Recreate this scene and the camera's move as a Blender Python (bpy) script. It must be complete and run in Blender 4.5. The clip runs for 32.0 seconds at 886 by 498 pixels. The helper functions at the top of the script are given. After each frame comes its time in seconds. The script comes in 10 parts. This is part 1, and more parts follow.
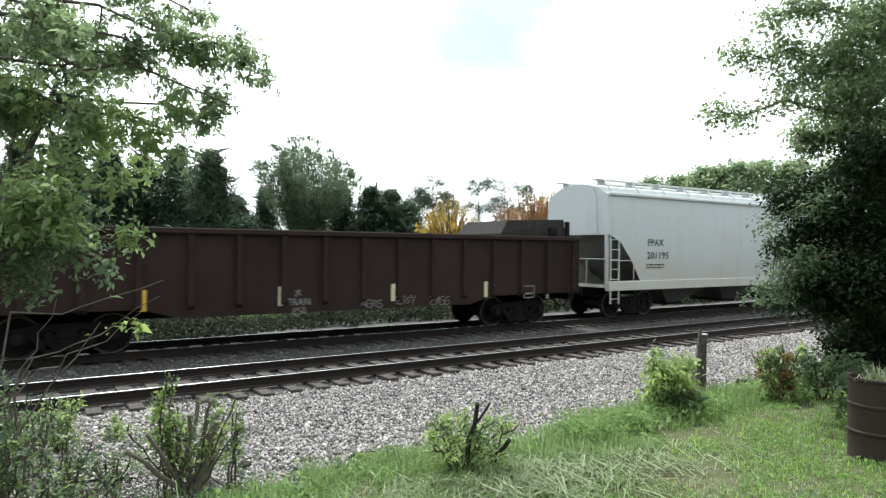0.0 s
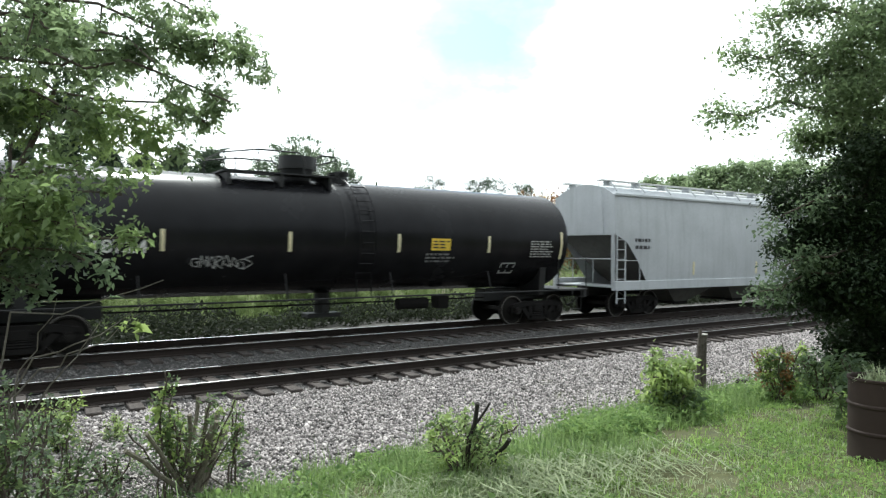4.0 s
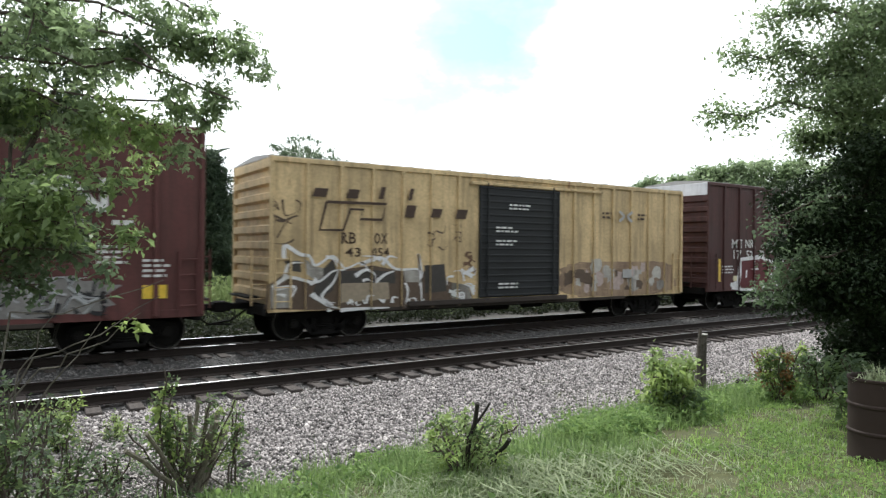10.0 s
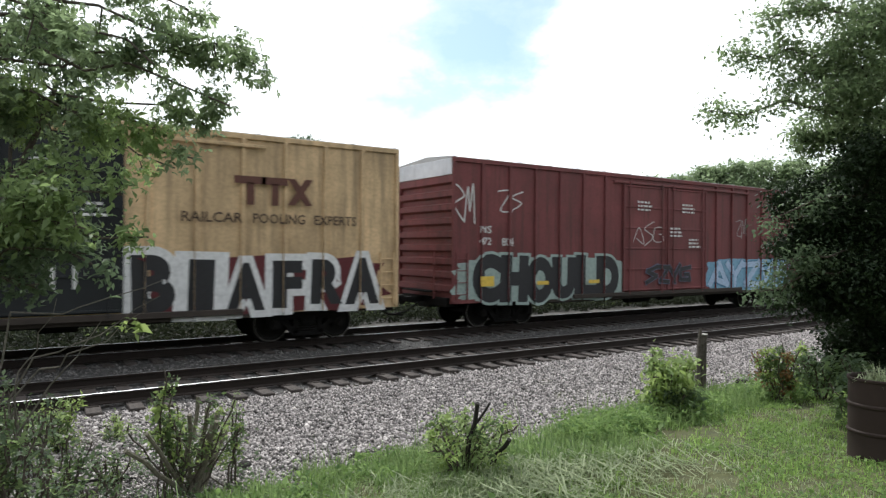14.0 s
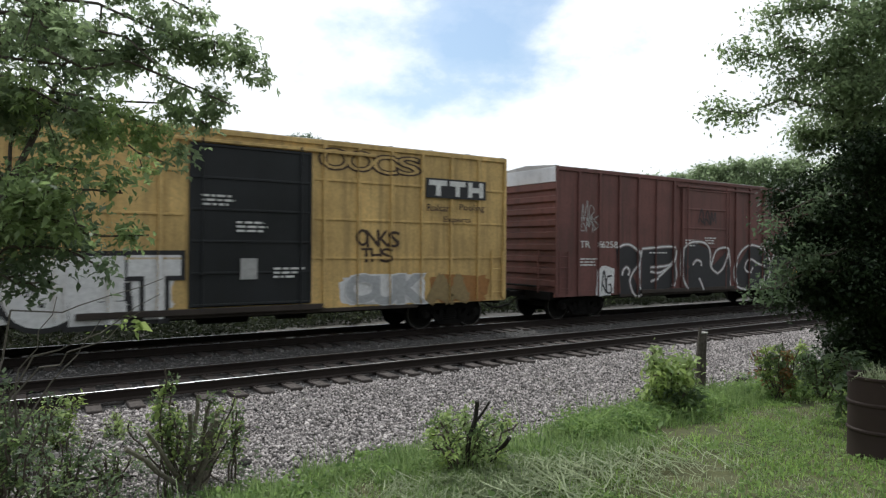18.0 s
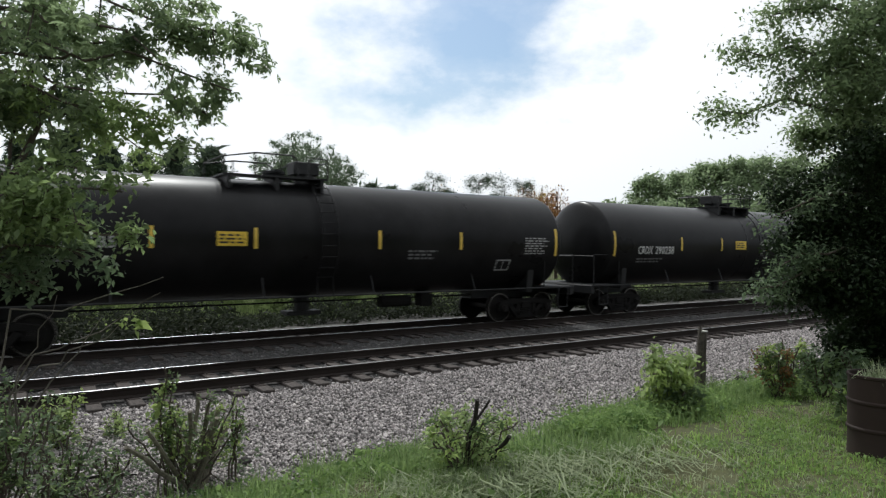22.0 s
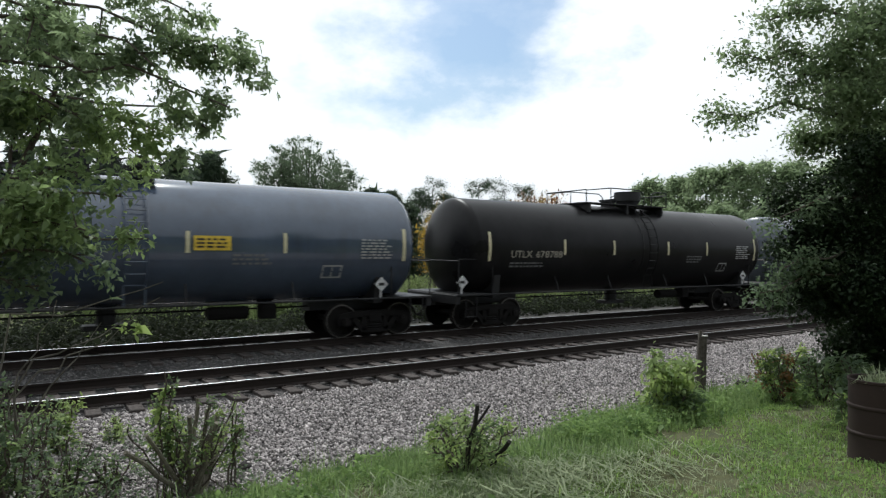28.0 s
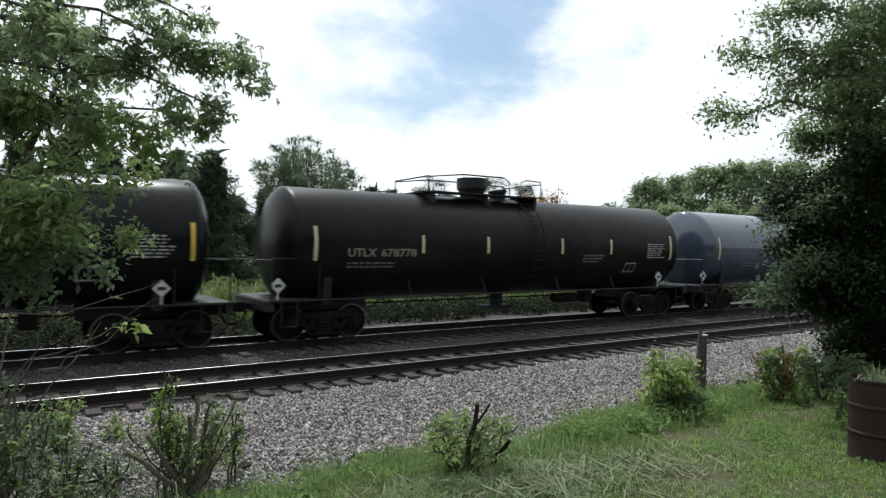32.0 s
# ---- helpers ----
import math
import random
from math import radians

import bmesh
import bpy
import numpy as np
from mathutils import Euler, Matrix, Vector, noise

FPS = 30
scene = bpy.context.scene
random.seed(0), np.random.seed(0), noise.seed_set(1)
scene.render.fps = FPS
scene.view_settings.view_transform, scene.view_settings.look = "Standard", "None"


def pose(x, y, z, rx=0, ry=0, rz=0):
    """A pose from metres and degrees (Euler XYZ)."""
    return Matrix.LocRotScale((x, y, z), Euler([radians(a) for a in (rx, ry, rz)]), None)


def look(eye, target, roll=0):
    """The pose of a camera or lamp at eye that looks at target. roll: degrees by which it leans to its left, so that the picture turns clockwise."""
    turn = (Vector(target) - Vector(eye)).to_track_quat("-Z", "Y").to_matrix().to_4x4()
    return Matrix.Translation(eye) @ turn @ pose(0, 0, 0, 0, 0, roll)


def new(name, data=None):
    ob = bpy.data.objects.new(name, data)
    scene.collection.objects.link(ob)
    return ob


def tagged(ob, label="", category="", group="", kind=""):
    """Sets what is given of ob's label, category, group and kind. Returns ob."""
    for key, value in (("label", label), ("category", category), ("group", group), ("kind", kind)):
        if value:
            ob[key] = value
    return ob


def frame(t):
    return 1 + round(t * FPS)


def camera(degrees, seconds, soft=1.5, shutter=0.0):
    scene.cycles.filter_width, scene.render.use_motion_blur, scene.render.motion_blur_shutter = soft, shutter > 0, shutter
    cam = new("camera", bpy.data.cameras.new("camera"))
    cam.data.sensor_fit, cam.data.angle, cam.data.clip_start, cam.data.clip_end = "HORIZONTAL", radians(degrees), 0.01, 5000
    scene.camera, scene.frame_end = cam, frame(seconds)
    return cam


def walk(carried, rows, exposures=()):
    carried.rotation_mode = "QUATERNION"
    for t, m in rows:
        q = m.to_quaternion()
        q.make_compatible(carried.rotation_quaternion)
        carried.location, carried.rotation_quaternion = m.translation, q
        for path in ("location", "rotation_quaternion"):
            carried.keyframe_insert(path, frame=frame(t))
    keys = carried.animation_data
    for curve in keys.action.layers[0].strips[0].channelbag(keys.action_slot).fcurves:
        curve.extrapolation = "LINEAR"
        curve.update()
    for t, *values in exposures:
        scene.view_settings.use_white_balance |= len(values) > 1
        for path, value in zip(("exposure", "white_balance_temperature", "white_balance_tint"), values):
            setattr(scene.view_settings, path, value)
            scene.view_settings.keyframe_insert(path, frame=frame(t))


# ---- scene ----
# ---------------------------------------------------------------- camera
cam = camera(68.34, 32.0, soft=1.3, shutter=0.12)
YAW, ROLL = -33.5, 0.535
EYE_Z = 2.42
TILT = ((0, 0), (14.5, 0), (16.5, -1.2), (17.5, -2.5), (19, -4), (21, -4.6), (22, -5.5), (23.4, -6.5), (24, -7.2), (24.5, -5),
        (25, -2.5), (25.5, -0.2), (27.5, 2.6), (28.5, 2.7), (30, 2), (32, 1.3))
walk(cam, [(t, pose(0, 0, EYE_Z, 89.95 + d * 0.0496, 0, YAW) @ Matrix.Rotation(radians(ROLL), 4, "Z")) for t, d in TILT],
     exposures=[(t, e, k, g) for t, e, k, g in ((0, 0.12, 6080, 3), (7, -0.14, 6080, 3), (9, -0.12, 6140, 6), (11, -0.18, 6160, 8), (14, -0.38, 6160, 8), (16.4, -0.95, 6150, 8), (17.4, -0.92, 6150, 8), (18.6, -0.6, 6160, 8), (20, -0.74, 6160, 8), (24, -0.98, 6140, 8), (26, -0.98, 6100, 7), (28, -0.86, 6080, 7), (32, -0.86, 6080, 7))])

# ---------------------------------------------------------------- sky and sun
SUN_EL, SUN_AZ = radians(56), radians(14)
world = bpy.data.worlds.new("world")
scene.world = world
world.use_nodes = True
wn, wl = world.node_tree.nodes, world.node_tree.links
bg = wn["Background"]
sky = wn.new("ShaderNodeTexSky")
sky.sky_type, sky.sun_disc, sky.sun_elevation, sky.sun_rotation = "NISHITA", False, SUN_EL, SUN_AZ
sky.air_density, sky.dust_density = 1.2, 2.0
wtc = wn.new("ShaderNodeTexCoord")
wmap = wn.new("ShaderNodeMapping")
wmap.inputs["Scale"].default_value = (1.0, 1.0, 1.8)
wno = wn.new("ShaderNodeTexNoise")
wno.inputs["Scale"].default_value, wno.inputs["Detail"].default_value, wno.inputs["Roughness"].default_value = 4.6, 7, 0.58
# the one large opening in the cloud cover
gap = wn.new("ShaderNodeVectorMath")
gap.operation = "DISTANCE"
gap.inputs[1].default_value = (0.565, 0.774, 0.52)
gadd = wn.new("ShaderNodeMath")
gadd.operation = "MULTIPLY_ADD"
gadd.inputs[1].default_value, gadd.inputs[2].default_value = 1.9, 0.20
gsum = wn.new("ShaderNodeMath")
gsum.operation = "ADD"
wr = wn.new("ShaderNodeValToRGB")
wr.color_ramp.elements[0].position, wr.color_ramp.elements[1].position = 0.45, 0.92
wr.color_ramp.elements[0].color = (0.012, 0.012, 0.012, 1)
wr.color_ramp.elements.new(0.62).color = (0.16, 0.16, 0.16, 1)
wmix = wn.new("ShaderNodeMix")
wmix.data_type = "RGBA"
# clouds glow towards the sun and are duller away from it
glow = wn.new("ShaderNodeVectorMath")
glow.operation = "DOT_PRODUCT"
glow.inputs[1].default_value = (math.sin(SUN_AZ) * math.cos(SUN_EL), math.cos(SUN_AZ) * math.cos(SUN_EL), math.sin(SUN_EL))
gr_ = wn.new("ShaderNodeValToRGB")
e_ = gr_.color_ramp.elements
e_[0].position, e_[0].color, e_[1].position, e_[1].color = 0.30, (0.36, 0.372, 0.39, 1), 0.80, (1, 1, 1, 1)
e_.new(0.62).color = (0.66, 0.67, 0.685, 1)
lit = wn.new("ShaderNodeVectorMath")
lit.operation = "SCALE"
lit.inputs["Scale"].default_value = 24.0
half_ = wn.new("ShaderNodeMath")
half_.operation = "MULTIPLY_ADD"
half_.inputs[1].default_value, half_.inputs[2].default_value = 0.5, 0.5
wl.new(wtc.outputs["Generated"], glow.inputs[0])
wl.new(glow.outputs["Value"], half_.inputs[0])
wl.new(half_.outputs["Value"], gr_.inputs["Fac"])
wl.new(gr_.outputs["Color"], lit.inputs[0])
wl.new(lit.outputs["Vector"], wmix.inputs["B"])
wl.new(wtc.outputs["Generated"], wmap.inputs["Vector"])
wl.new(wmap.outputs["Vector"], wno.inputs["Vector"])
wl.new(wmap.outputs["Vector"], gap.inputs[0])
wl.new(gap.outputs["Value"], gadd.inputs[0])
wl.new(gadd.outputs["Value"], gsum.inputs[0])
wamp = wn.new("ShaderNodeMath")
wamp.operation = "MULTIPLY_ADD"
wamp.inputs[1].default_value, wamp.inputs[2].default_value = 1.5, -0.50
wl.new(wno.outputs["Fac"], wamp.inputs[0])
wl.new(wamp.outputs["Value"], gsum.inputs[1])
wl.new(gsum.outputs["Value"], wr.inputs["Fac"])
wl.new(wr.outputs["Color"], wmix.inputs["Factor"])
clear = wn.new("ShaderNodeVectorMath")
clear.operation = "MULTIPLY"
clear.inputs[1].default_value = (2.05, 2.27, 2.38)
wl.new(sky.outputs["Color"], clear.inputs[0])
wl.new(clear.outputs["Vector"], wmix.inputs["A"])
wl.new(wmix.outputs["Result"], bg.inputs["Color"])
bg.inputs["Strength"].default_value = 0.085
sun = new("sun", bpy.data.lights.new("sun", "SUN"))
sun.data.energy, sun.data.angle, sun.data.color = 4.2, radians(0.6), (1.0, 0.975, 0.91)
sun.matrix_world = look((0, 0, 0), (-math.sin(SUN_AZ) * math.cos(SUN_EL), -math.cos(SUN_AZ) * math.cos(SUN_EL), -math.sin(SUN_EL)))

# ---------------------------------------------------------------- materials
MATS = {}


def nodes_of(name):
    m = bpy.data.materials.new(name)
    m.use_nodes = True
    n, l = m.node_tree.nodes, m.node_tree.links
    return m, n, l, n["Principled BSDF"]


def ramp(n, a, b, ca=(0, 0, 0, 1), cb=(1, 1, 1, 1)):
    r = n.new("ShaderNodeValToRGB")
    e = r.color_ramp.elements
    e[0].position, e[1].position, e[0].color, e[1].color = a, b, ca, cb
    return r


def noise_node(n, l, coord, scale, detail=4, stretch=None, rough=0.6):
    t = n.new("ShaderNodeTexNoise")
    t.inputs["Scale"].default_value, t.inputs["Detail"].default_value, t.inputs["Roughness"].default_value = scale, detail, rough
    if stretch:
        mp = n.new("ShaderNodeMapping")
        mp.inputs["Scale"].default_value = stretch
        l.new(coord, mp.inputs["Vector"])
        coord = mp.outputs["Vector"]
    l.new(coord, t.inputs["Vector"])
    return t.outputs["Fac"]


def mix(n, l, fac, a, b, mode="MIX"):
    x = n.new("ShaderNodeMix")
    x.data_type, x.blend_type = "RGBA", mode
    for key, v in (("Factor", fac), ("A", a), ("B", b)):
        if isinstance(v, (int, float)):
            x.inputs[key].default_value = v
        elif isinstance(v, tuple):
            x.inputs[key].default_value = (*v, 1)
        else:
            l.new(v, x.inputs[key])
    return x.outputs["Result"]


def bump(n, l, bsdf, height, strength, dist=0.01):
    b = n.new("ShaderNodeBump")
    b.inputs["Strength"].default_value, b.inputs["Distance"].default_value = strength, dist
    l.new(height, b.inputs["Height"])
    l.new(b.outputs["Normal"], bsdf.inputs["Normal"])


def paint(name, col, rough=0.55, metal=0.0, grime=0.35, rust=0.0, rust_col=(0.16, 0.06, 0.03), fade=0.3, spec=0.3, relief=0.12):
    """Weathered paint on steel: cloudy fading, vertical streaks of grime, rust patches."""
    if name in MATS:
        return MATS[name]
    m, n, l, b = nodes_of(name)
    co = n.new("ShaderNodeTexCoord").outputs["Object"]
    big = noise_node(n, l, co, 0.55, 4)
    fine = noise_node(n, l, co, 14, 5)
    streak = noise_node(n, l, co, 1.0, 6, (5.0, 5.0, 0.35), 0.65)
    light = tuple(min(1, c * (1 + fade) + 0.015 * fade) for c in col)
    dark = tuple(c * (1 - fade * 0.6) for c in col)
    c = mix(n, l, ramp_of(n, l, big, 0.35, 0.68), dark, light)
    dirt = tuple(0.25 * c_ + min(0.03, 0.006 + 0.25 * sum(col) / 3) * k for c_, k in zip(col, (1.0, 0.85, 0.7)))
    c = mix(n, l, scaled(n, l, ramp_of(n, l, streak, 0.48, 0.75), grime), c, dirt)
    c = mix(n, l, scaled(n, l, ramp_of(n, l, fine, 0.4, 0.75), grime * 0.5), c, dirt)
    if rust:
        patch = noise_node(n, l, co, 1.1, 7, (1.6, 1.6, 0.55), 0.7)
        c = mix(n, l, ramp_of(n, l, patch, 0.72 - rust * 0.3, 0.80 - rust * 0.25), c, rust_col)
    l.new(c, b.inputs["Base Color"])
    b.inputs["Metallic"].default_value, b.inputs["Specular IOR Level"].default_value = metal, spec
    rr = mix(n, l, ramp_of(n, l, big, 0.3, 0.7), (rough * 0.8,) * 3, (min(1, rough * 1.25),) * 3)
    l.new(rr, b.inputs["Roughness"])
    bump(n, l, b, fine, relief, 0.004)
    MATS[name] = m
    return m


def ramp_of(n, l, src, a, b_):
    r = ramp(n, a, b_)
    l.new(src, r.inputs["Fac"])
    return r.outputs["Color"]


def scaled(n, l, src, k):
    x = n.new("ShaderNodeMath")
    x.operation = "MULTIPLY"
    l.new(src, x.inputs[0])
    x.inputs[1].default_value = k
    return x.outputs["Value"]


def leafy(name, ca, cb, trans=0.35, rough=0.5):
    """Leaves: colour varies leaf by leaf, light shines through."""
    if name in MATS:
        return MATS[name]
    m, n, l, b = nodes_of(name)
    g = n.new("ShaderNodeNewGeometry")
    co = n.new("ShaderNodeTexCoord").outputs["Object"]
    big = noise_node(n, l, co, 1.3, 2)
    c = mix(n, l, g.outputs["Random Per Island"], ca, cb)
    c = mix(n, l, scaled(n, l, big, 0.5), c, tuple(x * 0.55 for x in ca))
    l.new(c, b.inputs["Base Color"])
    b.inputs["Roughness"].default_value, b.inputs["Specular IOR Level"].default_value = rough, 0.22
    tr = n.new("ShaderNodeBsdfTranslucent")
    l.new(mix(n, l, 0.5, c, tuple(x * 1.6 for x in cb), "MIX"), tr.inputs["Color"])
    mx = n.new("ShaderNodeMixShader")
    mx.inputs["Fac"].default_value = trans
    l.new(b.outputs["BSDF"], mx.inputs[1])
    l.new(tr.outputs["BSDF"], mx.inputs[2])
    l.new(mx.outputs["Shader"], n["Material Output"].inputs["Surface"])
    MATS[name] = m
    return m


def rocky(name, ca, cb, scale=20, rough=0.9, rnd=True, bmp=0.5, third=None):
    """Stone, soil or timber: grain at two scales, tint by piece."""
    if name in MATS:
        return MATS[name]
    m, n, l, b = nodes_of(name)
    co = n.new("ShaderNodeTexCoord").outputs["Object"]
    a1 = noise_node(n, l, co, scale, 6)
    a2 = noise_node(n, l, co, scale * 0.06, 4)
    c = mix(n, l, ramp_of(n, l, a1, 0.3, 0.7), ca, cb)
    c = mix(n, l, scaled(n, l, ramp_of(n, l, a2, 0.35, 0.7), 0.45), c, third or tuple(x * 0.6 for x in ca))
    if rnd:
        g = n.new("ShaderNodeNewGeometry")
        c = mix(n, l, 0.55 if rnd is True else rnd, c, mix(n, l, g.outputs["Random Per Island"], tuple(x * 0.3 for x in ca), tuple(min(1, x * 1.5) for x in cb)))
    l.new(c, b.inputs["Base Color"])
    b.inputs["Roughness"].default_value = rough
    bump(n, l, b, a1, bmp, 0.02)
    MATS[name] = m
    return m


def plain(name, col, rough=0.5, metal=0.0):
    """Small markings: paint with slight speckle."""
    if name in MATS:
        return MATS[name]
    m, n, l, b = nodes_of(name)
    co = n.new("ShaderNodeTexCoord").outputs["Object"]
    f = noise_node(n, l, co, 9, 6)
    l.new(mix(n, l, ramp_of(n, l, f, 0.35, 0.75), col, tuple(c * 0.68 for c in col)), b.inputs["Base Color"])
    b.inputs["Roughness"].default_value, b.inputs["Metallic"].default_value = rough, metal
    MATS[name] = m
    return m


UNDER = paint("underframe grime", (0.009, 0.0082, 0.0078), 0.85, 0, 0.4, spec=0.15)
STEEL = paint("wheel steel", (0.013, 0.0115, 0.0105), 0.65, 0.2, 0.3, spec=0.2)
WHITE = plain("white lettering", (0.72, 0.72, 0.70))
DIMW = plain("faded white lettering", (0.42, 0.42, 0.41))
BLACKP = plain("black lettering", (0.02, 0.02, 0.022))
YEL = plain("reflective yellow", (0.80, 0.56, 0.09), 0.4)
PALEY = plain("pale reflective strip", (0.72, 0.66, 0.42), 0.4)
ORNG = plain("yellow placard", (0.82, 0.57, 0.06), 0.5)


# ---------------------------------------------------------------- mesh helpers
class Shape:
    """Collects simple solids into one mesh."""

    def __init__(self):
        self.v, self.f = [], []

    def add(self, vs, fs):
        k = len(self.v)
        self.v += [tuple(p) for p in vs]
        self.f += [tuple(i + k for i in f) for f in fs]
        return self

    def box(self, x0, x1, y0, y1, z0, z1, b=0.0):
        x0, x1, y0, y1, z0, z1 = min(x0, x1), max(x0, x1), min(y0, y1), max(y0, y1), min(z0, z1), max(z0, z1)
        if b <= 0:
            vs = [(x, y, z) for z in (z0, z1) for y in (y0, y1) for x in (x0, x1)]
            return self.add(vs, [(0, 2, 3, 1), (4, 5, 7, 6), (0, 1, 5, 4), (2, 6, 7, 3), (0, 4, 6, 2), (1, 3, 7, 5)])
        bm = bmesh.new()
        bmesh.ops.create_cube(bm, size=1.0)
        for v in bm.verts:
            v.co = Vector(((x0 + x1) / 2 + v.co.x * (x1 - x0), (y0 + y1) / 2 + v.co.y * (y1 - y0), (z0 + z1) / 2 + v.co.z * (z1 - z0)))
        bmesh.ops.bevel(bm, geom=bm.edges[:], offset=min(b, (x1 - x0) / 3, (y1 - y0) / 3, (z1 - z0) / 3), segments=1, affect="EDGES")
        bm.verts.index_update()
        self.add([v.co for v in bm.verts], [[v.index for v in f.verts] for f in bm.faces])
        bm.free()
        return self

    def cyl(self, a, b, r, n=8, r2=None):
        a, b = Vector(a), Vector(b)
        q = (b - a).to_track_quat("Z", "Y")
        r2 = r if r2 is None else r2
        vs = []
        for p, rr in ((a, r), (b, r2)):
            vs += [p + q @ Vector((rr * math.cos(2 * math.pi * i / n), rr * math.sin(2 * math.pi * i / n), 0)) for i in range(n)]
        fs = [(i, (i + 1) % n, n + (i + 1) % n, n + i) for i in range(n)] + [tuple(range(n))[::-1], tuple(range(n, 2 * n))]
        return self.add(vs, fs)

    def tube(self, pts, r, n=6):
        pts = [Vector(p) for p in pts]
        d = [(b - a).normalized() for a, b in zip(pts, pts[1:])]
        d = [d[0]] + [(a + b).normalized() if (a + b).length > 0.1 else b for a, b in zip(d, d[1:])] + [d[-1]]
        side = d[0].orthogonal().normalized()
        rings = []
        for p, e in zip(pts, d):
            side = (side - e * side.dot(e)).normalized()
            up = e.cross(side)
            rings.append([p + (side * math.cos(2 * math.pi * i / n) + up * math.sin(2 * math.pi * i / n)) * r for i in range(n)])
        return self.loft(rings)

    def prism(self, prof, a, b, axis="x"):
        """A closed profile of (p, q) pairs drawn along an axis: x takes (y, z), y takes (x, z)."""
        n = len(prof)
        if axis == "x":
            vs = [(a, p, q) for p, q in prof] + [(b, p, q) for p, q in prof]
        else:
            vs = [(p, a, q) for p, q in prof] + [(p, b, q) for p, q in prof]
        return self.add(vs, [(i, (i + 1) % n, n + (i + 1) % n, n + i) for i in range(n)] + [tuple(range(n))[::-1], tuple(range(n, 2 * n))])

    def loft(self, rings, caps=True, closed=True):
        n = len(rings[0])
        vs = [p for r in rings for p in r]
        m = n if closed else n - 1
        fs = [(k * n + i, k * n + (i + 1) % n, (k + 1) * n + (i + 1) % n, (k + 1) * n + i) for k in range(len(rings) - 1) for i in range(m)]
        if caps:
            fs += [tuple(range(n))[::-1], tuple(range((len(rings) - 1) * n, len(rings) * n))]
        return self.add(vs, fs)

    def mesh(self, name, mat, smooth=False):
        me = bpy.data.meshes.new(name)
        me.from_pydata(self.v, [], self.f)
        bm = bmesh.new()
        bm.from_mesh(me)
        bmesh.ops.recalc_face_normals(bm, faces=bm.faces)
        bm.to_mesh(me)
        bm.free()
        me.materials.append(mat)
        if smooth:
            me.polygons.foreach_set("use_smooth", [True] * len(me.polygons))
            me.set_sharp_from_angle(angle=radians(smooth if smooth > 1 else 35))
        return me


def part(name, shape, mat, parent, label="", at=None, smooth=False):
    """Links a shape (or a ready mesh) as one mesh object under a thing or a part."""
    me = shape if isinstance(shape, bpy.types.Mesh) else shape.mesh(name, mat, smooth)
    ob = new(name, me)
    ob.parent = parent
    if at is not None:
        ob.matrix_basis = at
    if label:
        ob["label"] = label
    return ob


def thing(name, label, category, at=None, group="", kind=""):
    ob = new(name)
    ob.empty_display_size = 0.2
    if at is not None:
        ob.matrix_basis = at
    return tagged(ob, label, category, group, kind)


def solid(name, shape, mat, label, category, at=None, group="", kind="", smooth=False):
    me = shape if isinstance(shape, bpy.types.Mesh) else shape.mesh(name, mat, smooth)
    ob = new(name, me)
    if at is not None:
        ob.matrix_basis = at
    return tagged(ob, label, category, group, kind)


def fast_mesh(name, verts, quads, mat):
    """A mesh from arrays of vertices and of four-cornered (or three-cornered) faces."""
    me = bpy.data.meshes.new(name)
    k = quads.shape[1]
    me.vertices.add(len(verts))
    me.vertices.foreach_set("co", np.ascontiguousarray(verts, dtype=np.float32).ravel())
    me.loops.add(quads.size)
    me.loops.foreach_set("vertex_index", np.ascontiguousarray(quads, dtype=np.int32).ravel())
    me.polygons.add(len(quads))
    me.polygons.foreach_set("loop_start", np.arange(0, quads.size, k, dtype=np.int32))
    me.update(calc_edges=True)
    me.materials.append(mat)
    return me


RNG = np.random.default_rng(7)


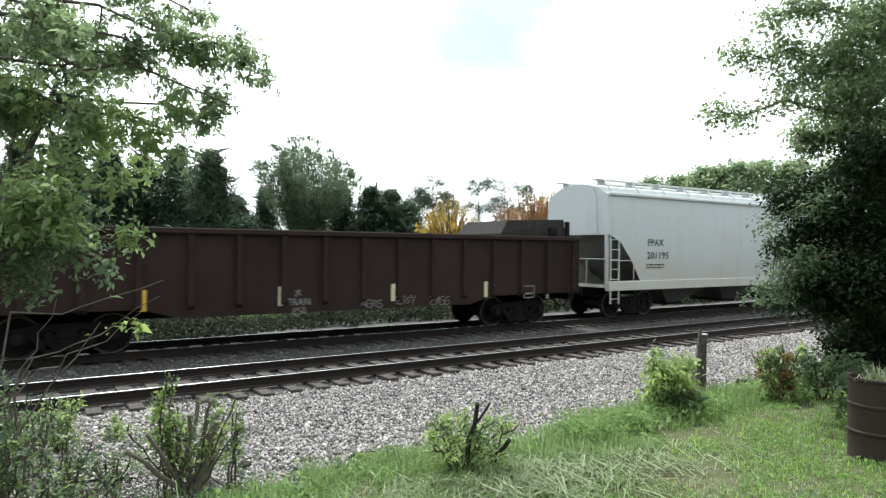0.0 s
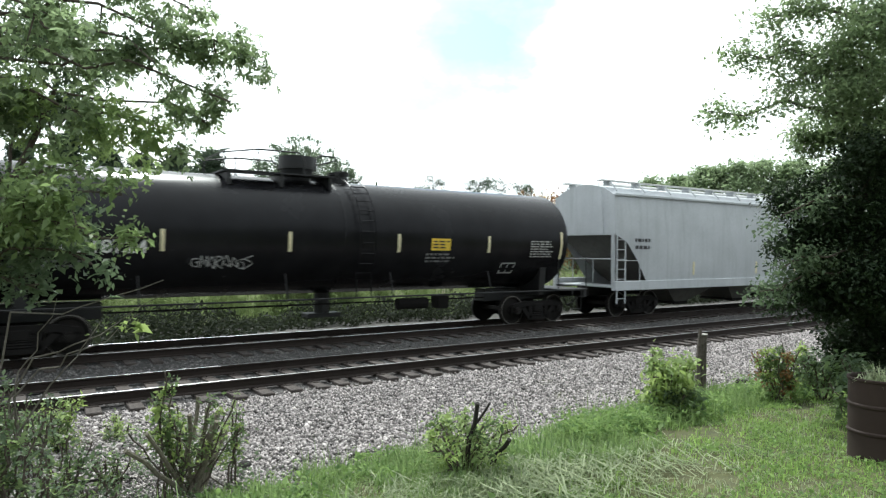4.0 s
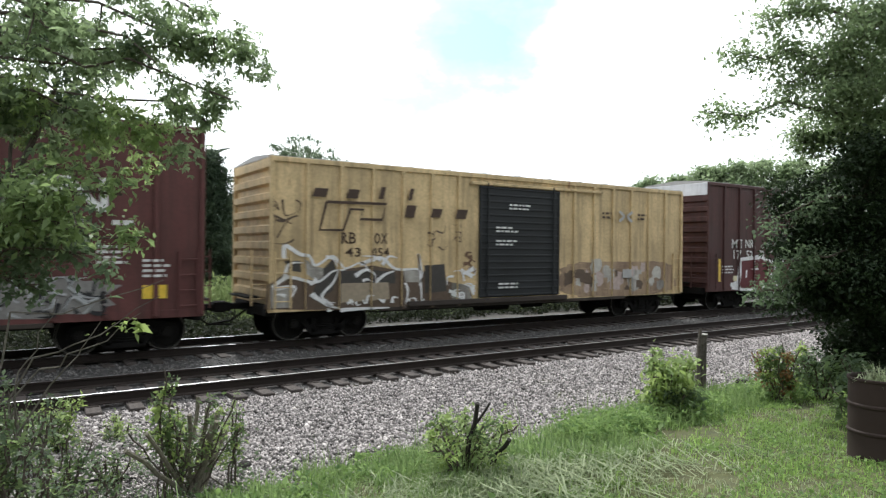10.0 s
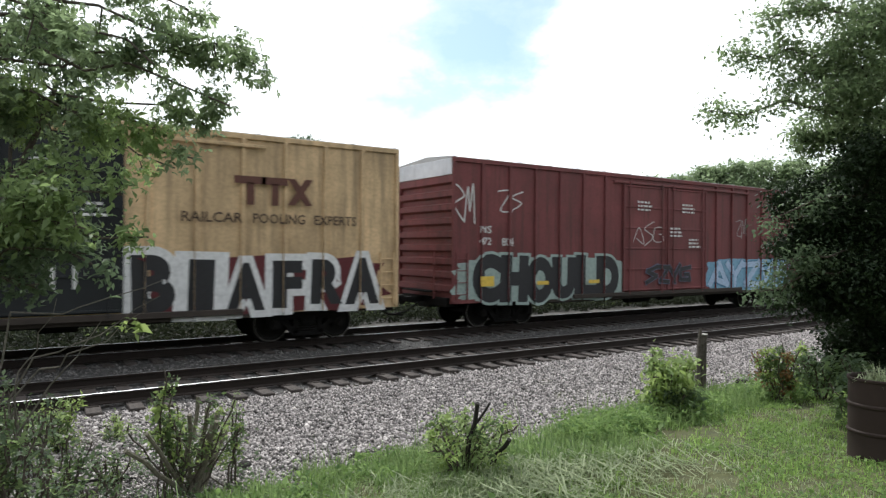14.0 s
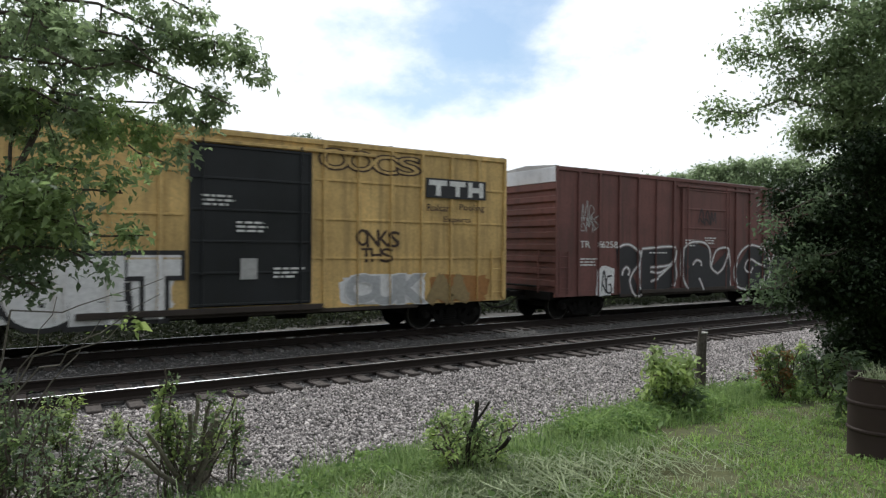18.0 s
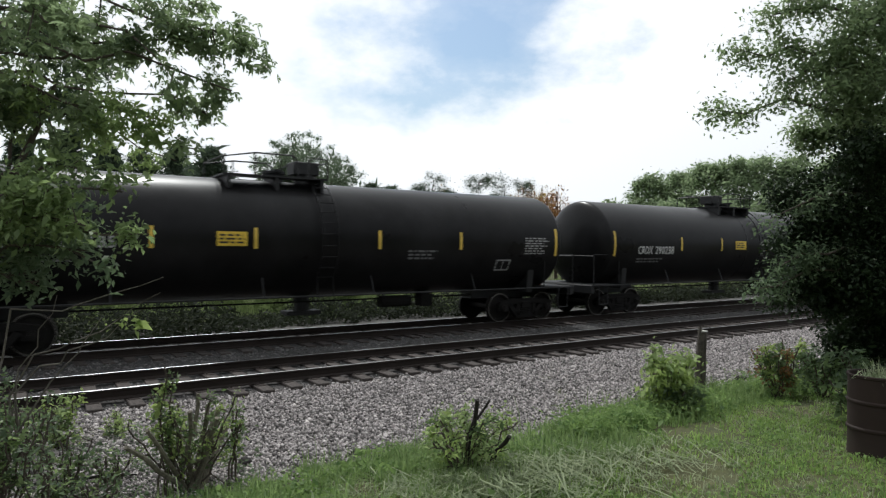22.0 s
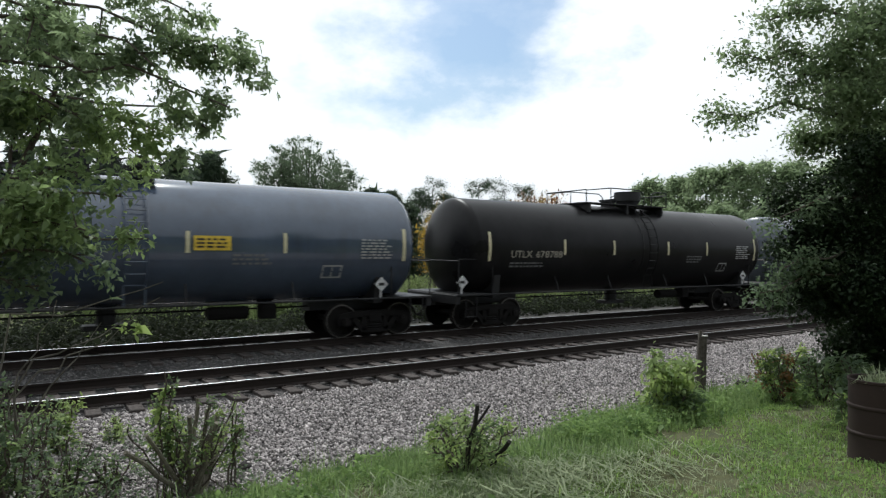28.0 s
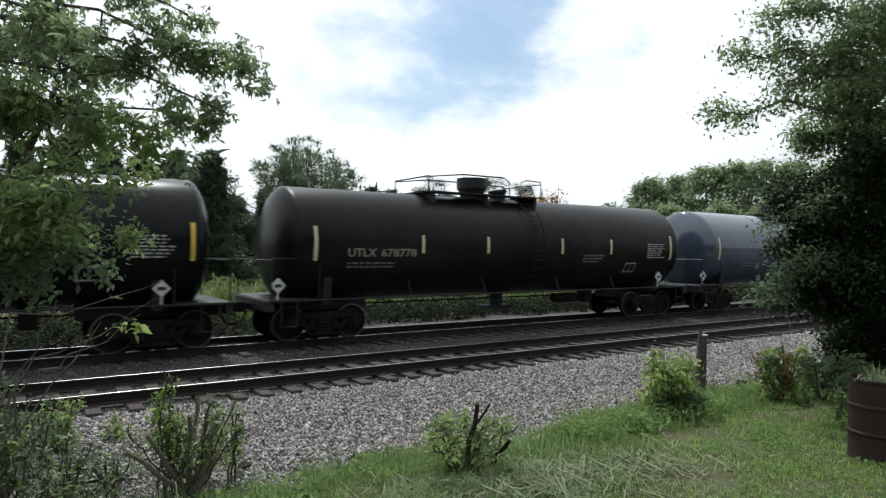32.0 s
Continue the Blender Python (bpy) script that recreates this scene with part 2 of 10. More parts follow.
def leaf_mesh(name, pts, size, mat, droop=0.3, wide=0.5, spread=0.35, lobes=False):
    """One pointed, folded leaf at each point, turned at random; lobed ones have three narrow points."""
    n = len(pts)
    yaw = RNG.uniform(0, 2 * np.pi, n)
    pit = RNG.normal(-droop, 0.55, n)
    rol = RNG.normal(0, 0.7, n)
    s = size * np.exp(RNG.normal(0, spread, n))
    d = np.stack([np.cos(yaw) * np.cos(pit), np.sin(yaw) * np.cos(pit), np.sin(pit)], 1)
    side = np.stack([-np.sin(yaw), np.cos(yaw), np.zeros(n)], 1)
    up = np.cross(d, side)
    side2 = side * np.cos(rol)[:, None] + up * np.sin(rol)[:, None]
    up2 = np.cross(d, side2)
    s = s[:, None]
    v0 = pts
    if lobes:
        cols, faces = [pts], []
        for k, (c, w, r) in enumerate(((0.0, 0.38, 1.0), (0.85, 0.32, 0.74), (-0.85, 0.32, 0.74))):
            e = d * math.cos(c) + side2 * math.sin(c)
            f = side2 * math.cos(c) - d * math.sin(c)
            cols += [pts + e * s * r * 0.55 + f * s * w * 0.5 + up2 * s * 0.05, pts + e * s * r - up2 * s * 0.10, pts + e * s * r * 0.55 - f * s * w * 0.5 + up2 * s * 0.05]
            faces.append((0, 3 * k + 1, 3 * k + 2, 3 * k + 3))
        q = (np.arange(n)[:, None, None] * 10 + np.array(faces)[None]).reshape(-1, 4)
        return fast_mesh(name, np.stack(cols, 1).reshape(-1, 3), q, mat)
    v1 = pts + d * s * 0.45 + side2 * s * wide * 0.5 + up2 * s * 0.08
    v2 = pts + d * s - up2 * s * 0.05
    v3 = pts + d * s * 0.45 - side2 * s * wide * 0.5 + up2 * s * 0.08
    verts = np.stack([v0, v1, v2, v3], 1).reshape(-1, 3)
    quads = np.arange(4 * n).reshape(n, 4)
    return fast_mesh(name, verts, quads, mat)


def blade_mesh(name, pts, height, width, mat, lean=0.35, vary=0.3):
    """Grass: one bent, tapering blade at each point."""
    n = len(pts)
    yaw = RNG.uniform(0, 2 * np.pi, n)
    h = height * np.exp(RNG.normal(0, vary, n))
    out = np.stack([np.cos(yaw), np.sin(yaw), np.zeros(n)], 1)
    side = np.stack([-np.sin(yaw), np.cos(yaw), np.zeros(n)], 1) * (width * 0.5)
    ln = np.abs(RNG.normal(0, lean, n))[:, None]
    top = pts + out * h[:, None] * ln + np.array([0, 0, 1.0]) * (h * np.cos(np.minimum(ln[:, 0], 1.3)))[:, None]
    mid = pts + out * h[:, None] * ln * 0.35 + np.array([0, 0, 0.58]) * h[:, None]
    verts = np.stack([pts - side, pts + side, mid + side * 0.8, top, mid - side * 0.8], 1).reshape(-1, 3)
    q = (np.arange(n)[:, None, None] * 5 + np.array([(0, 1, 2), (0, 2, 4), (4, 2, 3)])[None]).reshape(-1, 3)
    return fast_mesh(name, verts, q, mat)


def stone_mesh(name, pts, size, mat):
    """Angular ballast: one irregular eight-sided stone at each point."""
    n = len(pts)
    base = np.array([(1, 0, 0), (0, 1, 0), (-1, 0, 0), (0, -1, 0), (0, 0, 0.8), (0, 0, -0.8)], float)
    s = size * np.exp(RNG.normal(0, 0.35, n))
    v = base[None] * (s[:, None] * RNG.uniform(0.7, 1.15, (n, 6)))[:, :, None]
    a, b = RNG.uniform(0, 6.28, n), RNG.normal(0, 0.5, n)
    ca, sa, cb, sb = np.cos(a), np.sin(a), np.cos(b), np.sin(b)
    x, y, z = v[..., 0], v[..., 1], v[..., 2]
    x, z = x * cb[:, None] + z * sb[:, None], z * cb[:, None] - x * sb[:, None]
    x, y = x * ca[:, None] - y * sa[:, None], x * sa[:, None] + y * ca[:, None]
    verts = (np.stack([x, y, z], 2) + pts[:, None]).reshape(-1, 3)
    tri = np.array([(0, 1, 4), (1, 2, 4), (2, 3, 4), (3, 0, 4), (1, 0, 5), (2, 1, 5), (3, 2, 5), (0, 3, 5)])
    q = (np.arange(n)[:, None, None] * 6 + tri[None]).reshape(-1, 3)
    return fast_mesh(name, verts, q, mat)


# ---------------------------------------------------------------- ground
NEAR_Y, FAR_Y = 12.75, 17.1


def wob(x, y, s, seed=0.0):
    return noise.noise(Vector((x * s + seed, y * s - seed, seed)))


def lawn_edge(x):
    base = float(np.interp(x, (0.5, 1.4, 1.9, 3.0, 4.0, 4.6, 5.1, 5.6, 6.6, 8.0, 10.5, 12.0, 14.0), (6.0, 6.3, 6.5, 6.72, 6.85, 6.75, 6.05, 6.35, 6.6, 6.85, 6.95, 6.6, 6.3)))
    return base + 0.16 * wob(x, 0, 0.8, 3.0) + 0.20 * wob(x, 0, 2.7, 9.0)


def ground_z(x, y):
    z = float(np.interp(y, (-60, 3, 5.5, 7.2, 8.6, 11, 18.4, 20.0, 22.4, 24.0, 30, 200, 1500),
                        (0.3, 0.19, 0.03, -0.16, -0.26, -0.27, -0.30, -0.42, -0.50, -0.85, -0.75, -0.2, -0.2)))
    return z + 0.03 * wob(x, y, 0.5) + (0.02 * wob(x, y, 2.1) if y < 10 else 0)


def sheet(name, xs, ys, fn, mat):
    xx, yy = np.meshgrid(xs, ys)
    zz = np.array([[fn(x, y) for x in xs] for y in ys])
    verts = np.stack([xx, yy, zz], 2).reshape(-1, 3)
    nx = len(xs)
    i = (np.arange(len(ys) - 1)[:, None] * nx + np.arange(nx - 1)[None]).reshape(-1, 1)
    me = fast_mesh(name, verts, i + np.array([[0, 1, nx + 1, nx]]), mat)
    me.polygons.foreach_set("use_smooth", [True] * len(me.polygons))
    return me


SOIL = rocky("grassy soil", (0.035, 0.045, 0.016), (0.085, 0.095, 0.03), 9, 0.95, False, 0.6, (0.12, 0.085, 0.045))
gx = np.concatenate([np.linspace(-900, -40, 16), np.linspace(-30, -3, 20), np.arange(-2, 20, 0.25), np.linspace(21, 60, 40), np.linspace(70, 1500, 20)])
gy = np.concatenate([np.linspace(-500, -30, 10), np.linspace(-20, 1, 14), np.arange(1.5, 9, 0.2), np.linspace(9.2, 30, 60), np.linspace(33, 120, 25), np.linspace(140, 1500, 14)])
tagged(new("ground", sheet("ground", gx, gy, ground_z, SOIL)), "grassy earth running from the lawn to the horizon", "ground", kind="structure")

# bed far darker than its stones: shade in their gaps is in this colour
BALL = rocky("ballast bed", (0.018, 0.016, 0.0155), (0.07, 0.064, 0.062), 26, 0.95, False, 1.0, (0.07, 0.06, 0.056))


def bed_z(x, y):
    e = lawn_edge(x)
    lift = min(1, max(0, (y - e) / 0.5)) * 0.05 - 0.03
    d = min(abs(y - NEAR_Y), abs(y - FAR_Y))
    crown = 0.015 * max(0, min(1, (1.9 - d) / 0.5))
    far = -0.5 * max(0, y - 22.2)
    return float(np.interp(y, (5.5, 7.2, 8.6, 11, 18.4, 20.0, 22.2), (0.03, -0.16, -0.26, -0.27, -0.27, -0.30, -0.36))) + lift + crown + far - 0.03 * max(0, 1 - abs(y - 11.5) / 0.5) + 0.02 * wob(x, y, 0.9) + 0.012 * wob(x, y, 5)


bx = np.concatenate([np.linspace(-40, -3, 30), np.arange(-2.5, 24, 0.15), np.linspace(24.5, 110, 90)])
by = np.concatenate([np.arange(5.3, 11, 0.12), np.linspace(11.1, 22.8, 78)])
tagged(new("ballast", sheet("ballast", bx, by, bed_z, BALL)), "bed of grey and pinkish crushed stone under two railway tracks", "ballast", kind="structure")

sx, sy = np.concatenate([np.linspace(-40, -3, 30), np.arange(-2.5, 30, 0.3), np.linspace(31, 110, 70)]), np.linspace(13.0, 18.7, 40)
tagged(new("sooty_bed", sheet("sooty_bed", sx, sy, lambda x, y: bed_z(x, y) + 0.004 + 0.004 * min(1, (y - 13) * 2), rocky("sooty ballast", (0.018, 0.017, 0.016), (0.058, 0.055, 0.053), 26, 0.95, False, 1.0))), "dark oil-stained ballast between and under the tracks", "ballast", kind="structure")

# near-black ground colour stands in for the shade seen under the cars
wy = np.linspace(22.0, 27.5, 22)
tagged(new("shade_dark_bank", sheet("shade_dark_bank", sx, wy, lambda x, y: (bed_z(x, y) + 0.02 if y < 22.2 else ground_z(x, y)) + 0.03 + 0.05 * wob(x, y, 0.7, 2), rocky("shade-dark bank soil", (0.016, 0.015, 0.011), (0.055, 0.050, 0.038), 9, 0.95, False, 1.0, (0.03, 0.036, 0.016)))), "bank falling away behind the train, coloured dark for the shade under the cars", "bank", kind="structure")

SHOULDER = rocky("dusty pale shoulder", (0.028, 0.026, 0.023), (0.135, 0.127, 0.119), 5, 0.95, False, 1.0, (0.03, 0.029, 0.022))
hy = np.linspace(18.55, 22.2, 22)
tagged(new("shoulder", sheet("shoulder", sx, hy, lambda x, y: bed_z(x, y) + 0.006 + 0.03 * min(1, (y - 18.55) * 2) + 0.03 * wob(x, y, 1.7, 6), SHOULDER)), "pale dusty ballast shoulder beyond the train", "ballast", kind="structure")
STONE = rocky("crushed stone", (0.080, 0.070, 0.067), (0.43, 0.392, 0.38), 12, 0.9, 0.85, 0.4)


def strew(n, fx, fy, z, keep=None):
    xs, ys = fx(n), fy(n)
    pts = np.array([(x, y, z(x, y)) for x, y in zip(xs, ys) if keep is None or keep(x, y)])
    return pts


def on_stone(x, y):
    return y > lawn_edge(x) - 0.25 + 0.35 * RNG.random() ** 2 * 2


near_stones = strew(165000, lambda n: -1.5 + 24 * RNG.random(n) ** 1.3, lambda n: RNG.uniform(5.5, 11.6, n), lambda x, y: bed_z(x, y) - 0.012 + 0.040 * RNG.random(), lambda x, y: -4 < math.degrees(math.atan2(x, y)) < 71 and on_stone(x, y))
tagged(new("ballast_stones", stone_mesh("ballast_stones", near_stones, 0.0195, STONE)), "loose angular grey and pink railway ballast stones", "stones", kind="stuff")
crib = strew(40000, lambda n: -1.5 + 36 * RNG.random(n) ** 1.2, lambda n: RNG.uniform(11.4, 18.3, n), lambda x, y: bed_z(x, y) + 0.008,
             lambda x, y: all(abs(abs(y - c) - 0.755) > 0.12 for c in (NEAR_Y, FAR_Y)))
OILY = rocky("oily track stone", (0.040, 0.037, 0.036), (0.17, 0.161, 0.156), 12, 0.9, True, 0.4)
tagged(new("ballast_stones", stone_mesh("track_stones", crib, 0.023, OILY)), "dusty ballast stones between the sleepers", "stones", kind="stuff")

# ---------------------------------------------------------------- the two tracks
RUST = paint("rail rust", (0.026, 0.019, 0.016), 0.75, 0.2, 0.4, 0.2)
POLISH = paint("polished rail head", (0.48, 0.48, 0.49), 0.33, 1.0, 0.05, 0, fade=0.1)
TIE = rocky("sleeper timber", (0.026, 0.021, 0.019), (0.085, 0.069, 0.061), 18, 0.9, False, 0.9, (0.04, 0.029, 0.025))
RAIL = [(-0.07, -0.178), (0.07, -0.178), (0.07, -0.165), (0.012, -0.14), (0.012, -0.045), (0.036, -0.032), (0.036, -0.006), (0.028, -0.001),
        (-0.028, -0.001), (-0.036, -0.006), (-0.036, -0.032), (-0.012, -0.045), (-0.012, -0.14), (-0.07, -0.165)]
rail_me = Shape().prism(RAIL, -45, 120).mesh("rail", RUST)
head_me = Shape().prism([(-0.034, -0.012)] + [(0.034 * math.sin(radians(a)) / math.sin(radians(62)), -0.012 + 0.0145 * (math.cos(radians(a)) - math.cos(radians(62))) / (1 - math.cos(radians(62)))) for a in (-62, -48, -34, -22, -10, 0, 10, 22, 34, 48, 62)] + [(0.034, -0.012)], -45, 120).mesh("rail_head", POLISH, 50)
tie_me = Shape().box(-0.115, 0.115, -1.33, 1.30, -0.36, -0.183, 0.012).mesh("sleeper", TIE)
plate_me = Shape().box(-0.09, 0.09, -0.17, 0.17, -0.188, -0.172, 0.004).box(-0.06, -0.035, -0.095, -0.075, -0.172, -0.15).box(0.035, 0.06, 0.075, 0.095, -0.172, -0.15).mesh("tie_plate", RUST)


def track(y, label, x0, count):
    t = thing("railway_track", label, "railway track", pose(0, y, 0), "parallel railway tracks")
    for k in (-0.755, 0.755):
        r = part("rail", rail_me, None, t, at=pose(0, k, 0))
        part("rail_head", head_me, None, r, "polished running surface")
    rr = random.Random(y)
    for i in range(count):
        x = x0 + i * 0.52 + rr.uniform(-0.05, 0.05)
        tie = part("sleeper", tie_me, None, t, at=pose(x, rr.uniform(-0.09, 0.06), rr.uniform(-0.012, 0.012), 0, rr.uniform(-1, 1), rr.uniform(-2.5, 2.5)))
        if y < 15:
            for k in (-0.755, 0.755):
                part("tie_plate", plate_me, None, tie, at=pose(0, k, 0))
    return t


track(NEAR_Y, "empty railway track on weathered timber sleepers", -4, 130)
track(FAR_Y, "railway track under the passing freight train", -4, 120)


# ---------------------------------------------------------------- the train: shared pieces
V0, DEC = 18.9, 0.01


def run(t):
    """How far the train has gone to the left after t seconds."""
    return V0 * t - DEC * t * t


TRAIN = []     # (car, place of its middle along the train)
WHEELS = []    # (wheelset, its place along the train, place in its truck)
GRP = "cars of the freight train"
WR = 0.457


def sideframe_shape(k):
    s = Shape()
    if k:
        y0, y1 = k * 0.94, k * 1.08
        s.prism([(-1.12, 0.56), (-1.05, 0.66), (-0.55, 0.74), (0.55, 0.74), (1.05, 0.66), (1.12, 0.56), (0.72, 0.53), (0.45, 0.58), (-0.45, 0.58), (-0.72, 0.53)], y0, y1, "y")
        s.prism([(-0.75, 0.56), (-0.58, 0.58), (-0.30, 0.26), (0.30, 0.26), (0.58, 0.58), (0.75, 0.56), (0.40, 0.15), (-0.40, 0.15)], y0, y1, "y")
        for c in (-0.33, 0.33):
            s.box(c - 0.07, c + 0.07, y0, y1, 0.2, 0.62, 0.01)
        for c in (-0.889, 0.889):
            s.prism([(c - 0.19, 0.34), (c + 0.19, 0.34), (c + 0.22, 0.58), (c - 0.22, 0.58)], k * 0.93, k * 1.05, "y")
    return s


SIDE_ME = [sideframe_shape(k).mesh("side_frame", UNDER) for k in (-1, 1)]
BOLSTER_ME = Shape().box(-0.2, 0.2, -1.1, 1.1, 0.42, 0.66, 0.03).box(-0.30, 0.30, -0.22, 0.22, 0.60, 0.74, 0.02).mesh("truck", UNDER)
SPRING_ME, CAP_ME = [], []
for k_ in (-1, 1):
    spr = Shape().loft([[(0.30 * math.cos(a) * (1 if i % 2 else 0.86), k_ * 1.01 + 0.09 * math.sin(a) * (1 if i % 2 else 0.7), 0.26 + i * 0.03) for a in [j * math.pi / 6 for j in range(12)]] for i in range(10)])
    SPRING_ME.append(spr.mesh("spring_nest", UNDER))


def wheelset_shape():
    s = Shape().cyl((0, -0.98, 0), (0, 0.98, 0), 0.08, 8)
    for k in (-1, 1):
        rings = []
        for y, r in ((0.685, 0.10), (0.69, 0.36), (0.685, 0.385), (0.685, WR + 0.025), (0.715, WR + 0.022), (0.725, WR), (0.82, WR - 0.006), (0.822, 0.428), (0.82, 0.385), (0.76, 0.36), (0.755, 0.16), (0.80, 0.14), (0.80, 0.085)):
            rings.append([(r * math.cos(a), k * y, r * math.sin(a)) for a in [2 * math.pi * i / 24 for i in range(24)]])
        s.loft(rings, caps=False)
    return s


WHEEL_ME = wheelset_shape().mesh("wheelset", STEEL, 30)
WHEEL_ME.materials.append(paint("bright worn rim", (0.15, 0.14, 0.13), 0.45, 0.6, 0.3))
for f_ in WHEEL_ME.polygons:
    if abs(f_.center.y) > 0.78 and math.hypot(f_.center.x, f_.center.z) > 0.43:
        f_.material_index = 1
for k_ in (-1, 1):
    cap = Shape().cyl((0, k_ * 0.95, 0), (0, k_ * 1.13, 0), 0.115, 10).cyl((0, k_ * 1.13, 0), (0, k_ * 1.16, 0), 0.06, 8)
    CAP_ME.append(cap.mesh("bearing_cap", STEEL))


def truck(car, u, x):
    t = part("truck", BOLSTER_ME, None, car, "cast-steel two-axle truck", pose(x, 0, 0))
    for k in (0, 1):
        part("side_frame", SIDE_ME[k], None, t)
        part("spring_nest", SPRING_ME[k], None, t)
    for k in (-0.889, 0.889):
        w = part("wheelset", WHEEL_ME, None, t, "steel wheels worn bright on an axle", pose(k, 0, WR))
        for cm in CAP_ME:
            part("bearing_cap", cm, None, t, at=pose(k, 0, WR))
        WHEELS.append((w, u + x + k, k))


COUP_ME = {}


def coupler(car, x, out, length):
    key = round(length, 2)
    if key not in COUP_ME:
        COUP_ME[key] = Shape().box(0, length, -0.07, 0.07, 0.80, 0.96, 0.02).box(length - 0.22, length + 0.02, -0.14, 0.12, 0.74, 1.02, 0.03).box(length - 0.02, length + 0.10, -0.13, -0.03, 0.76, 1.0, 0.03) \
            .tube([(0.1, -0.25, 0.75), (length * 0.5, -0.28, 0.48), (length + 0.1, -0.1, 0.42)], 0.03).mesh("coupler", UNDER)
    part("coupler", COUP_ME[key], None, car, at=pose(x, 0, 0, 0, 0, 0 if out > 0 else 180))


def car_thing(name, label, u0, u1, category="railway car"):
    u = (u0 + u1) / 2
    c = thing(name, label, category, pose(u, FAR_Y, 0), GRP)
    TRAIN.append((c, u))
    return c, u, (u1 - u0) / 2


# lettering and spray paint -------------------------------------------------
def glyphs(text, offset=0.0, res=2):
    cu = bpy.data.curves.new("glyphs", "FONT")
    cu.body, cu.size, cu.resolution_u, cu.offset, cu.fill_mode = text, 1.0, res, offset, "FRONT"
    ob = bpy.data.objects.new("glyphs", cu)
    scene.collection.objects.link(ob)
    bpy.context.view_layer.update()
    me = bpy.data.meshes.new_from_object(ob.evaluated_get(bpy.context.evaluated_depsgraph_get()))
    bpy.data.objects.remove(ob)
    v = np.array([p.co[:2] for p in me.vertices]) if len(me.vertices) else np.zeros((0, 2))
    f = [tuple(p.vertices) for p in me.polygons]
    bpy.data.meshes.remove(me)
    return v, f


GLYPH = {}
POST_D = 0.07      # how far the posts stand out from a boxcar's side
CAR_POSTS = {}


def glyph(ch, offset):
    key = (ch, round(offset, 3))
    if key not in GLYPH:
        GLYPH[key] = glyphs(ch, offset, 3 if offset == 0 else 5)
    return GLYPH[key]


def fit_text(text, x0, x1, z0, z1, bold=0.0):
    v, f = glyphs(text, bold)
    lo, hi = v.min(0), v.max(0)
    w = np.stack([x0 + (v[:, 0] - lo[0]) / (hi[0] - lo[0]) * (x1 - x0), z0 + (v[:, 1] - lo[1]) / (hi[1] - lo[1]) * (z1 - z0)], 1)
    return w, f


def flat(v2, faces, y):
    """A sheet of paint in the plane y of a car's near side: y may be a function of (x, z)."""
    yy = y if callable(y) else (lambda x, z: y)
    s = Shape()
    s.add([(a, yy(a, b), b) for a, b in v2], faces)
    return s


def paint_part(name, s, mat, car, label=""):
    me = bpy.data.meshes.new(name)
    me.from_pydata(s.v, [], s.f)
    me.materials.append(mat)
    me.flip_normals() if len(me.polygons) and me.polygons[0].normal.y > 0 else None
    ob = part(name, me, None, car, label)
    if name == "spray_paint":
        ob["kind"] = "stuff"
    return ob


def letter(car, text, x0, x1, z0, z1, mat=None, y=-1.53, label="", bold=0.012):
    v, f = fit_text(text, x0, x1, z0, z1, bold)
    s = flat(v, f, y)
    if not callable(y) and y > -1.56:
        s = conform(s, CAR_POSTS.get(car.name, ()), POST_D)
    ob = paint_part("lettering", s, mat or WHITE, car, label)
    ob["kind"] = "stuff"
    return ob


def bars(car, x0, x1, z0, z1, rows, mat=None, y=-1.53, seed=1):
    """Small writing too fine to read: rows of plain bars."""
    rr = random.Random(seed)
    s = Shape()
    h = (z1 - z0) / rows
    yy = y if callable(y) else (lambda a, b: y)
    for i in range(rows):
        x, z = x0, z0 + i * h + h * 0.25
        end = x1 - rr.uniform(0, 0.3) * (x1 - x0)
        while x < end:
            w = min(rr.uniform(0.06, 0.22), end - x)
            s.add([(x, yy(x, z), z), (x + w, yy(x, z), z), (x + w, yy(x, z + h / 2), z + h * 0.5), (x, yy(x, z + h / 2), z + h * 0.5)], [(0, 1, 2, 3)])
            x += w + 0.05
    if not callable(y) and y > -1.56:
        s = conform(s, CAR_POSTS.get(car.name, ()), POST_D)
    ob = paint_part("lettering", s, mat or DIMW, car)
    if CAR_POSTS.get(car.name):
        ob["kind"] = "stuff"
    return ob


def plate(car, x0, x1, z0, z1, mat, y=-1.532, name="reflector", label=""):
    yy = y if callable(y) else (lambda a, b: y)
    s = Shape()
    n = max(1, int((z1 - z0) / 0.15))
    for i in range(n):
        a, b = z0 + (z1 - z0) * i / n, z0 + (z1 - z0) * (i + 1) / n
        s.add([(x0, yy(x0, a), a), (x1, yy(x1, a), a), (x1, yy(x1, b), b), (x0, yy(x0, b), b)], [(0, 1, 2, 3)])
    return paint_part(name, s, mat, car, label)


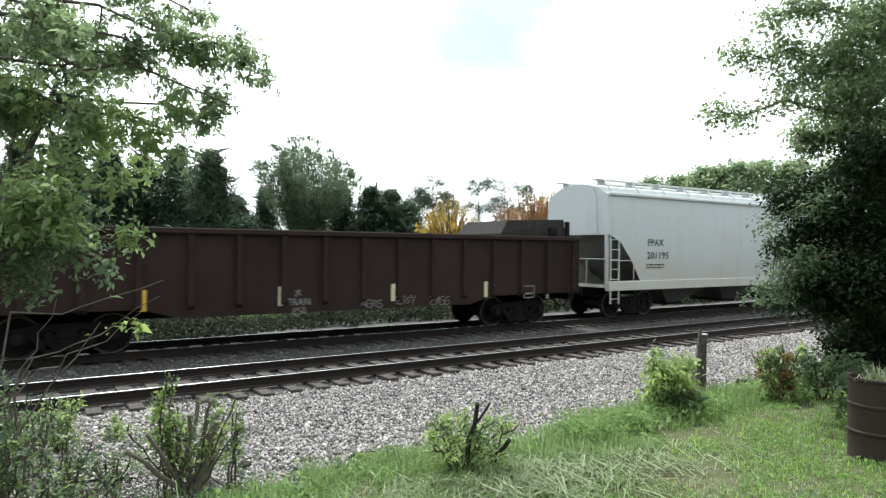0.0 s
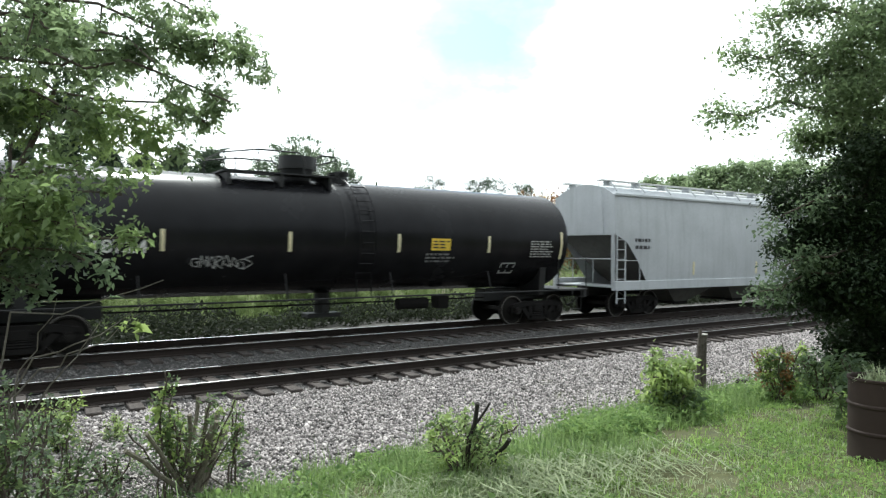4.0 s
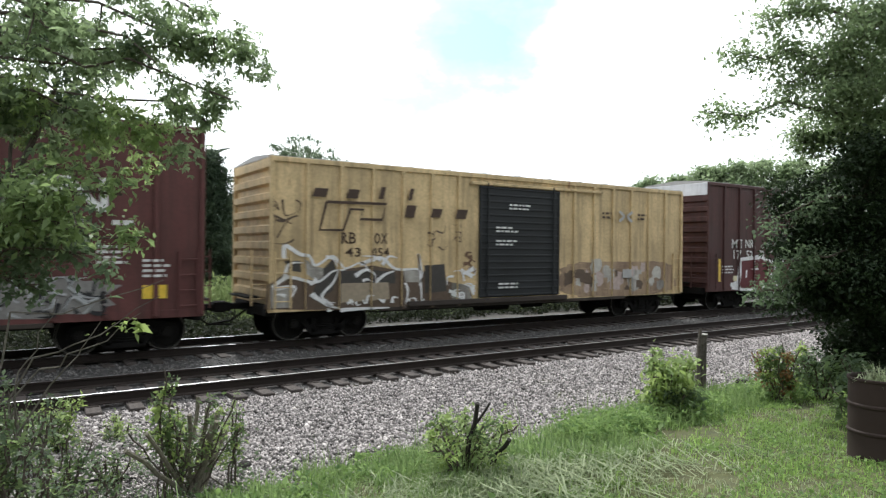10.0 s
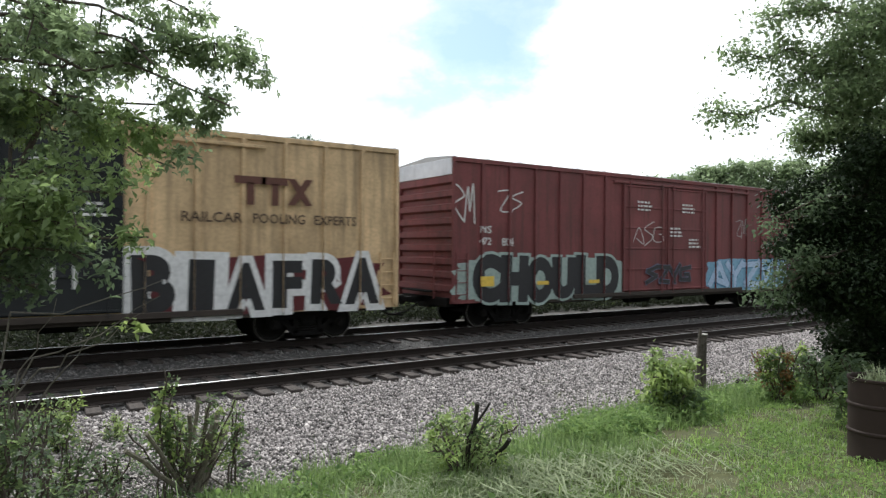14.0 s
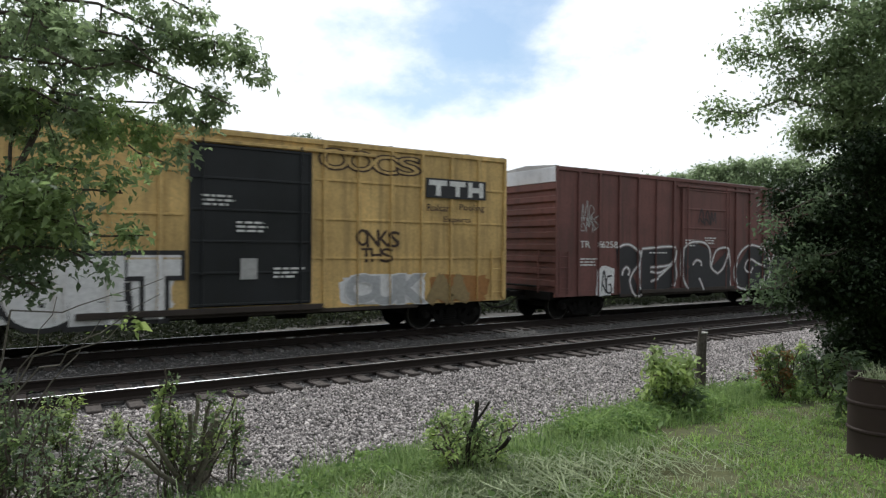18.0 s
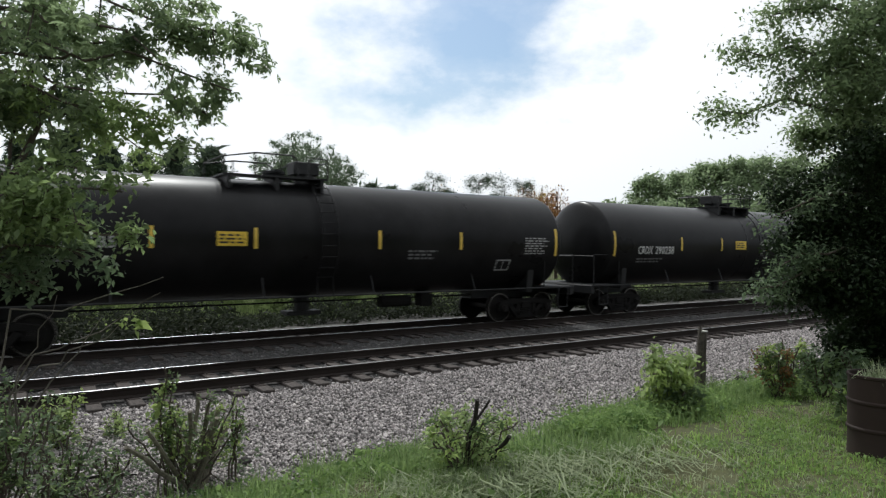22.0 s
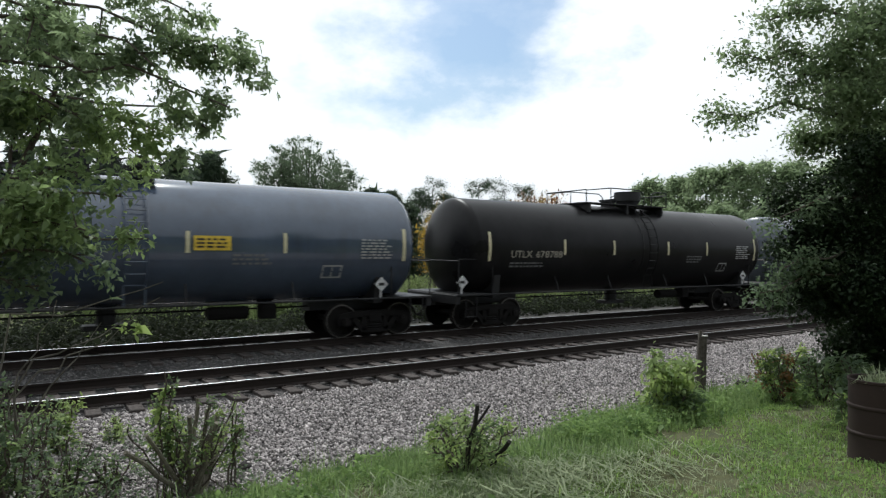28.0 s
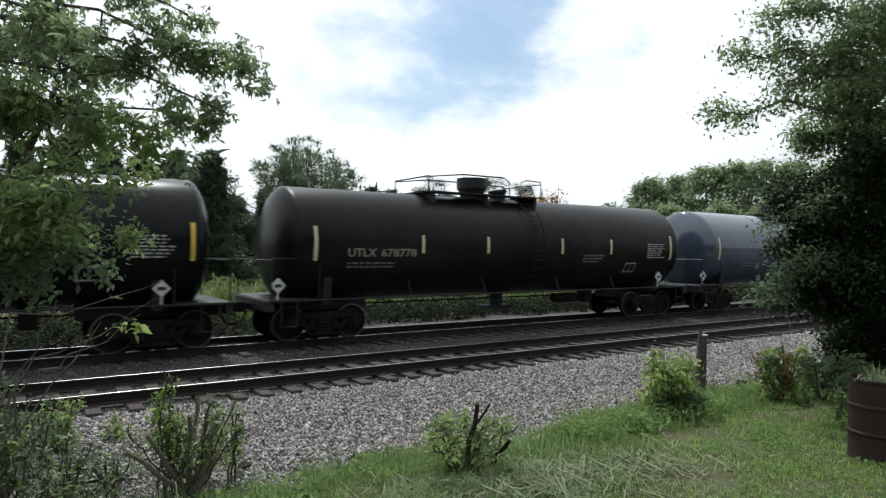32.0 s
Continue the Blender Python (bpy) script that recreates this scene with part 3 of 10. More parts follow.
def conform(s, posts, proud):
    """Lays a sheet over the raised posts of a car side: cut at their edges, lifted where it crosses them."""
    if not posts:
        return s
    bm = bmesh.new()
    vs = [bm.verts.new(v) for v in s.v]
    for f in s.f:
        if len(set(f)) > 2:
            try:
                bm.faces.new([vs[i] for i in f])
            except ValueError:
                pass
    lo, hi = min(v[0] for v in s.v), max(v[0] for v in s.v)
    for z in posts:
        for c in z[:2]:
            if lo < c < hi:
                bmesh.ops.bisect_plane(bm, geom=bm.verts[:] + bm.edges[:] + bm.faces[:], plane_co=(c, 0, 0), plane_no=(1, 0, 0))
    out = Shape()
    for f in bm.faces:
        c = f.calc_center_median()
        d = next((z[2] if len(z) > 2 else proud for z in posts if z[0] < c.x < z[1]), 0)
        out.add([(v.co.x, v.co.y - d, v.co.z) for v in f.verts], [tuple(range(len(f.verts)))])
    bm.free()
    return out


def poly(car, pts, mat, y=-1.53, posts=(), proud=POST_D, name="spray_paint", label=""):
    """A painted area with a given outline of (x, z) points."""
    s = conform(flat(pts, [tuple(range(len(pts)))], y), posts, proud)
    return paint_part(name, s, mat, car, label)


def blob(x0, x1, z0, z1, seed, n=30, rag=0.12):
    """An irregular patch outline."""
    rr = random.Random(seed)
    pts = []
    for i in range(n):
        a = 2 * math.pi * i / n
        k = 1 + rr.uniform(-rag, rag)
        c, s_ = math.cos(a), math.sin(a)
        c, s_ = math.copysign(abs(c) ** 0.45, c), math.copysign(abs(s_) ** 0.45, s_)
        pts.append(((x0 + x1) / 2 + c * k * (x1 - x0) / 2, (z0 + z1) / 2 + s_ * k * (z1 - z0) / 2))
    return pts


def graffiti(car, word, x0, x1, z0, z1, fill, edge, y=-1.53, posts=(), proud=POST_D, fat=0.07, rim=0.07, seed=1, label="", tilt=7, halo=None):
    """A sprayed word in fat, jostling letters: an outline coat and a fill coat."""
    rr = random.Random(seed)
    slots = []
    n = len(word)
    w = (x1 - x0) / n
    for i, ch in enumerate(word):
        slots.append((x0 + w * (i + 0.5), rr.uniform(-tilt, tilt), rr.uniform(0.92, 1.08), rr.uniform(-0.05, 0.05) * (z1 - z0)))
    yy = y if callable(y) else (lambda a, b: y)
    coats = [(fat + rim, edge, 0.003), (fat, fill, 0.006)]
    if halo:
        coats.insert(0, (fat + rim * 2, halo, 0.0))
    top = None
    for off, mat, lift in coats:
        s = Shape()
        for k, (ch, (cx, an, sc, dz)) in enumerate(zip(word, slots)):
            base, _ = glyph(ch, 0.0)
            v, f = glyph(ch, off)
            lo, hi = base.min(0) - fat - rim, base.max(0) + fat + rim
            p = (v - (lo + hi) / 2) / (hi - lo)
            p = p * np.array([w * 1.16, (z1 - z0)]) * sc
            a = radians(an)
            q = np.stack([p[:, 0] * math.cos(a) - p[:, 1] * math.sin(a) * 0.7 + cx, p[:, 0] * math.sin(a) * 0.5 + p[:, 1] * math.cos(a) + (z0 + z1) / 2 + dz], 1)
            s.add([(x, yy(x, z) - lift - 0.0008 * (k % 2), z) for x, z in q], f)
        ob = paint_part("spray_paint", conform(s, posts, proud), mat, car, label)
        top = ob
    return top


SKELETONS = (((0.1, 0.0), (0.25, 0.95), (0.5, 0.25), (0.8, 1.0), (0.9, 0.05)), ((0.9, 0.9), (0.2, 0.8), (0.15, 0.15), (0.85, 0.1), (0.8, 0.5), (0.5, 0.5)), ((0.15, 0.05), (0.2, 0.95), (0.85, 0.75), (0.25, 0.45), (0.9, 0.0)),
             ((0.1, 0.9), (0.9, 0.95), (0.2, 0.1), (0.95, 0.0)), ((0.1, 0.1), (0.5, 1.0), (0.9, 0.1), (0.3, 0.4)), ((0.9, 1.0), (0.15, 0.75), (0.85, 0.4), (0.1, 0.0)), ((0.1, 1.0), (0.5, 0.4), (0.9, 1.0), (0.5, 0.4), (0.45, 0.0)))


def scribble(car, x0, x1, z0, z1, mat, seed, width=0.03, y=-1.533):
    """A quick sprayed tag: a few looping, letter-like strokes that nobody can read."""
    rr = random.Random(seed)
    yy = y if callable(y) else (lambda a, b: y)
    k = max(2, round((x1 - x0) / max(0.05, (z1 - z0) * 0.62)))
    w = (x1 - x0) / k
    s = Shape()
    e = 0
    for i in range(k):
        sk = rr.choice(SKELETONS)
        up, dn = rr.uniform(0.8, 1.05), rr.uniform(-0.05, 0.15)
        pts = curve_pts([(x0 + w * (i - 0.08 + 1.15 * a + rr.uniform(-0.1, 0.1)), z0 + (z1 - z0) * (dn + (up - dn) * (b + rr.uniform(-0.08, 0.08)))) for a, b in sk], 5)
        for j, ((ax, az), (bx_, bz)) in enumerate(zip(pts, pts[1:])):
            d = Vector((bx_ - ax, bz - az))
            if d.length < 1e-4:
                continue
            d.normalize()
            nrm = Vector((-d.y, d.x)) * width / 2
            ax, az, bx_, bz = ax - d.x * width * 0.3, az - d.y * width * 0.3, bx_ + d.x * width * 0.3, bz + d.y * width * 0.3
            e = (e + 1) % 9
            o = 0.0004 * e
            s.add([(ax + nrm.x, yy(ax, az) - o, az + nrm.y), (ax - nrm.x, yy(ax, az) - o, az - nrm.y), (bx_ - nrm.x, yy(bx_, bz) - o, bz - nrm.y), (bx_ + nrm.x, yy(bx_, bz) - o, bz + nrm.y)], [(0, 1, 2, 3)])
    ob = paint_part("spray_paint", s, mat, car)
    ob["kind"] = "stuff"
    return ob


def wildstyle(car, n, x0, x1, z0, z1, fill, edge, seed, y=-1.53, posts=(), thick=0.16, rim=0.05, label=""):
    """Illegible sprayed forms: n thick crooked figures with an outline coat under a fill coat."""
    rr = random.Random(seed)
    yy = y if callable(y) else (lambda a, b: y)
    w = (x1 - x0) / n
    figs = []
    for i in range(n):
        sk = SKELETONS[rr.randrange(len(SKELETONS))]
        figs.append([Vector((x0 + w * (i - 0.08 + 1.16 * a + rr.uniform(-0.06, 0.06)), z0 + (z1 - z0) * (0.06 + 0.88 * b + rr.uniform(-0.05, 0.05)))) for a, b in sk])
    for th, mat, lift in ((thick + 2 * rim, edge, 0.003), (thick, fill, 0.008)):
        s = Shape()
        for f in figs:
            for j, (a, b) in enumerate(zip(f, f[1:])):
                d = (b - a).normalized()
                t0, t1 = th * rr.uniform(0.4, 0.55), th * rr.uniform(0.4, 0.6)
                nn = Vector((-d.y, d.x))
                a2, b2 = a - d * th * 0.42, b + d * th * 0.42
                q = [a2 + nn * t0, a2 - nn * t0, b2 - nn * t1, b2 + nn * t1]
                s.add([(p.x, yy(p.x, p.y) - lift - 0.0007 * (j % 6), p.y) for p in q], [(0, 1, 2, 3)])
        ob = paint_part("spray_paint", conform(s, posts, POST_D), mat, car, label)
    return ob


def line(car, pts, w, mat, y=-1.55, posts=(), w1=None):
    """One sprayed stroke along (x, z) points, with mitred joints; w1 is its width at the end."""
    P2 = [Vector(p) for p in pts]
    n = len(P2)
    L, R = [], []
    for i, p in enumerate(P2):
        d = (P2[min(i + 1, n - 1)] - P2[max(i - 1, 0)]).normalized()
        k = 0.5 * (w + ((w if w1 is None else w1) - w) * i / (n - 1))
        L.append((p.x - d.y * k, p.y + d.x * k))
        R.append((p.x + d.y * k, p.y - d.x * k))
    v = L + R
    s = flat(v, [(i, i + 1, n + i + 1, n + i) for i in range(n - 1)], y)
    return paint_part("spray_paint", conform(s, posts, POST_D), mat, car)


def curve_pts(pts, k=5):
    """Rounds a polyline."""
    P2 = [Vector(p) for p in pts]
    out = []
    for i in range(len(P2) - 1):
        p0, p1, p2, p3 = P2[max(0, i - 1)], P2[i], P2[i + 1], P2[min(len(P2) - 1, i + 2)]
        for j in range(k):
            t = j / k
            q = 0.5 * (2 * p1 + (p2 - p0) * t + (2 * p0 - 5 * p1 + 4 * p2 - p3) * t * t + (3 * p1 - p0 - 3 * p2 + p3) * t ** 3)
            out.append((q.x, q.y))
    return out + [tuple(P2[-1])]


def swooshes(car, x0, x1, z0, z1, mat, seed, n, w, y, posts=()):
    """Tapering curved flares such as a can leaves in one sweep."""
    rr = random.Random(seed)
    for i in range(n):
        a = Vector((rr.uniform(x0, x1), rr.uniform(z0, z1)))
        d = Vector((rr.choice((-1, 1)) * rr.uniform(0.3, 1.0), rr.uniform(-0.6, 0.8))) * (z1 - z0) * rr.uniform(0.35, 0.75)
        b = Vector((min(x1, max(x0, a.x + d.x)), min(z1, max(z0, a.y + d.y))))
        m = (a + b) / 2 + Vector((-d.y, d.x)) * rr.uniform(-0.5, 0.5)
        m.y = min(z1, max(z0, m.y))
        if (b - a).length > 0.15:
            line(car, curve_pts([a, m, b], 6), w * rr.uniform(0.6, 1.3), mat, y - 0.0006 * i, posts, w * 0.12)


def spray(name, col):
    return plain("spray " + name, col, 0.6)


LADDER = {}


def ladder(car, x, y, z0, z1, w, mat, rungs, name="ladder"):
    key = (round(z0, 2), round(z1, 2), round(w, 2), rungs, mat.name)
    if key not in LADDER:
        s = Shape()
        for k in (-w / 2, w / 2):
            s.box(k - 0.02, k + 0.02, -0.02, 0.02, z0, z1)
        for i in range(rungs):
            z = z0 + (i + 0.5) * (z1 - z0) / rungs
            s.cyl((-w / 2, -0.01, z), (w / 2, -0.01, z), 0.014, 6)
        LADDER[key] = s.mesh(name, mat)
    return part(name, LADDER[key], None, car, at=pose(x, y, 0))


def underframe(car, half, z, mat, w=1.3):
    part("underframe", Shape().box(-half, half, -0.3, 0.3, z - 0.32, z, 0.02), mat, car)
    for k in (-1, 1):
        part("end_sill", Shape().box(k * half, k * (half - 0.25), -w, w, z - 0.25, z + 0.02, 0.02), mat, car)


# ---------------------------------------------------------------- boxcars
GRIMY = paint("grimy sill", (0.045, 0.036, 0.030), 0.8, 0, 0.5, 0.1)


def boxcar(name, label, u0, u1, top, col, doors, truck_in, floor=0.95, post_gap=1.0, white_end=True, door_cols=None, rust=0.0, bot=0.72, gap=0.9, posts_on=True, ribs=9, door_ribs=6):
    car, u, h = car_thing(name, label, u0, u1, "boxcar")
    body = paint(name + " paint " + col[0], col[1], 0.6, 0, 0.75, rust)
    roofm = paint("galvanised roof", (0.42, 0.41, 0.40), 0.5, 0.4, 0.5, 0.25)
    Y, P = 1.52, POST_D
    part("body", Shape().prism([(-Y, floor), (Y, floor), (Y, top - 0.09), (-Y, top - 0.09)], -h + 0.12, h - 0.12), body, car)
    part("roof", Shape().prism([(-Y - 0.03, top - 0.09), (Y + 0.03, top - 0.09), (Y + 0.03, top - 0.06), (0, top + 0.04), (-Y - 0.03, top - 0.06)], -h + 0.02, h - 0.02), roofm, car, "galvanised steel roof")
    rib = Shape().prism([(-Y, top - 0.06), (0, top + 0.045), (Y, top - 0.06), (Y, top - 0.035), (0, top + 0.075), (-Y, top - 0.035)], -0.03, 0.03).mesh("roof_rib", roofm)
    n = int(2 * h / 1.25)
    for i in range(n + 1):
        part("roof_rib", rib, None, car, at=pose(-h + 0.1 + i * (2 * h - 0.2) / n, 0, 0))
    for k in (-1, 1):
        part("top_rail", Shape().box(-h, h, k * Y, k * (Y + 0.05), top - 0.2, top - 0.075, 0.01), body, car)
        part("side_sill", Shape().box(-h + truck_in + 1.4, h - truck_in - 1.4, k * (Y - 0.06), k * (Y + 0.02), bot, floor - 0.13, 0.01), GRIMY, car)
        part("side_sill", Shape().box(-h, h, k * (Y - 0.04), k * (Y + 0.008), floor - 0.14, floor + 0.04, 0.004), body, car)
    # corrugated ends
    for k in (-1, 1):
        prof = [(h - 0.14, floor), (h - 0.14, top - 0.1)]
        zt = top - (0.62 if white_end else 0.15)
        m = ribs
        for i in range(m):
            a, b = zt - i * (zt - floor) / m, zt - (i + 1) * (zt - floor) / m
            prof += [(h - 0.02, a - 0.02), (h - 0.02, a - (a - b) * 0.45), (h - 0.11, a - (a - b) * 0.6), (h - 0.11, b + 0.02)]
        e = Shape().prism([(k * p, q) for p, q in [(h - 0.14, top - 0.1)] + [(h - 0.03, top - 0.1)] + prof[2:] + [(h - 0.14, floor)]], -Y, Y, "y")
        end = part("end_wall", e, body, car)
        if white_end:
            part("end_panel", Shape().box(k * (h - 0.04), k * (h + 0.005), -Y, Y, top - 0.58, top - 0.1, 0.01), paint("end white", (0.62, 0.63, 0.66), 0.6, 0, 0.3), end, "white-painted panel at the top of the end")
        ladder(car, k * (h - 0.35), -Y - 0.06, floor - 0.05, floor + 1.35, 0.4, body, 4)
        ladder(car, k * (h + 0.05), -1.0, floor, floor + 1.4, 0.4, body, 4, "end_ladder")
        part("brake_platform", Shape().box(k * h, k * (h + 0.3), -0.8, 0.8, 1.12, 1.16), UNDER, end)
    # outside posts
    posts = []
    if posts_on:
        me = Shape().box(-0.05, 0.05, -Y - P, -Y + 0.02, floor - 0.1, top - 0.19, 0.012).mesh("side_post", body)
        far = Shape().box(-0.05, 0.05, Y - 0.02, Y + P, floor - 0.1, top - 0.19, 0.012).mesh("side_post", body)
        n = int(round((2 * h - 0.1) / post_gap))
        for i in range(n + 1):
            x = -h + 0.06 + i * (2 * h - 0.12) / n
            if any(a - 0.05 < x < b + 0.05 for a, b in doors):
                continue
            posts.append((x - 0.05, x + 0.05))
            part("side_post", me, None, car, at=pose(x, 0, 0))
            part("side_post", far, None, car, at=pose(x, 0, 0))
    CAR_POSTS[car.name] = posts
    # doors on both sides
    dz0, dz1 = floor + 0.02, top - 0.42
    for j, (a, b) in enumerate(doors):
        dm = body if not door_cols else door_cols
        for k in (-1, 1):
            d = part("door", Shape().box(a + 0.02, b - 0.02, k * (Y + 0.01), k * (Y + 0.06), dz0, dz1, 0.015), dm, car, "" if not door_cols else "black sliding door")
            s = Shape()
            for i in range(door_ribs):
                z = dz0 + 0.05 + i * (dz1 - dz0 - 0.1) / (door_ribs - 1)
                s.box(a + 0.05, b - 0.05, k * (Y + 0.055), k * (Y + 0.085), z - 0.03, z + 0.03, 0.01)
            for x in (a + 0.05, b - 0.05):
                s.box(x - 0.035, x + 0.035, k * (Y + 0.055), k * (Y + 0.09), dz0, dz1, 0.01)
            part("door_rib", s, dm, d)
            s = Shape()
            for x in (a + 0.3, b - 0.3):
                s.cyl((x, k * (Y + 0.11), dz0 - 0.1), (x, k * (Y + 0.11), dz1 + 0.1), 0.022, 6)
            s.box(a + 0.25, a + 0.35, k * (Y + 0.08), k * (Y + 0.15), dz0 + 0.75, dz0 + 0.8).box(b - 0.35, b - 0.25, k * (Y + 0.08), k * (Y + 0.15), dz0 + 0.75, dz0 + 0.8)
            part("lock_rod", s, dm, d)
    if doors:
        a, b = doors[0][0], doors[-1][1]
        w = b - a
        for k in (-1, 1):
            part("door_track", Shape().box(a - w * 0.75 if len(doors) == 1 else a - w / 2, b + w * 0.1 if len(doors) == 1 else b + w / 2, k * (Y + 0.03), k * (Y + 0.12), dz0 - 0.16, dz0 - 0.02, 0.01), GRIMY, car)
            part("door_track", Shape().box(a - w * 0.1, b + w * 0.6, k * (Y + 0.03), k * (Y + 0.10), dz1 + 0.02, dz1 + 0.1, 0.01), body, car)
    underframe(car, h, floor, UNDER)
    part("brake_gear", Shape().cyl((-0.9, -0.5, 0.66), (0.3, -0.5, 0.66), 0.2, 12).cyl((1.1, -0.4, 0.6), (1.9, -0.4, 0.6), 0.13, 10).tube([(-h + 2, -0.7, 0.62), (h - 2, -0.7, 0.62)], 0.02), UNDER, car)
    for x in (-h + truck_in, h - truck_in):
        truck(car, u, x)
    coupler(car, -h + 0.1, -1, gap + 0.1)
    coupler(car, h - 0.1, 1, gap + 0.1)
    return car, posts, h


SILVER, DARKP = spray("silver", (0.45, 0.46, 0.47)), spray("black", (0.022, 0.022, 0.025))
WSP = spray("white", (0.78, 0.78, 0.78))
FRONT = -1.532
ONP = FRONT - POST_D


def streaked(name, dark, pale):
    """Brushed and weathered spray paint: cloudy, with upright and level strokes."""
    m, n, l, b = nodes_of(name)
    co = n.new("ShaderNodeTexCoord").outputs["Object"]
    f1 = noise_node(n, l, co, 1.0, 6, (1.2, 1, 0.6))
    f2 = noise_node(n, l, co, 7.0, 6, (2.0, 1, 0.3))
    f3 = noise_node(n, l, co, 6.0, 5, (0.35, 1, 2.2))
    cc = mix(n, l, ramp_of(n, l, f1, 0.38, 0.64), dark, pale)
    cc = mix(n, l, scaled(n, l, ramp_of(n, l, f2, 0.45, 0.7), 0.6), cc, tuple(v * 0.72 for v in dark))
    cc = mix(n, l, scaled(n, l, ramp_of(n, l, f3, 0.55, 0.72), 0.45), cc, tuple(min(1, v * 1.3) for v in pale))
    l.new(cc, b.inputs["Base Color"])
    b.inputs["Roughness"].default_value = 0.6
    return m


def boxcars():
    # plain oxide-red boxcar with a round emblem
    c, p, h = boxcar("boxcar", "oxide-red boxcar with a round white emblem and sprayed lettering", 154.8, 173.75, 4.64, ("red", (0.125, 0.034, 0.032)), [(-1.68, 1.65)], 2.2, white_end=False, post_gap=1.9)
    ring = Shape()
    for a in range(28):
        t0, t1 = 2 * math.pi * a / 28, 2 * math.pi * (a + 1) / 28
        ring.add([(7.16 + r * math.cos(t), FRONT - 0.004, 3.43 + r * math.sin(t)) for r, t in ((0.24, t0), (0.3, t0), (0.3, t1), (0.24, t1))], [(0, 1, 2, 3)])
        ring.add([(7.16 + r * math.cos(t), FRONT - 0.004, 3.43 + r * math.sin(t)) for r, t in ((0.0, t0), (0.19, t0), (0.19, t1))], [(0, 1, 2)])
    for k in (-1, 1):
        ring.add([(7.16 + k * 0.21 - 0.03, FRONT - 0.006, 3.35), (7.16 + k * 0.21 + 0.03, FRONT - 0.006, 3.35), (7.16 + k * 0.21 + 0.03, FRONT - 0.006, 3.51), (7.16 + k * 0.21 - 0.03, FRONT - 0.006, 3.51)], [(0, 1, 2, 3)])
    paint_part("emblem", ring, WHITE, c, "round white emblem")
    part_cross = Shape().box(7.13, 7.19, FRONT - 0.012, FRONT - 0.007, 3.26, 3.6).box(6.99, 7.33, FRONT - 0.012, FRONT - 0.007, 3.40, 3.46)
    part("emblem", part_cross, paint("red inlay", (0.105, 0.022, 0.022)), c)
    wildstyle(c, 5, -6.9, -2.75, 0.86, 2.1, DARKP, spray("dull white", (0.46, 0.45, 0.44)), 3, FRONT, p, 0.36, 0.045, "dark figures with white edges sprayed on the side")
    swooshes(c, -6.8, -2.8, 1.0, 2.05, spray("grey", (0.25, 0.24, 0.23)), 231, 18, 0.11, FRONT - 0.016, p)
    scribble(c, -2.6, -1.9, 1.2, 1.7, DIMW, 232, 0.03)
    swooshes(c, 1.9, 6.6, 0.95, 2.0, spray("dull silver", (0.2, 0.2, 0.2)), 233, 22, 0.12, FRONT - 0.012, p)
    scribble(c, 7.3, 8.0, 2.05, 2.55, DIMW, 234, 0.03)
    wildstyle(c, 6, 1.9, 6.4, 1.0, 1.95, paint("red ghost", (0.07, 0.03, 0.03)), spray("dull silver", (0.2, 0.2, 0.2)), 9, FRONT, p, 0.16, 0.02)
    scribble(c, 7.3, 8.1, 1.7, 2.2, DIMW, 4)
    bars(c, -8.9, -8.1, 1.5, 1.8, 2, WHITE, FRONT, 2)
    bars(c, -7.7, -7.4, 1.5, 1.8, 2, WHITE, FRONT, 3)
    bars(c, -0.9, 0.5, 3.75, 4.2, 3, WHITE, FRONT - 0.09, 5)
    for x in (-5.7,):
        part("notice", Shape().box(x, x + 0.35, FRONT - 0.006, FRONT, 2.25, 2.6), WHITE, c)
        part("notice", Shape().box(x + 0.04, x + 0.31, FRONT - 0.009, FRONT - 0.005, 2.29, 2.56), paint("red inlay", (0.105, 0.022, 0.022)), c)
    part("notice", Shape().box(7.3, 7.8, FRONT - 0.006, FRONT, 1.15, 1.6), WHITE, c)
    part("notice", Shape().box(7.35, 7.75, FRONT - 0.009, FRONT - 0.005, 1.2, 1.38), DARKP, c)

    # brown boxcar with white initials and a green panel
    c, p, h = boxcar("boxcar", "brown boxcar with a white emblem, numbers and a sprayed green panel", 175.9, 191.72, 5.2, ("brown", (0.115, 0.042, 0.039)), [(-1.55, 1.5)], 1.6, post_gap=0.98)
    letter(c, "CN", -7.04, -6.59, 2.57, 2.84, y=FRONT)
    for s_, x in (("40", -7.04), ("58", -5.93), ("80", -5.03)):
        letter(c, s_, x, x + 0.46, 2.13, 2.40, y=FRONT)
    gr = spray("green", (0.012, 0.11, 0.085))
    poly(c, blob(-7.25, -1.6, 0.62, 2.02, 5, 44, 0.05), gr, FRONT, p, label="flat green panel sprayed over the side")
    for i in range(7):
        swooshes(c, -7.0 + i * 0.74, -6.0 + i * 0.74, 0.75, 1.95, spray("pale green", (0.06, 0.24, 0.19)), 20 + i, 9, 0.05, FRONT - 0.006, p)
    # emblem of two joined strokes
    s = Shape()
    for a, b, e, g in ((4.13, 4.26, 3.13, 3.85), (4.13, 4.95, 3.72, 3.85), (4.13, 4.95, 3.13, 3.26), (5.0, 5.15, 3.13, 3.85), (5.75, 5.9, 3.13, 3.85)):
        s.box(a, b, ONP - 0.012, ONP - 0.004, e, g)
    s.prism([(5.0, 3.85), (5.2, 3.85), (5.9, 3.13), (5.7, 3.13)], ONP - 0.014, ONP - 0.006, "y")
    part("emblem", s, WHITE, c, "white emblem of joined bands")
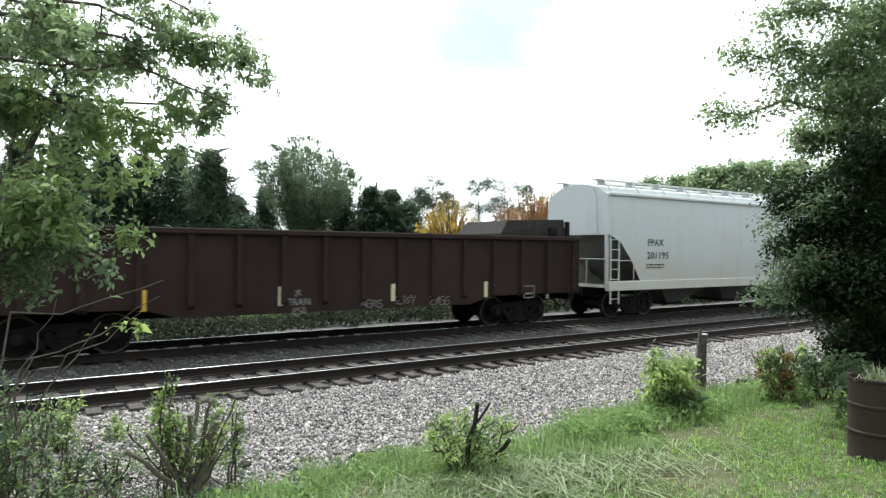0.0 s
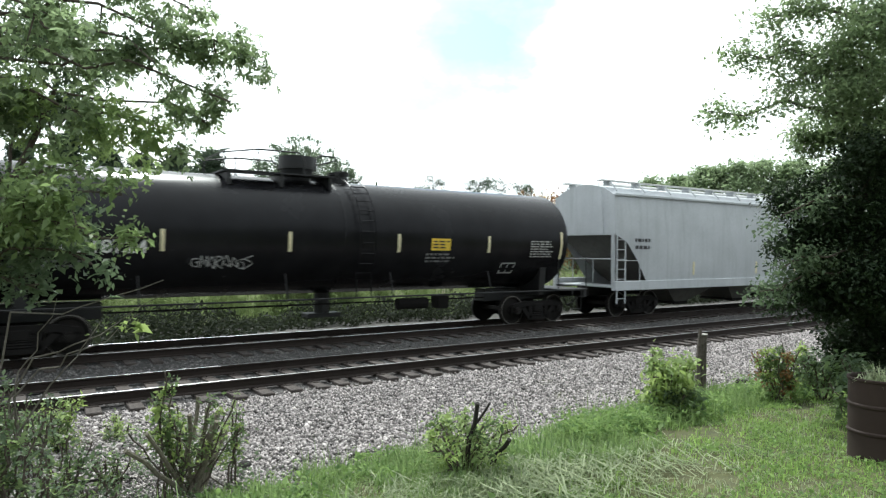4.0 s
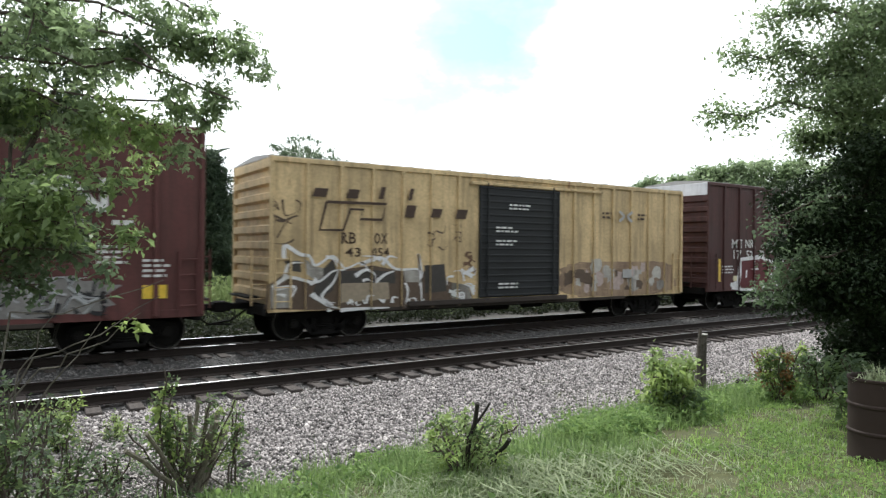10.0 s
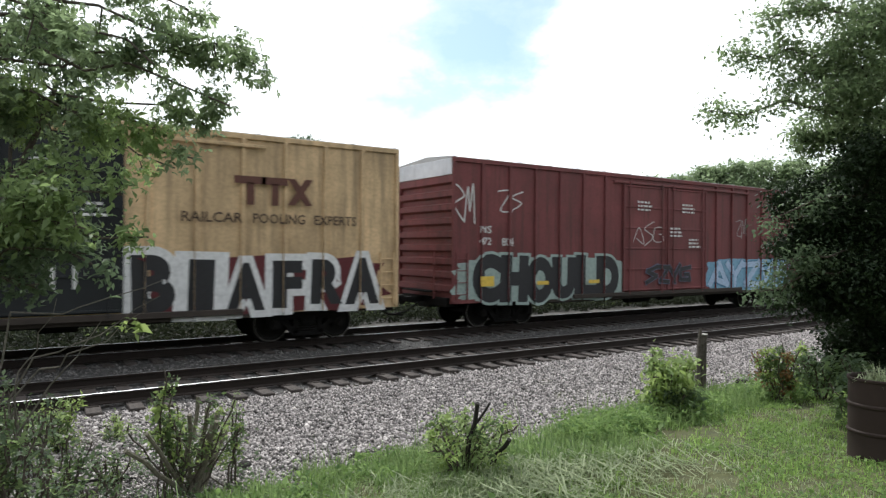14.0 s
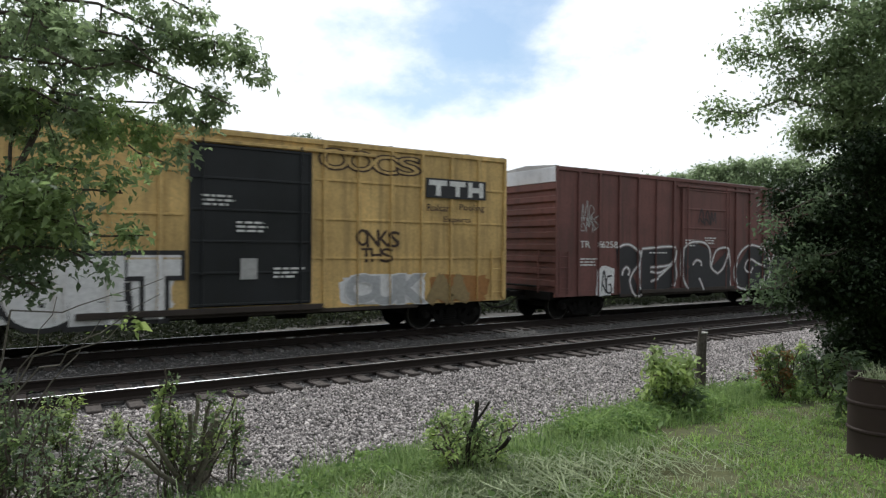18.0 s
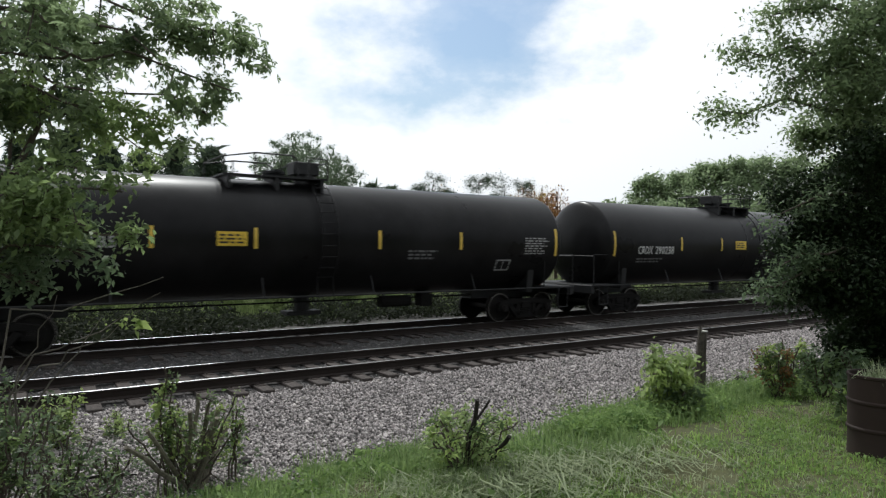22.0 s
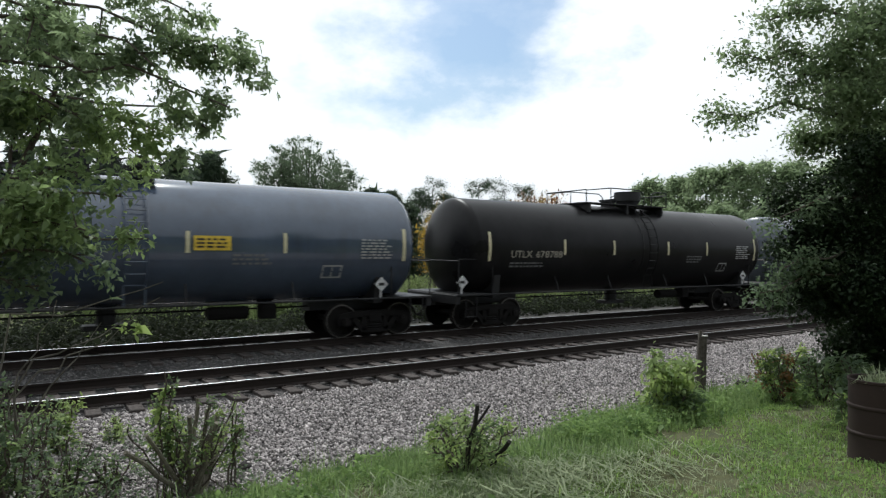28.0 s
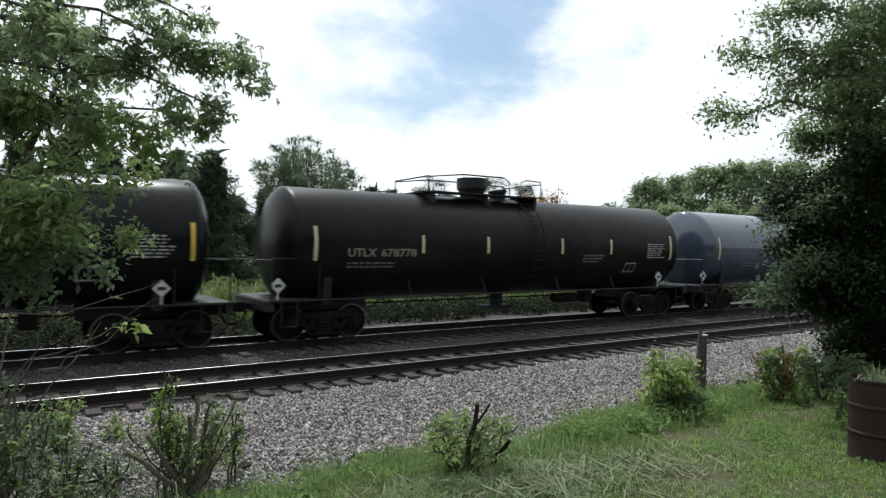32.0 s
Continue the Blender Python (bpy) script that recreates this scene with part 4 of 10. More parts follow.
    for i, x in enumerate((3.55, 4.15, 5.05, 6.0)):
        bars(c, x, x + (0.28 if i in (0,) else 0.5), 2.80, 3.02, 1, WHITE, FRONT, 8 + i)
    plate(c, -7.71, -7.55, 1.14, 2.1, YEL, FRONT)
    plate(c, -7.85, -7.35, 2.15, 2.36, YEL, ONP - 0.004)
    poly(c, blob(1.8, 6.0, 0.95, 1.75, 8, 30, 0.12), spray("grey", (0.25, 0.24, 0.23)), FRONT, p)
    swooshes(c, 1.9, 5.9, 0.95, 1.75, DARKP, 241, 26, 0.10, FRONT - 0.006, p)
    swooshes(c, 1.9, 5.9, 0.95, 1.75, SILVER, 242, 30, 0.07, FRONT - 0.026, p)
    plate(c, 6.6, 7.1, 1.25, 1.55, ORNG, FRONT)
    for i, (x, z) in enumerate(((-0.1, 2.7), (-1.9, 2.5), (5.7, 2.0), (6.6, 1.7), (-0.5, 2.1), (0.4, 3.1), (-7.0, 1.7))):
        bars(c, x, x + 0.6, z, z + 0.45, 4, WHITE, FRONT - 0.1 if abs(x) < 1.5 else FRONT, 30 + i)

    # yellow boxcar with a black door
    c, p, h = boxcar("boxcar", "faded yellow boxcar with a black door, brown bands and graffiti", 193.22, 209.1, 4.72, ("yellow", (0.60, 0.455, 0.25)), [(-1.61, 1.63)], 1.7, white_end=False, post_gap=0.95, door_cols=paint("black door", (0.016, 0.018, 0.02), 0.5), rust=0.15, door_ribs=17)
    brn = spray("brown", (0.055, 0.03, 0.018))
    # brand word drawn as plain slanted blocks
    for x, z, x2, z2 in ((-6.86, 3.70, -6.41, 3.92), (-5.93, 3.70, -5.52, 3.94), (-4.98, 3.73, -4.75, 4.05), (-4.07, 3.73, -3.87, 4.06), (-4.18, 3.26, -3.79, 3.60), (-3.33, 3.29, -2.93, 3.54), (-2.49, 3.28, -2.04, 3.55)):
        poly(c, [(x, z), (x2 - 0.08, z), (x2, z2), (x + 0.08, z2)], brn, ONP - 0.003, name="emblem")
    line(c, [(-6.47, 3.58), (-4.73, 3.60), (-4.87, 3.17), (-5.52, 3.17), (-5.42, 3.42), (-5.80, 3.42), (-6.0, 2.87), (-6.65, 2.86), (-6.47, 3.58)], 0.075, brn, ONP - 0.004)
    swooshes(c, -7.85, -7.2, 2.5, 3.7, spray("umber", (0.11, 0.075, 0.05)), 96, 12, 0.05, FRONT - 0.004, p)
    swooshes(c, -3.4, -1.8, 2.2, 3.1, spray("umber", (0.11, 0.075, 0.05)), 97, 10, 0.05, FRONT - 0.004, p)
    swooshes(c, -2.2, -1.7, 1.6, 2.3, spray("rusty brown", (0.16, 0.09, 0.05)), 98, 8, 0.14, FRONT - 0.004, p)
    letter(c, "RB", -6.05, -5.6, 2.52, 2.82, brn, FRONT)
    letter(c, "OX", -5.1, -4.65, 2.52, 2.82, brn, FRONT)
    letter(c, "43", -5.91, -5.45, 2.18, 2.42, brn, FRONT)
    letter(c, "054", -5.15, -4.6, 2.18, 2.42, brn, FRONT)
    umb, smoke, tang = spray("umber", (0.11, 0.075, 0.05)), spray("smoke", (0.05, 0.045, 0.04)), spray("tan grey", (0.34, 0.28, 0.20))
    ash = streaked("ash grey spray", (0.16, 0.145, 0.125), (0.46, 0.44, 0.40))
    for i, (q, mt) in enumerate((([(-8.01, 0.90), (-7.98, 1.49), (-7.59, 1.72), (-6.70, 1.57), (-6.09, 1.84), (-5.10, 1.95), (-4.41, 1.82), (-3.60, 1.81), (-2.54, 1.44), (-1.84, 1.10), (-1.77, 0.79), (-3.68, 0.74), (-6.07, 0.80)], umb), ([(-7.90, 1.39), (-7.30, 1.46), (-7.37, 0.92), (-7.87, 0.92)], ash), ([(-7.55, 2.08), (-7.13, 2.08), (-7.10, 1.79), (-7.38, 1.83)], smoke), ([(-6.55, 1.84), (-6.25, 2.13), (-6.08, 1.66), (-6.27, 1.30), (-6.62, 1.10), (-6.78, 1.32)], smoke), ([(-7.04, 2.15), (-6.77, 1.93), (-6.52, 1.90), (-6.51, 1.67), (-6.70, 1.57), (-6.98, 1.74)], ash), ([(-6.05, 1.81), (-5.10, 1.83), (-4.41, 1.76), (-4.41, 1.45), (-6.05, 1.49)], smoke), ([(-6.05, 1.49), (-4.62, 1.49), (-4.58, 1.03), (-6.04, 0.99)], tang), ([(-3.47, 1.94), (-2.80, 1.97), (-2.72, 1.20), (-3.46, 1.15)], smoke), ([(-4.32, 1.48), (-3.60, 1.47), (-3.53, 0.75), (-4.49, 0.79)], umb), ([(-4.20, 1.82), (-3.60, 1.78), (-3.60, 1.47), (-4.13, 1.48)], ash), ([(-2.54, 1.44), (-1.94, 1.35), (-1.81, 0.85), (-2.54, 0.82)], ash))):
        poly(c, q, mt, FRONT - 0.001 - 0.0006 * i, p, label="tangle of brown and white sprayed flares" if i == 1 else "")
    for q in ([(-7.55, 2.11), (-7.53, 2.45), (-7.16, 2.25), (-6.89, 2.18), (-6.71, 1.96), (-6.25, 2.20), (-5.93, 1.88), (-5.44, 2.03), (-5.24, 1.83)], [(-5.47, 1.98), (-4.85, 2.15), (-4.41, 1.85), (-3.60, 1.81), (-3.65, 1.39)], [(-7.87, 1.42), (-7.52, 1.65), (-7.30, 1.66), (-6.70, 1.53), (-6.24, 1.81), (-5.89, 1.84)], [(-7.83, 1.38), (-7.27, 1.43), (-7.38, 1.13)], [(-6.81, 1.25), (-6.42, 0.95), (-6.08, 0.85)], [(-6.26, 0.91), (-6.55, 1.17), (-6.24, 1.52), (-6.09, 1.84)], [(-5.02, 1.50), (-4.73, 1.70), (-4.45, 1.79)], [(-3.60, 1.81), (-3.68, 2.26), (-3.60, 1.47), (-3.55, 0.83)], [(-6.07, 0.80), (-5.26, 0.81), (-4.58, 0.80)], [(-4.14, 1.48), (-4.01, 1.24), (-4.12, 0.78)]):
        line(c, curve_pts(q), 0.11, WSP, FRONT - 0.010, p, 0.03)
    swooshes(c, -7.8, -4.2, 1.0, 2.2, WSP, 91, 9, 0.10, FRONT - 0.012, p)
    swooshes(c, -7.8, -1.8, 0.8, 1.15, WSP, 92, 30, 0.10, FRONT - 0.012, p)
    swooshes(c, -2.7, -1.7, 0.85, 1.85, WSP, 93, 12, 0.12, FRONT - 0.012, p)
    # smeared pinkish and pale patches, half painted over
    poly(c, blob(1.72, 7.55, 0.84, 2.02, 99, 44, 0.05), streaked("smeared brown", (0.19, 0.125, 0.085), (0.40, 0.29, 0.18)), FRONT, p)
    rq = random.Random(19)
    smears = (spray("dusty pink", (0.5, 0.40, 0.36)), ash, umb, spray("chalk", (0.52, 0.50, 0.45)))
    for i in range(34):
        x_, z_ = rq.uniform(1.85, 6.6), rq.uniform(0.95, 1.7)
        poly(c, blob(x_, x_ + rq.uniform(0.15, 0.6), z_, z_ + rq.uniform(0.15, 0.5), 500 + i, 12, 0.3), smears[i % 4], FRONT - 0.0015 - 0.0005 * i, p)
    bars(c, 3.57, 4.06, 3.46, 3.74, 2, brn, ONP - 0.003, 61)
    bars(c, 5.36, 5.87, 3.46, 3.74, 2, brn, ONP - 0.003, 62)
    for k in (-1, 1):
        line(c, curve_pts([(4.75 + k * 0.33, 3.76), (4.75 + k * 0.1, 3.59), (4.75 + k * 0.33, 3.42)]), 0.10, DIMW, ONP - 0.003)
    part("notice", Shape().box(4.6, 5.2, ONP - 0.012, ONP - 0.006, 1.45, 1.75), DIMW, c)
    for i, (x, z) in enumerate(((-0.5, 3.6), (-1.0, 2.9), (-1.0, 2.5), (-0.9, 1.2))):
        bars(c, x, x + 0.9, z, z + 0.22, 2, WHITE, FRONT - 0.1, 50 + i)

    # dark brown double-door boxcar
    c, p, h = boxcar("boxcar", "dark brown double-door boxcar with white initials and red-green graffiti", 210.67, 229.7, 5.2, ("umber", (0.075, 0.034, 0.032)), [(-2.5, -0.06), (-0.02, 2.39)], 2.3, post_gap=1.06)
    letter(c, "MT", -7.86, -7.14, 2.54, 2.90, y=FRONT)
    letter(c, "NR", -6.92, -6.31, 2.56, 2.9, y=FRONT)
    for s_, x in (("17", -7.74), ("52", -6.84), ("70", -5.97)):
        letter(c, s_, x, x + 0.44, 2.09, 2.46, y=FRONT)
    wildstyle(c, 2, -7.2, -4.8, 0.85, 2.05, WSP, WSP, 15, FRONT, p, 0.62, 0.03)
    wildstyle(c, 2, -7.2, -4.8, 0.85, 2.05, spray("crimson", (0.11, 0.014, 0.018)), DARKP, 15, FRONT - 0.004, p, 0.42, 0.04, "crimson figures with dark edges")
    poly(c, blob(-4.95, -2.45, 0.72, 2.2, 79, 26, 0.07), WSP, FRONT, p)
    wildstyle(c, 3, -4.85, -2.55, 0.82, 2.1, spray("leaf green", (0.13, 0.24, 0.07)), DARKP, 17, FRONT - 0.003, p, 0.2, 0.06, "green figures with black edges")
    poly(c, blob(-4.05, -3.5, 0.85, 2.2, 77, 18, 0.2), spray("crimson", (0.11, 0.014, 0.018)), FRONT - 0.012, p)
    poly(c, blob(-7.9, -6.9, 0.85, 1.2, 78, 18, 0.2), WSP, FRONT, p)
    plate(c, -8.75, -8.6, 1.2, 2.1, YEL, FRONT)
    plate(c, -7.75, -7.2, 1.2, 1.42, PALEY, FRONT)
    for i, (x, z) in enumerate(((-1.9, 3.6), (0.5, 3.6), (-1.2, 2.8), (0.7, 2.7), (-2.2, 2.2), (0.3, 2.2), (6.2, 2.0), (7.6, 1.6), (-8.5, 1.5))):
        bars(c, x, x + 0.95, z, z + 0.36, 3, WHITE, FRONT - 0.1 if abs(x) < 2.4 else FRONT, 70 + i)
    for x in (-2.6, -0.3, 0.1):
        plate(c, x, x + 0.08, 2.2, 2.9, WHITE, FRONT - 0.1)
    scribble(c, 0.7, 1.6, 3.8, 4.3, DIMW, 6, 0.02, y=FRONT - 0.1)

    # boxcar wholly covered in lilac and silver paint
    c, p, h = boxcar("boxcar", "brown boxcar covered by a huge lilac-grey and black painting", 231.65, 250.65, 5.2, ("maroon", (0.085, 0.028, 0.028)), [(-2.1, 1.58)], 2.4, post_gap=0.98)
    m = streaked("lilac silver", (0.26, 0.215, 0.25), (0.52, 0.48, 0.515))
    mauve = streaked("mauve streaks", (0.20, 0.125, 0.175), (0.40, 0.31, 0.375))
    sky_b = spray("ice blue", (0.46, 0.60, 0.78))
    edge_b = spray("pale ice", (0.72, 0.80, 0.86))
    # ice-blue ground with a bubbly upper edge at both ends
    left_b = [(-9.52, 0.84), (-8.64, 0.81), (-8.81, 1.52), (-8.85, 2.39), (-8.86, 3.85), (-8.09, 3.96), (-5.21, 4.54), (-4.91, 4.72), (-5.41, 4.90), (-5.57, 5.13), (-5.76, 4.90), (-6.04, 5.02), (-6.17, 4.79), (-7.07, 4.69), (-7.76, 4.78), (-8.00, 4.70), (-8.10, 4.90), (-8.35, 4.97), (-8.67, 4.88), (-8.76, 4.76), (-8.87, 4.91), (-9.14, 4.94), (-9.40, 4.86), (-9.59, 4.73)]
    poly(c, left_b, sky_b, FRONT, p, label="ice-blue bubble edge")
    right_b = [(8.38, 0.84), (9.32, 0.88), (9.37, 3.95), (9.2, 4.25), (8.95, 4.15), (8.84, 4.45), (8.6, 4.75), (8.3, 4.68), (7.9, 4.4), (7.7, 4.75), (7.3, 4.92), (6.9, 4.95), (6.2, 4.98), (1.6, 5.0), (1.6, 4.0), (6.4, 3.4), (7.5, 2.2)]
    poly(c, right_b, sky_b, FRONT, p)
    rl = random.Random(12)
    for x0_, x1_, z1_ in ((-9.4, -8.7, 4.6), (7.9, 9.3, 4.0)):
        for i in range(7):
            x_ = rl.uniform(x0_, x1_)
            line(c, curve_pts([(x_, rl.uniform(1, 2)), (x_ + rl.uniform(-0.15, 0.15), rl.uniform(2, 3.2)), (x_ + rl.uniform(-0.2, 0.2), rl.uniform(3.2, z1_))]), 0.12, edge_b, FRONT - 0.002 - 0.0005 * i, p, 0.03)
    body_pts = [(-8.64, 0.81), (-8.81, 1.52), (-8.85, 2.39), (-8.88, 2.83), (-8.85, 3.19), (-8.86, 3.85), (-8.74, 4.44), (-8.68, 4.79), (-8.34, 4.90), (-8.10, 4.78), (-8.00, 4.54), (-7.68, 4.77), (-7.25, 4.95), (-6.81, 4.95), (-6.26, 4.73), (-5.92, 4.44), (-5.21, 4.57), (-4.20, 4.78), (-3.01, 5.00), (-2.4, 5.0), (1.55, 5.0), (1.88, 4.60), (3.6, 4.92), (3.85, 4.68), (4.1, 4.75), (4.8, 4.97), (5.83, 4.96), (6.6, 4.67), (7.19, 4.1), (7.5, 3.35), (7.68, 2.4), (8.2, 1.6), (8.38, 0.84), (2.2, 0.9), (-5.0, 0.82)]
    poly(c, body_pts, m, FRONT - 0.004, p, label="huge lilac-grey painted letters")
    poly(c, [(-2.1, 1.0), (1.58, 1.0), (1.58, 4.9), (-2.1, 4.9)], m, FRONT - 0.088)
    for q in ([(-8.80, 2.35), (-7.91, 2.40), (-7.26, 2.22), (-7.18, 1.49), (-7.24, 0.91), (-8.64, 0.87)], [(-5.70, 1.94), (-4.98, 2.06), (-4.17, 2.13), (-2.68, 2.18), (-2.58, 1.13), (-4.15, 0.92), (-5.17, 0.74), (-5.67, 0.76)], [(3.88, 2.04), (5.59, 2.03), (5.84, 1.21), (5.10, 0.98), (4.06, 1.09)]):
        poly(c, q, mauve, FRONT - 0.006, p)
    blk = [[(-6.99, 3.46), (-6.81, 3.40), (-6.74, 3.09), (-6.11, 2.99), (-6.02, 2.85), (-5.01, 3.08), (-4.82, 2.18), (-5.78, 2.00), (-6.00, 2.54), (-6.66, 2.97)],
           [(-3.72, 3.3), (-2.71, 3.57), (-2.68, 3.2), (-2.15, 3.2), (-2.15, 2.53), (-3.22, 2.46), (-3.72, 2.39)],
           [(2.4, 3.57), (3.69, 3.86), (3.95, 3.34), (4.05, 2.5), (2.64, 2.22)],
           [(5.6, 3.22), (7.13, 3.2), (7.49, 3.34), (7.87, 3.22), (8.1, 2.95), (8.12, 2.32), (7.19, 2.70), (6.4, 3.0)],
           [(5.83, 4.90), (6.5, 4.53), (6.95, 4.03), (7.13, 3.3), (7.5, 3.4), (7.2, 4.1), (6.6, 4.66), (5.85, 4.95)],
           [(7.7, 2.35), (8.38, 1.55), (8.38, 0.95), (8.05, 0.95), (7.9, 1.6)],
           [(1.58, 4.9), (1.9, 4.6), (1.62, 4.45)], [(-5.36, 0.69), (-3.94, 0.84), (-2.92, 1.05), (-2.91, 0.61)],
           [(-8.82, 3.21), (-8.15, 3.23), (-7.98, 3.10), (-7.90, 2.88), (-8.68, 2.83)]]
    for q in blk:
        poly(c, q, DARKP, FRONT - 0.01, p)
    for q in ([(-2.1, 3.2), (-1.4, 3.2), (-1.36, 3.48), (-0.82, 3.52), (-1.06, 3.21), (-1.7, 2.77), (-2.1, 2.58)], [(-0.62, 2.12), (-0.22, 2.5), (0.97, 3.33), (1.1, 2.84), (-0.05, 2.42), (-0.1, 2.11)]):
        poly(c, q, DARKP, FRONT - 0.092)
    poly(c, [(0.58, 2.6), (0.97, 2.88), (1.04, 2.7)], sky_b, FRONT - 0.094)
    poly(c, [(-2.1, 2.62), (-2.1, 2.76), (-1.89, 2.77)], sky_b, FRONT - 0.094)
    for q in ([(-5.69, 2.42), (-4.95, 2.62), (-4.86, 2.23), (-5.55, 2.11)], [(-3.34, 2.98), (-2.75, 3.13), (-2.36, 2.76), (-2.15, 2.76), (-2.15, 2.56), (-3.26, 2.49)], [(2.59, 3.26), (3.44, 3.48), (3.56, 2.83), (2.64, 2.54)], [(7.2, 3.15), (7.75, 3.15), (7.75, 2.75), (7.2, 2.8)], [(4.05, 3.0), (5.1, 2.58), (4.07, 2.58)]):
        poly(c, q, m if 2 < q[0][0] < 4 or q[0][0] > 7 else sky_b, FRONT - 0.016, p)
        line(c, q + [q[0]], 0.035, edge_b, FRONT - 0.017, p)

    for w_, dy, mt, pl in ((0.09, 0.012, DARKP, curve_pts([(-8.06, 3.12), (-8.12, 3.89), (-7.99, 4.42), (-7.66, 4.71), (-7.25, 4.90), (-6.81, 4.91), (-6.28, 4.68), (-5.96, 4.36), (-5.74, 3.89), (-5.64, 3.38), (-5.68, 3.03), (-6.70, 3.03)])), (0.07, 0.013, edge_b, curve_pts([(-8.03, 4.49), (-7.70, 4.77), (-7.25, 4.98), (-6.79, 4.99), (-6.21, 4.75), (-5.90, 4.46), (-5.21, 4.59), (-4.20, 4.79), (-3.01, 5.02)])), (0.05, 0.012, DARKP, curve_pts([(-6.09, 3.00), (-5.86, 2.34), (-5.76, 1.62), (-5.79, 1.14), (-5.82, 0.71)])), (0.07, 0.0135, edge_b, curve_pts([(-8.82, 2.39), (-7.91, 2.45), (-7.33, 2.45), (-7.00, 2.32), (-7.05, 2.19)])), (0.07, 0.012, DARKP, curve_pts([(-7.88, 2.93), (-7.23, 2.56), (-6.94, 2.32), (-7.01, 2.16), (-7.19, 2.22)])), (0.09, 0.013, edge_b, [(-8.69, 2.83), (-8.82, 3.21), (-8.86, 3.85), (-8.22, 3.91), (-8.19, 4.33)]), (0.05, 0.012, DARKP, curve_pts([(-8.78, 2.39), (-8.84, 1.81), (-8.74, 1.23), (-8.64, 0.84)])), (0.05, 0.0125, edge_b, curve_pts([(-8.74, 4.44), (-8.71, 4.79), (-8.34, 4.93), (-8.08, 4.83), (-8.00, 4.55)])), (0.06, 0.012, DARKP, [(-9.57, 4.43), (-9.36, 4.51), (-9.18, 4.41), (-8.90, 4.46), (-8.79, 4.65)]), (0.07, 0.012, DARKP, curve_pts([(3.95, 4.71), (4.79, 4.97), (5.83, 4.96), (6.59, 4.67), (7.19, 4.13), (7.53, 3.52)])),
                           (0.035, 0.013, edge_b, curve_pts([(4.0, 4.78), (4.8, 5.02), (5.9, 5.0), (6.7, 4.72), (7.28, 4.13), (7.6, 3.5)])), (0.08, 0.014, DARKP, curve_pts([(5.7, 3.22), (5.45, 3.35), (5.4, 3.5), (5.55, 3.5), (5.72, 3.22)])),
                           (0.09, 0.012, DARKP, [(-3.4, 1.03), (-2.8, 1.15), (-2.25, 1.3), (-2.32, 2.46)]),
                           (0.05, 0.012, DARKP, [(-2.68, 4.95), (-2.47, 3.68), (-2.71, 3.57), (-3.72, 3.32)]), (0.04, 0.014, edge_b, [(-3.7, 3.24), (-2.8, 3.48)]), (0.05, 0.012, DARKP, [(4.06, 2.46), (4.33, 1.21), (3.64, 0.91)]), (0.05, 0.012, DARKP, [(3.75, 4.69), (3.75, 3.95), (3.69, 3.86), (2.4, 3.57)]),
                           (0.05, 0.012, DARKP, [(1.6, 4.98), (1.88, 4.57), (3.59, 4.92), (3.9, 4.68), (4.1, 4.76)]), (0.03, 0.014, edge_b, [(1.9, 4.53), (3.58, 4.86)]), (0.05, 0.012, DARKP, curve_pts([(4.05, 3.02), (4.6, 2.75), (5.16, 2.5), (5.45, 2.2), (5.5, 2.35), (5.2, 2.5)]))):
        line(c, pl, w_, mt, FRONT - dy, p)
    for x_ in (-1.95, -1.17, -0.14, 1.15, 1.5):
        line(c, [(x_, 1.02), (x_, 4.86)], 0.035, DARKP, FRONT - 0.0955)
    for z_ in (3.74, 2.94, 2.49, 1.49, 1.1):
        line(c, [(-2.05, z_), (1.55, z_ + 0.01)], 0.04, DARKP, FRONT - 0.097)
    for w_, x_, x2, z_, z2 in (("A", -8.69, -8.52, 2.92, 3.23), ("T", -8.37, -8.15, 2.93, 3.23), ("W", -7.74, -7.42, 2.93, 3.29), ("842", -8.72, -8.14, 2.42, 2.70), ("4", -7.79, -7.61, 2.43, 2.72)):
        letter(c, w_, x_, x2, z_, z2, y=FRONT - 0.02)
    plate(c, -4.11, -3.46, 1.20, 1.61, plain("tan board", (0.36, 0.30, 0.24)), FRONT - 0.02, "notice")
    for i in range(5):
        scribble(c, -9.3, -8.75, 1.05 + 0.42 * i, 1.35 + 0.42 * i, edge_b, 410 + i, 0.03, FRONT - 0.006)
    for i, (z_, k_) in enumerate(((4.3, 9), (3.4, 7), (1.9, 8), (1.3, 8))):
        swooshes(c, -1.9, 1.4, z_ - 0.2, z_ + 0.3, mauve if i < 2 else spray("soot", (0.08, 0.07, 0.075)), 420 + i, k_, 0.05, FRONT - 0.0945)
    letter(c, "W", -7.72, -7.35, 2.91, 3.26, DIMW, FRONT - 0.02)
    letter(c, "842", -8.7, -8.08, 2.42, 2.72, DIMW, FRONT - 0.02)
    letter(c, "41", -7.7, -7.37, 2.42, 2.76, DIMW, FRONT - 0.02)
    for x, w in ((-8.75, 0.52), (-5.6, 0.45), (-3.2, 0.4), (2.9, 0.4), (5.2, 0.4), (7.9, 0.3)):
        plate(c, x, x + w, 1.37, 1.57 if x < -8 else 1.48, YEL, ONP - 0.02)
    for i, x in enumerate((-8.5, -7.6, -1.2, -4.2)):
        bars(c, x, x + 0.6, 1.7, 1.95, 2, WHITE, FRONT - (0.095 if abs(x) < 2 else 0.02), 90 + i)

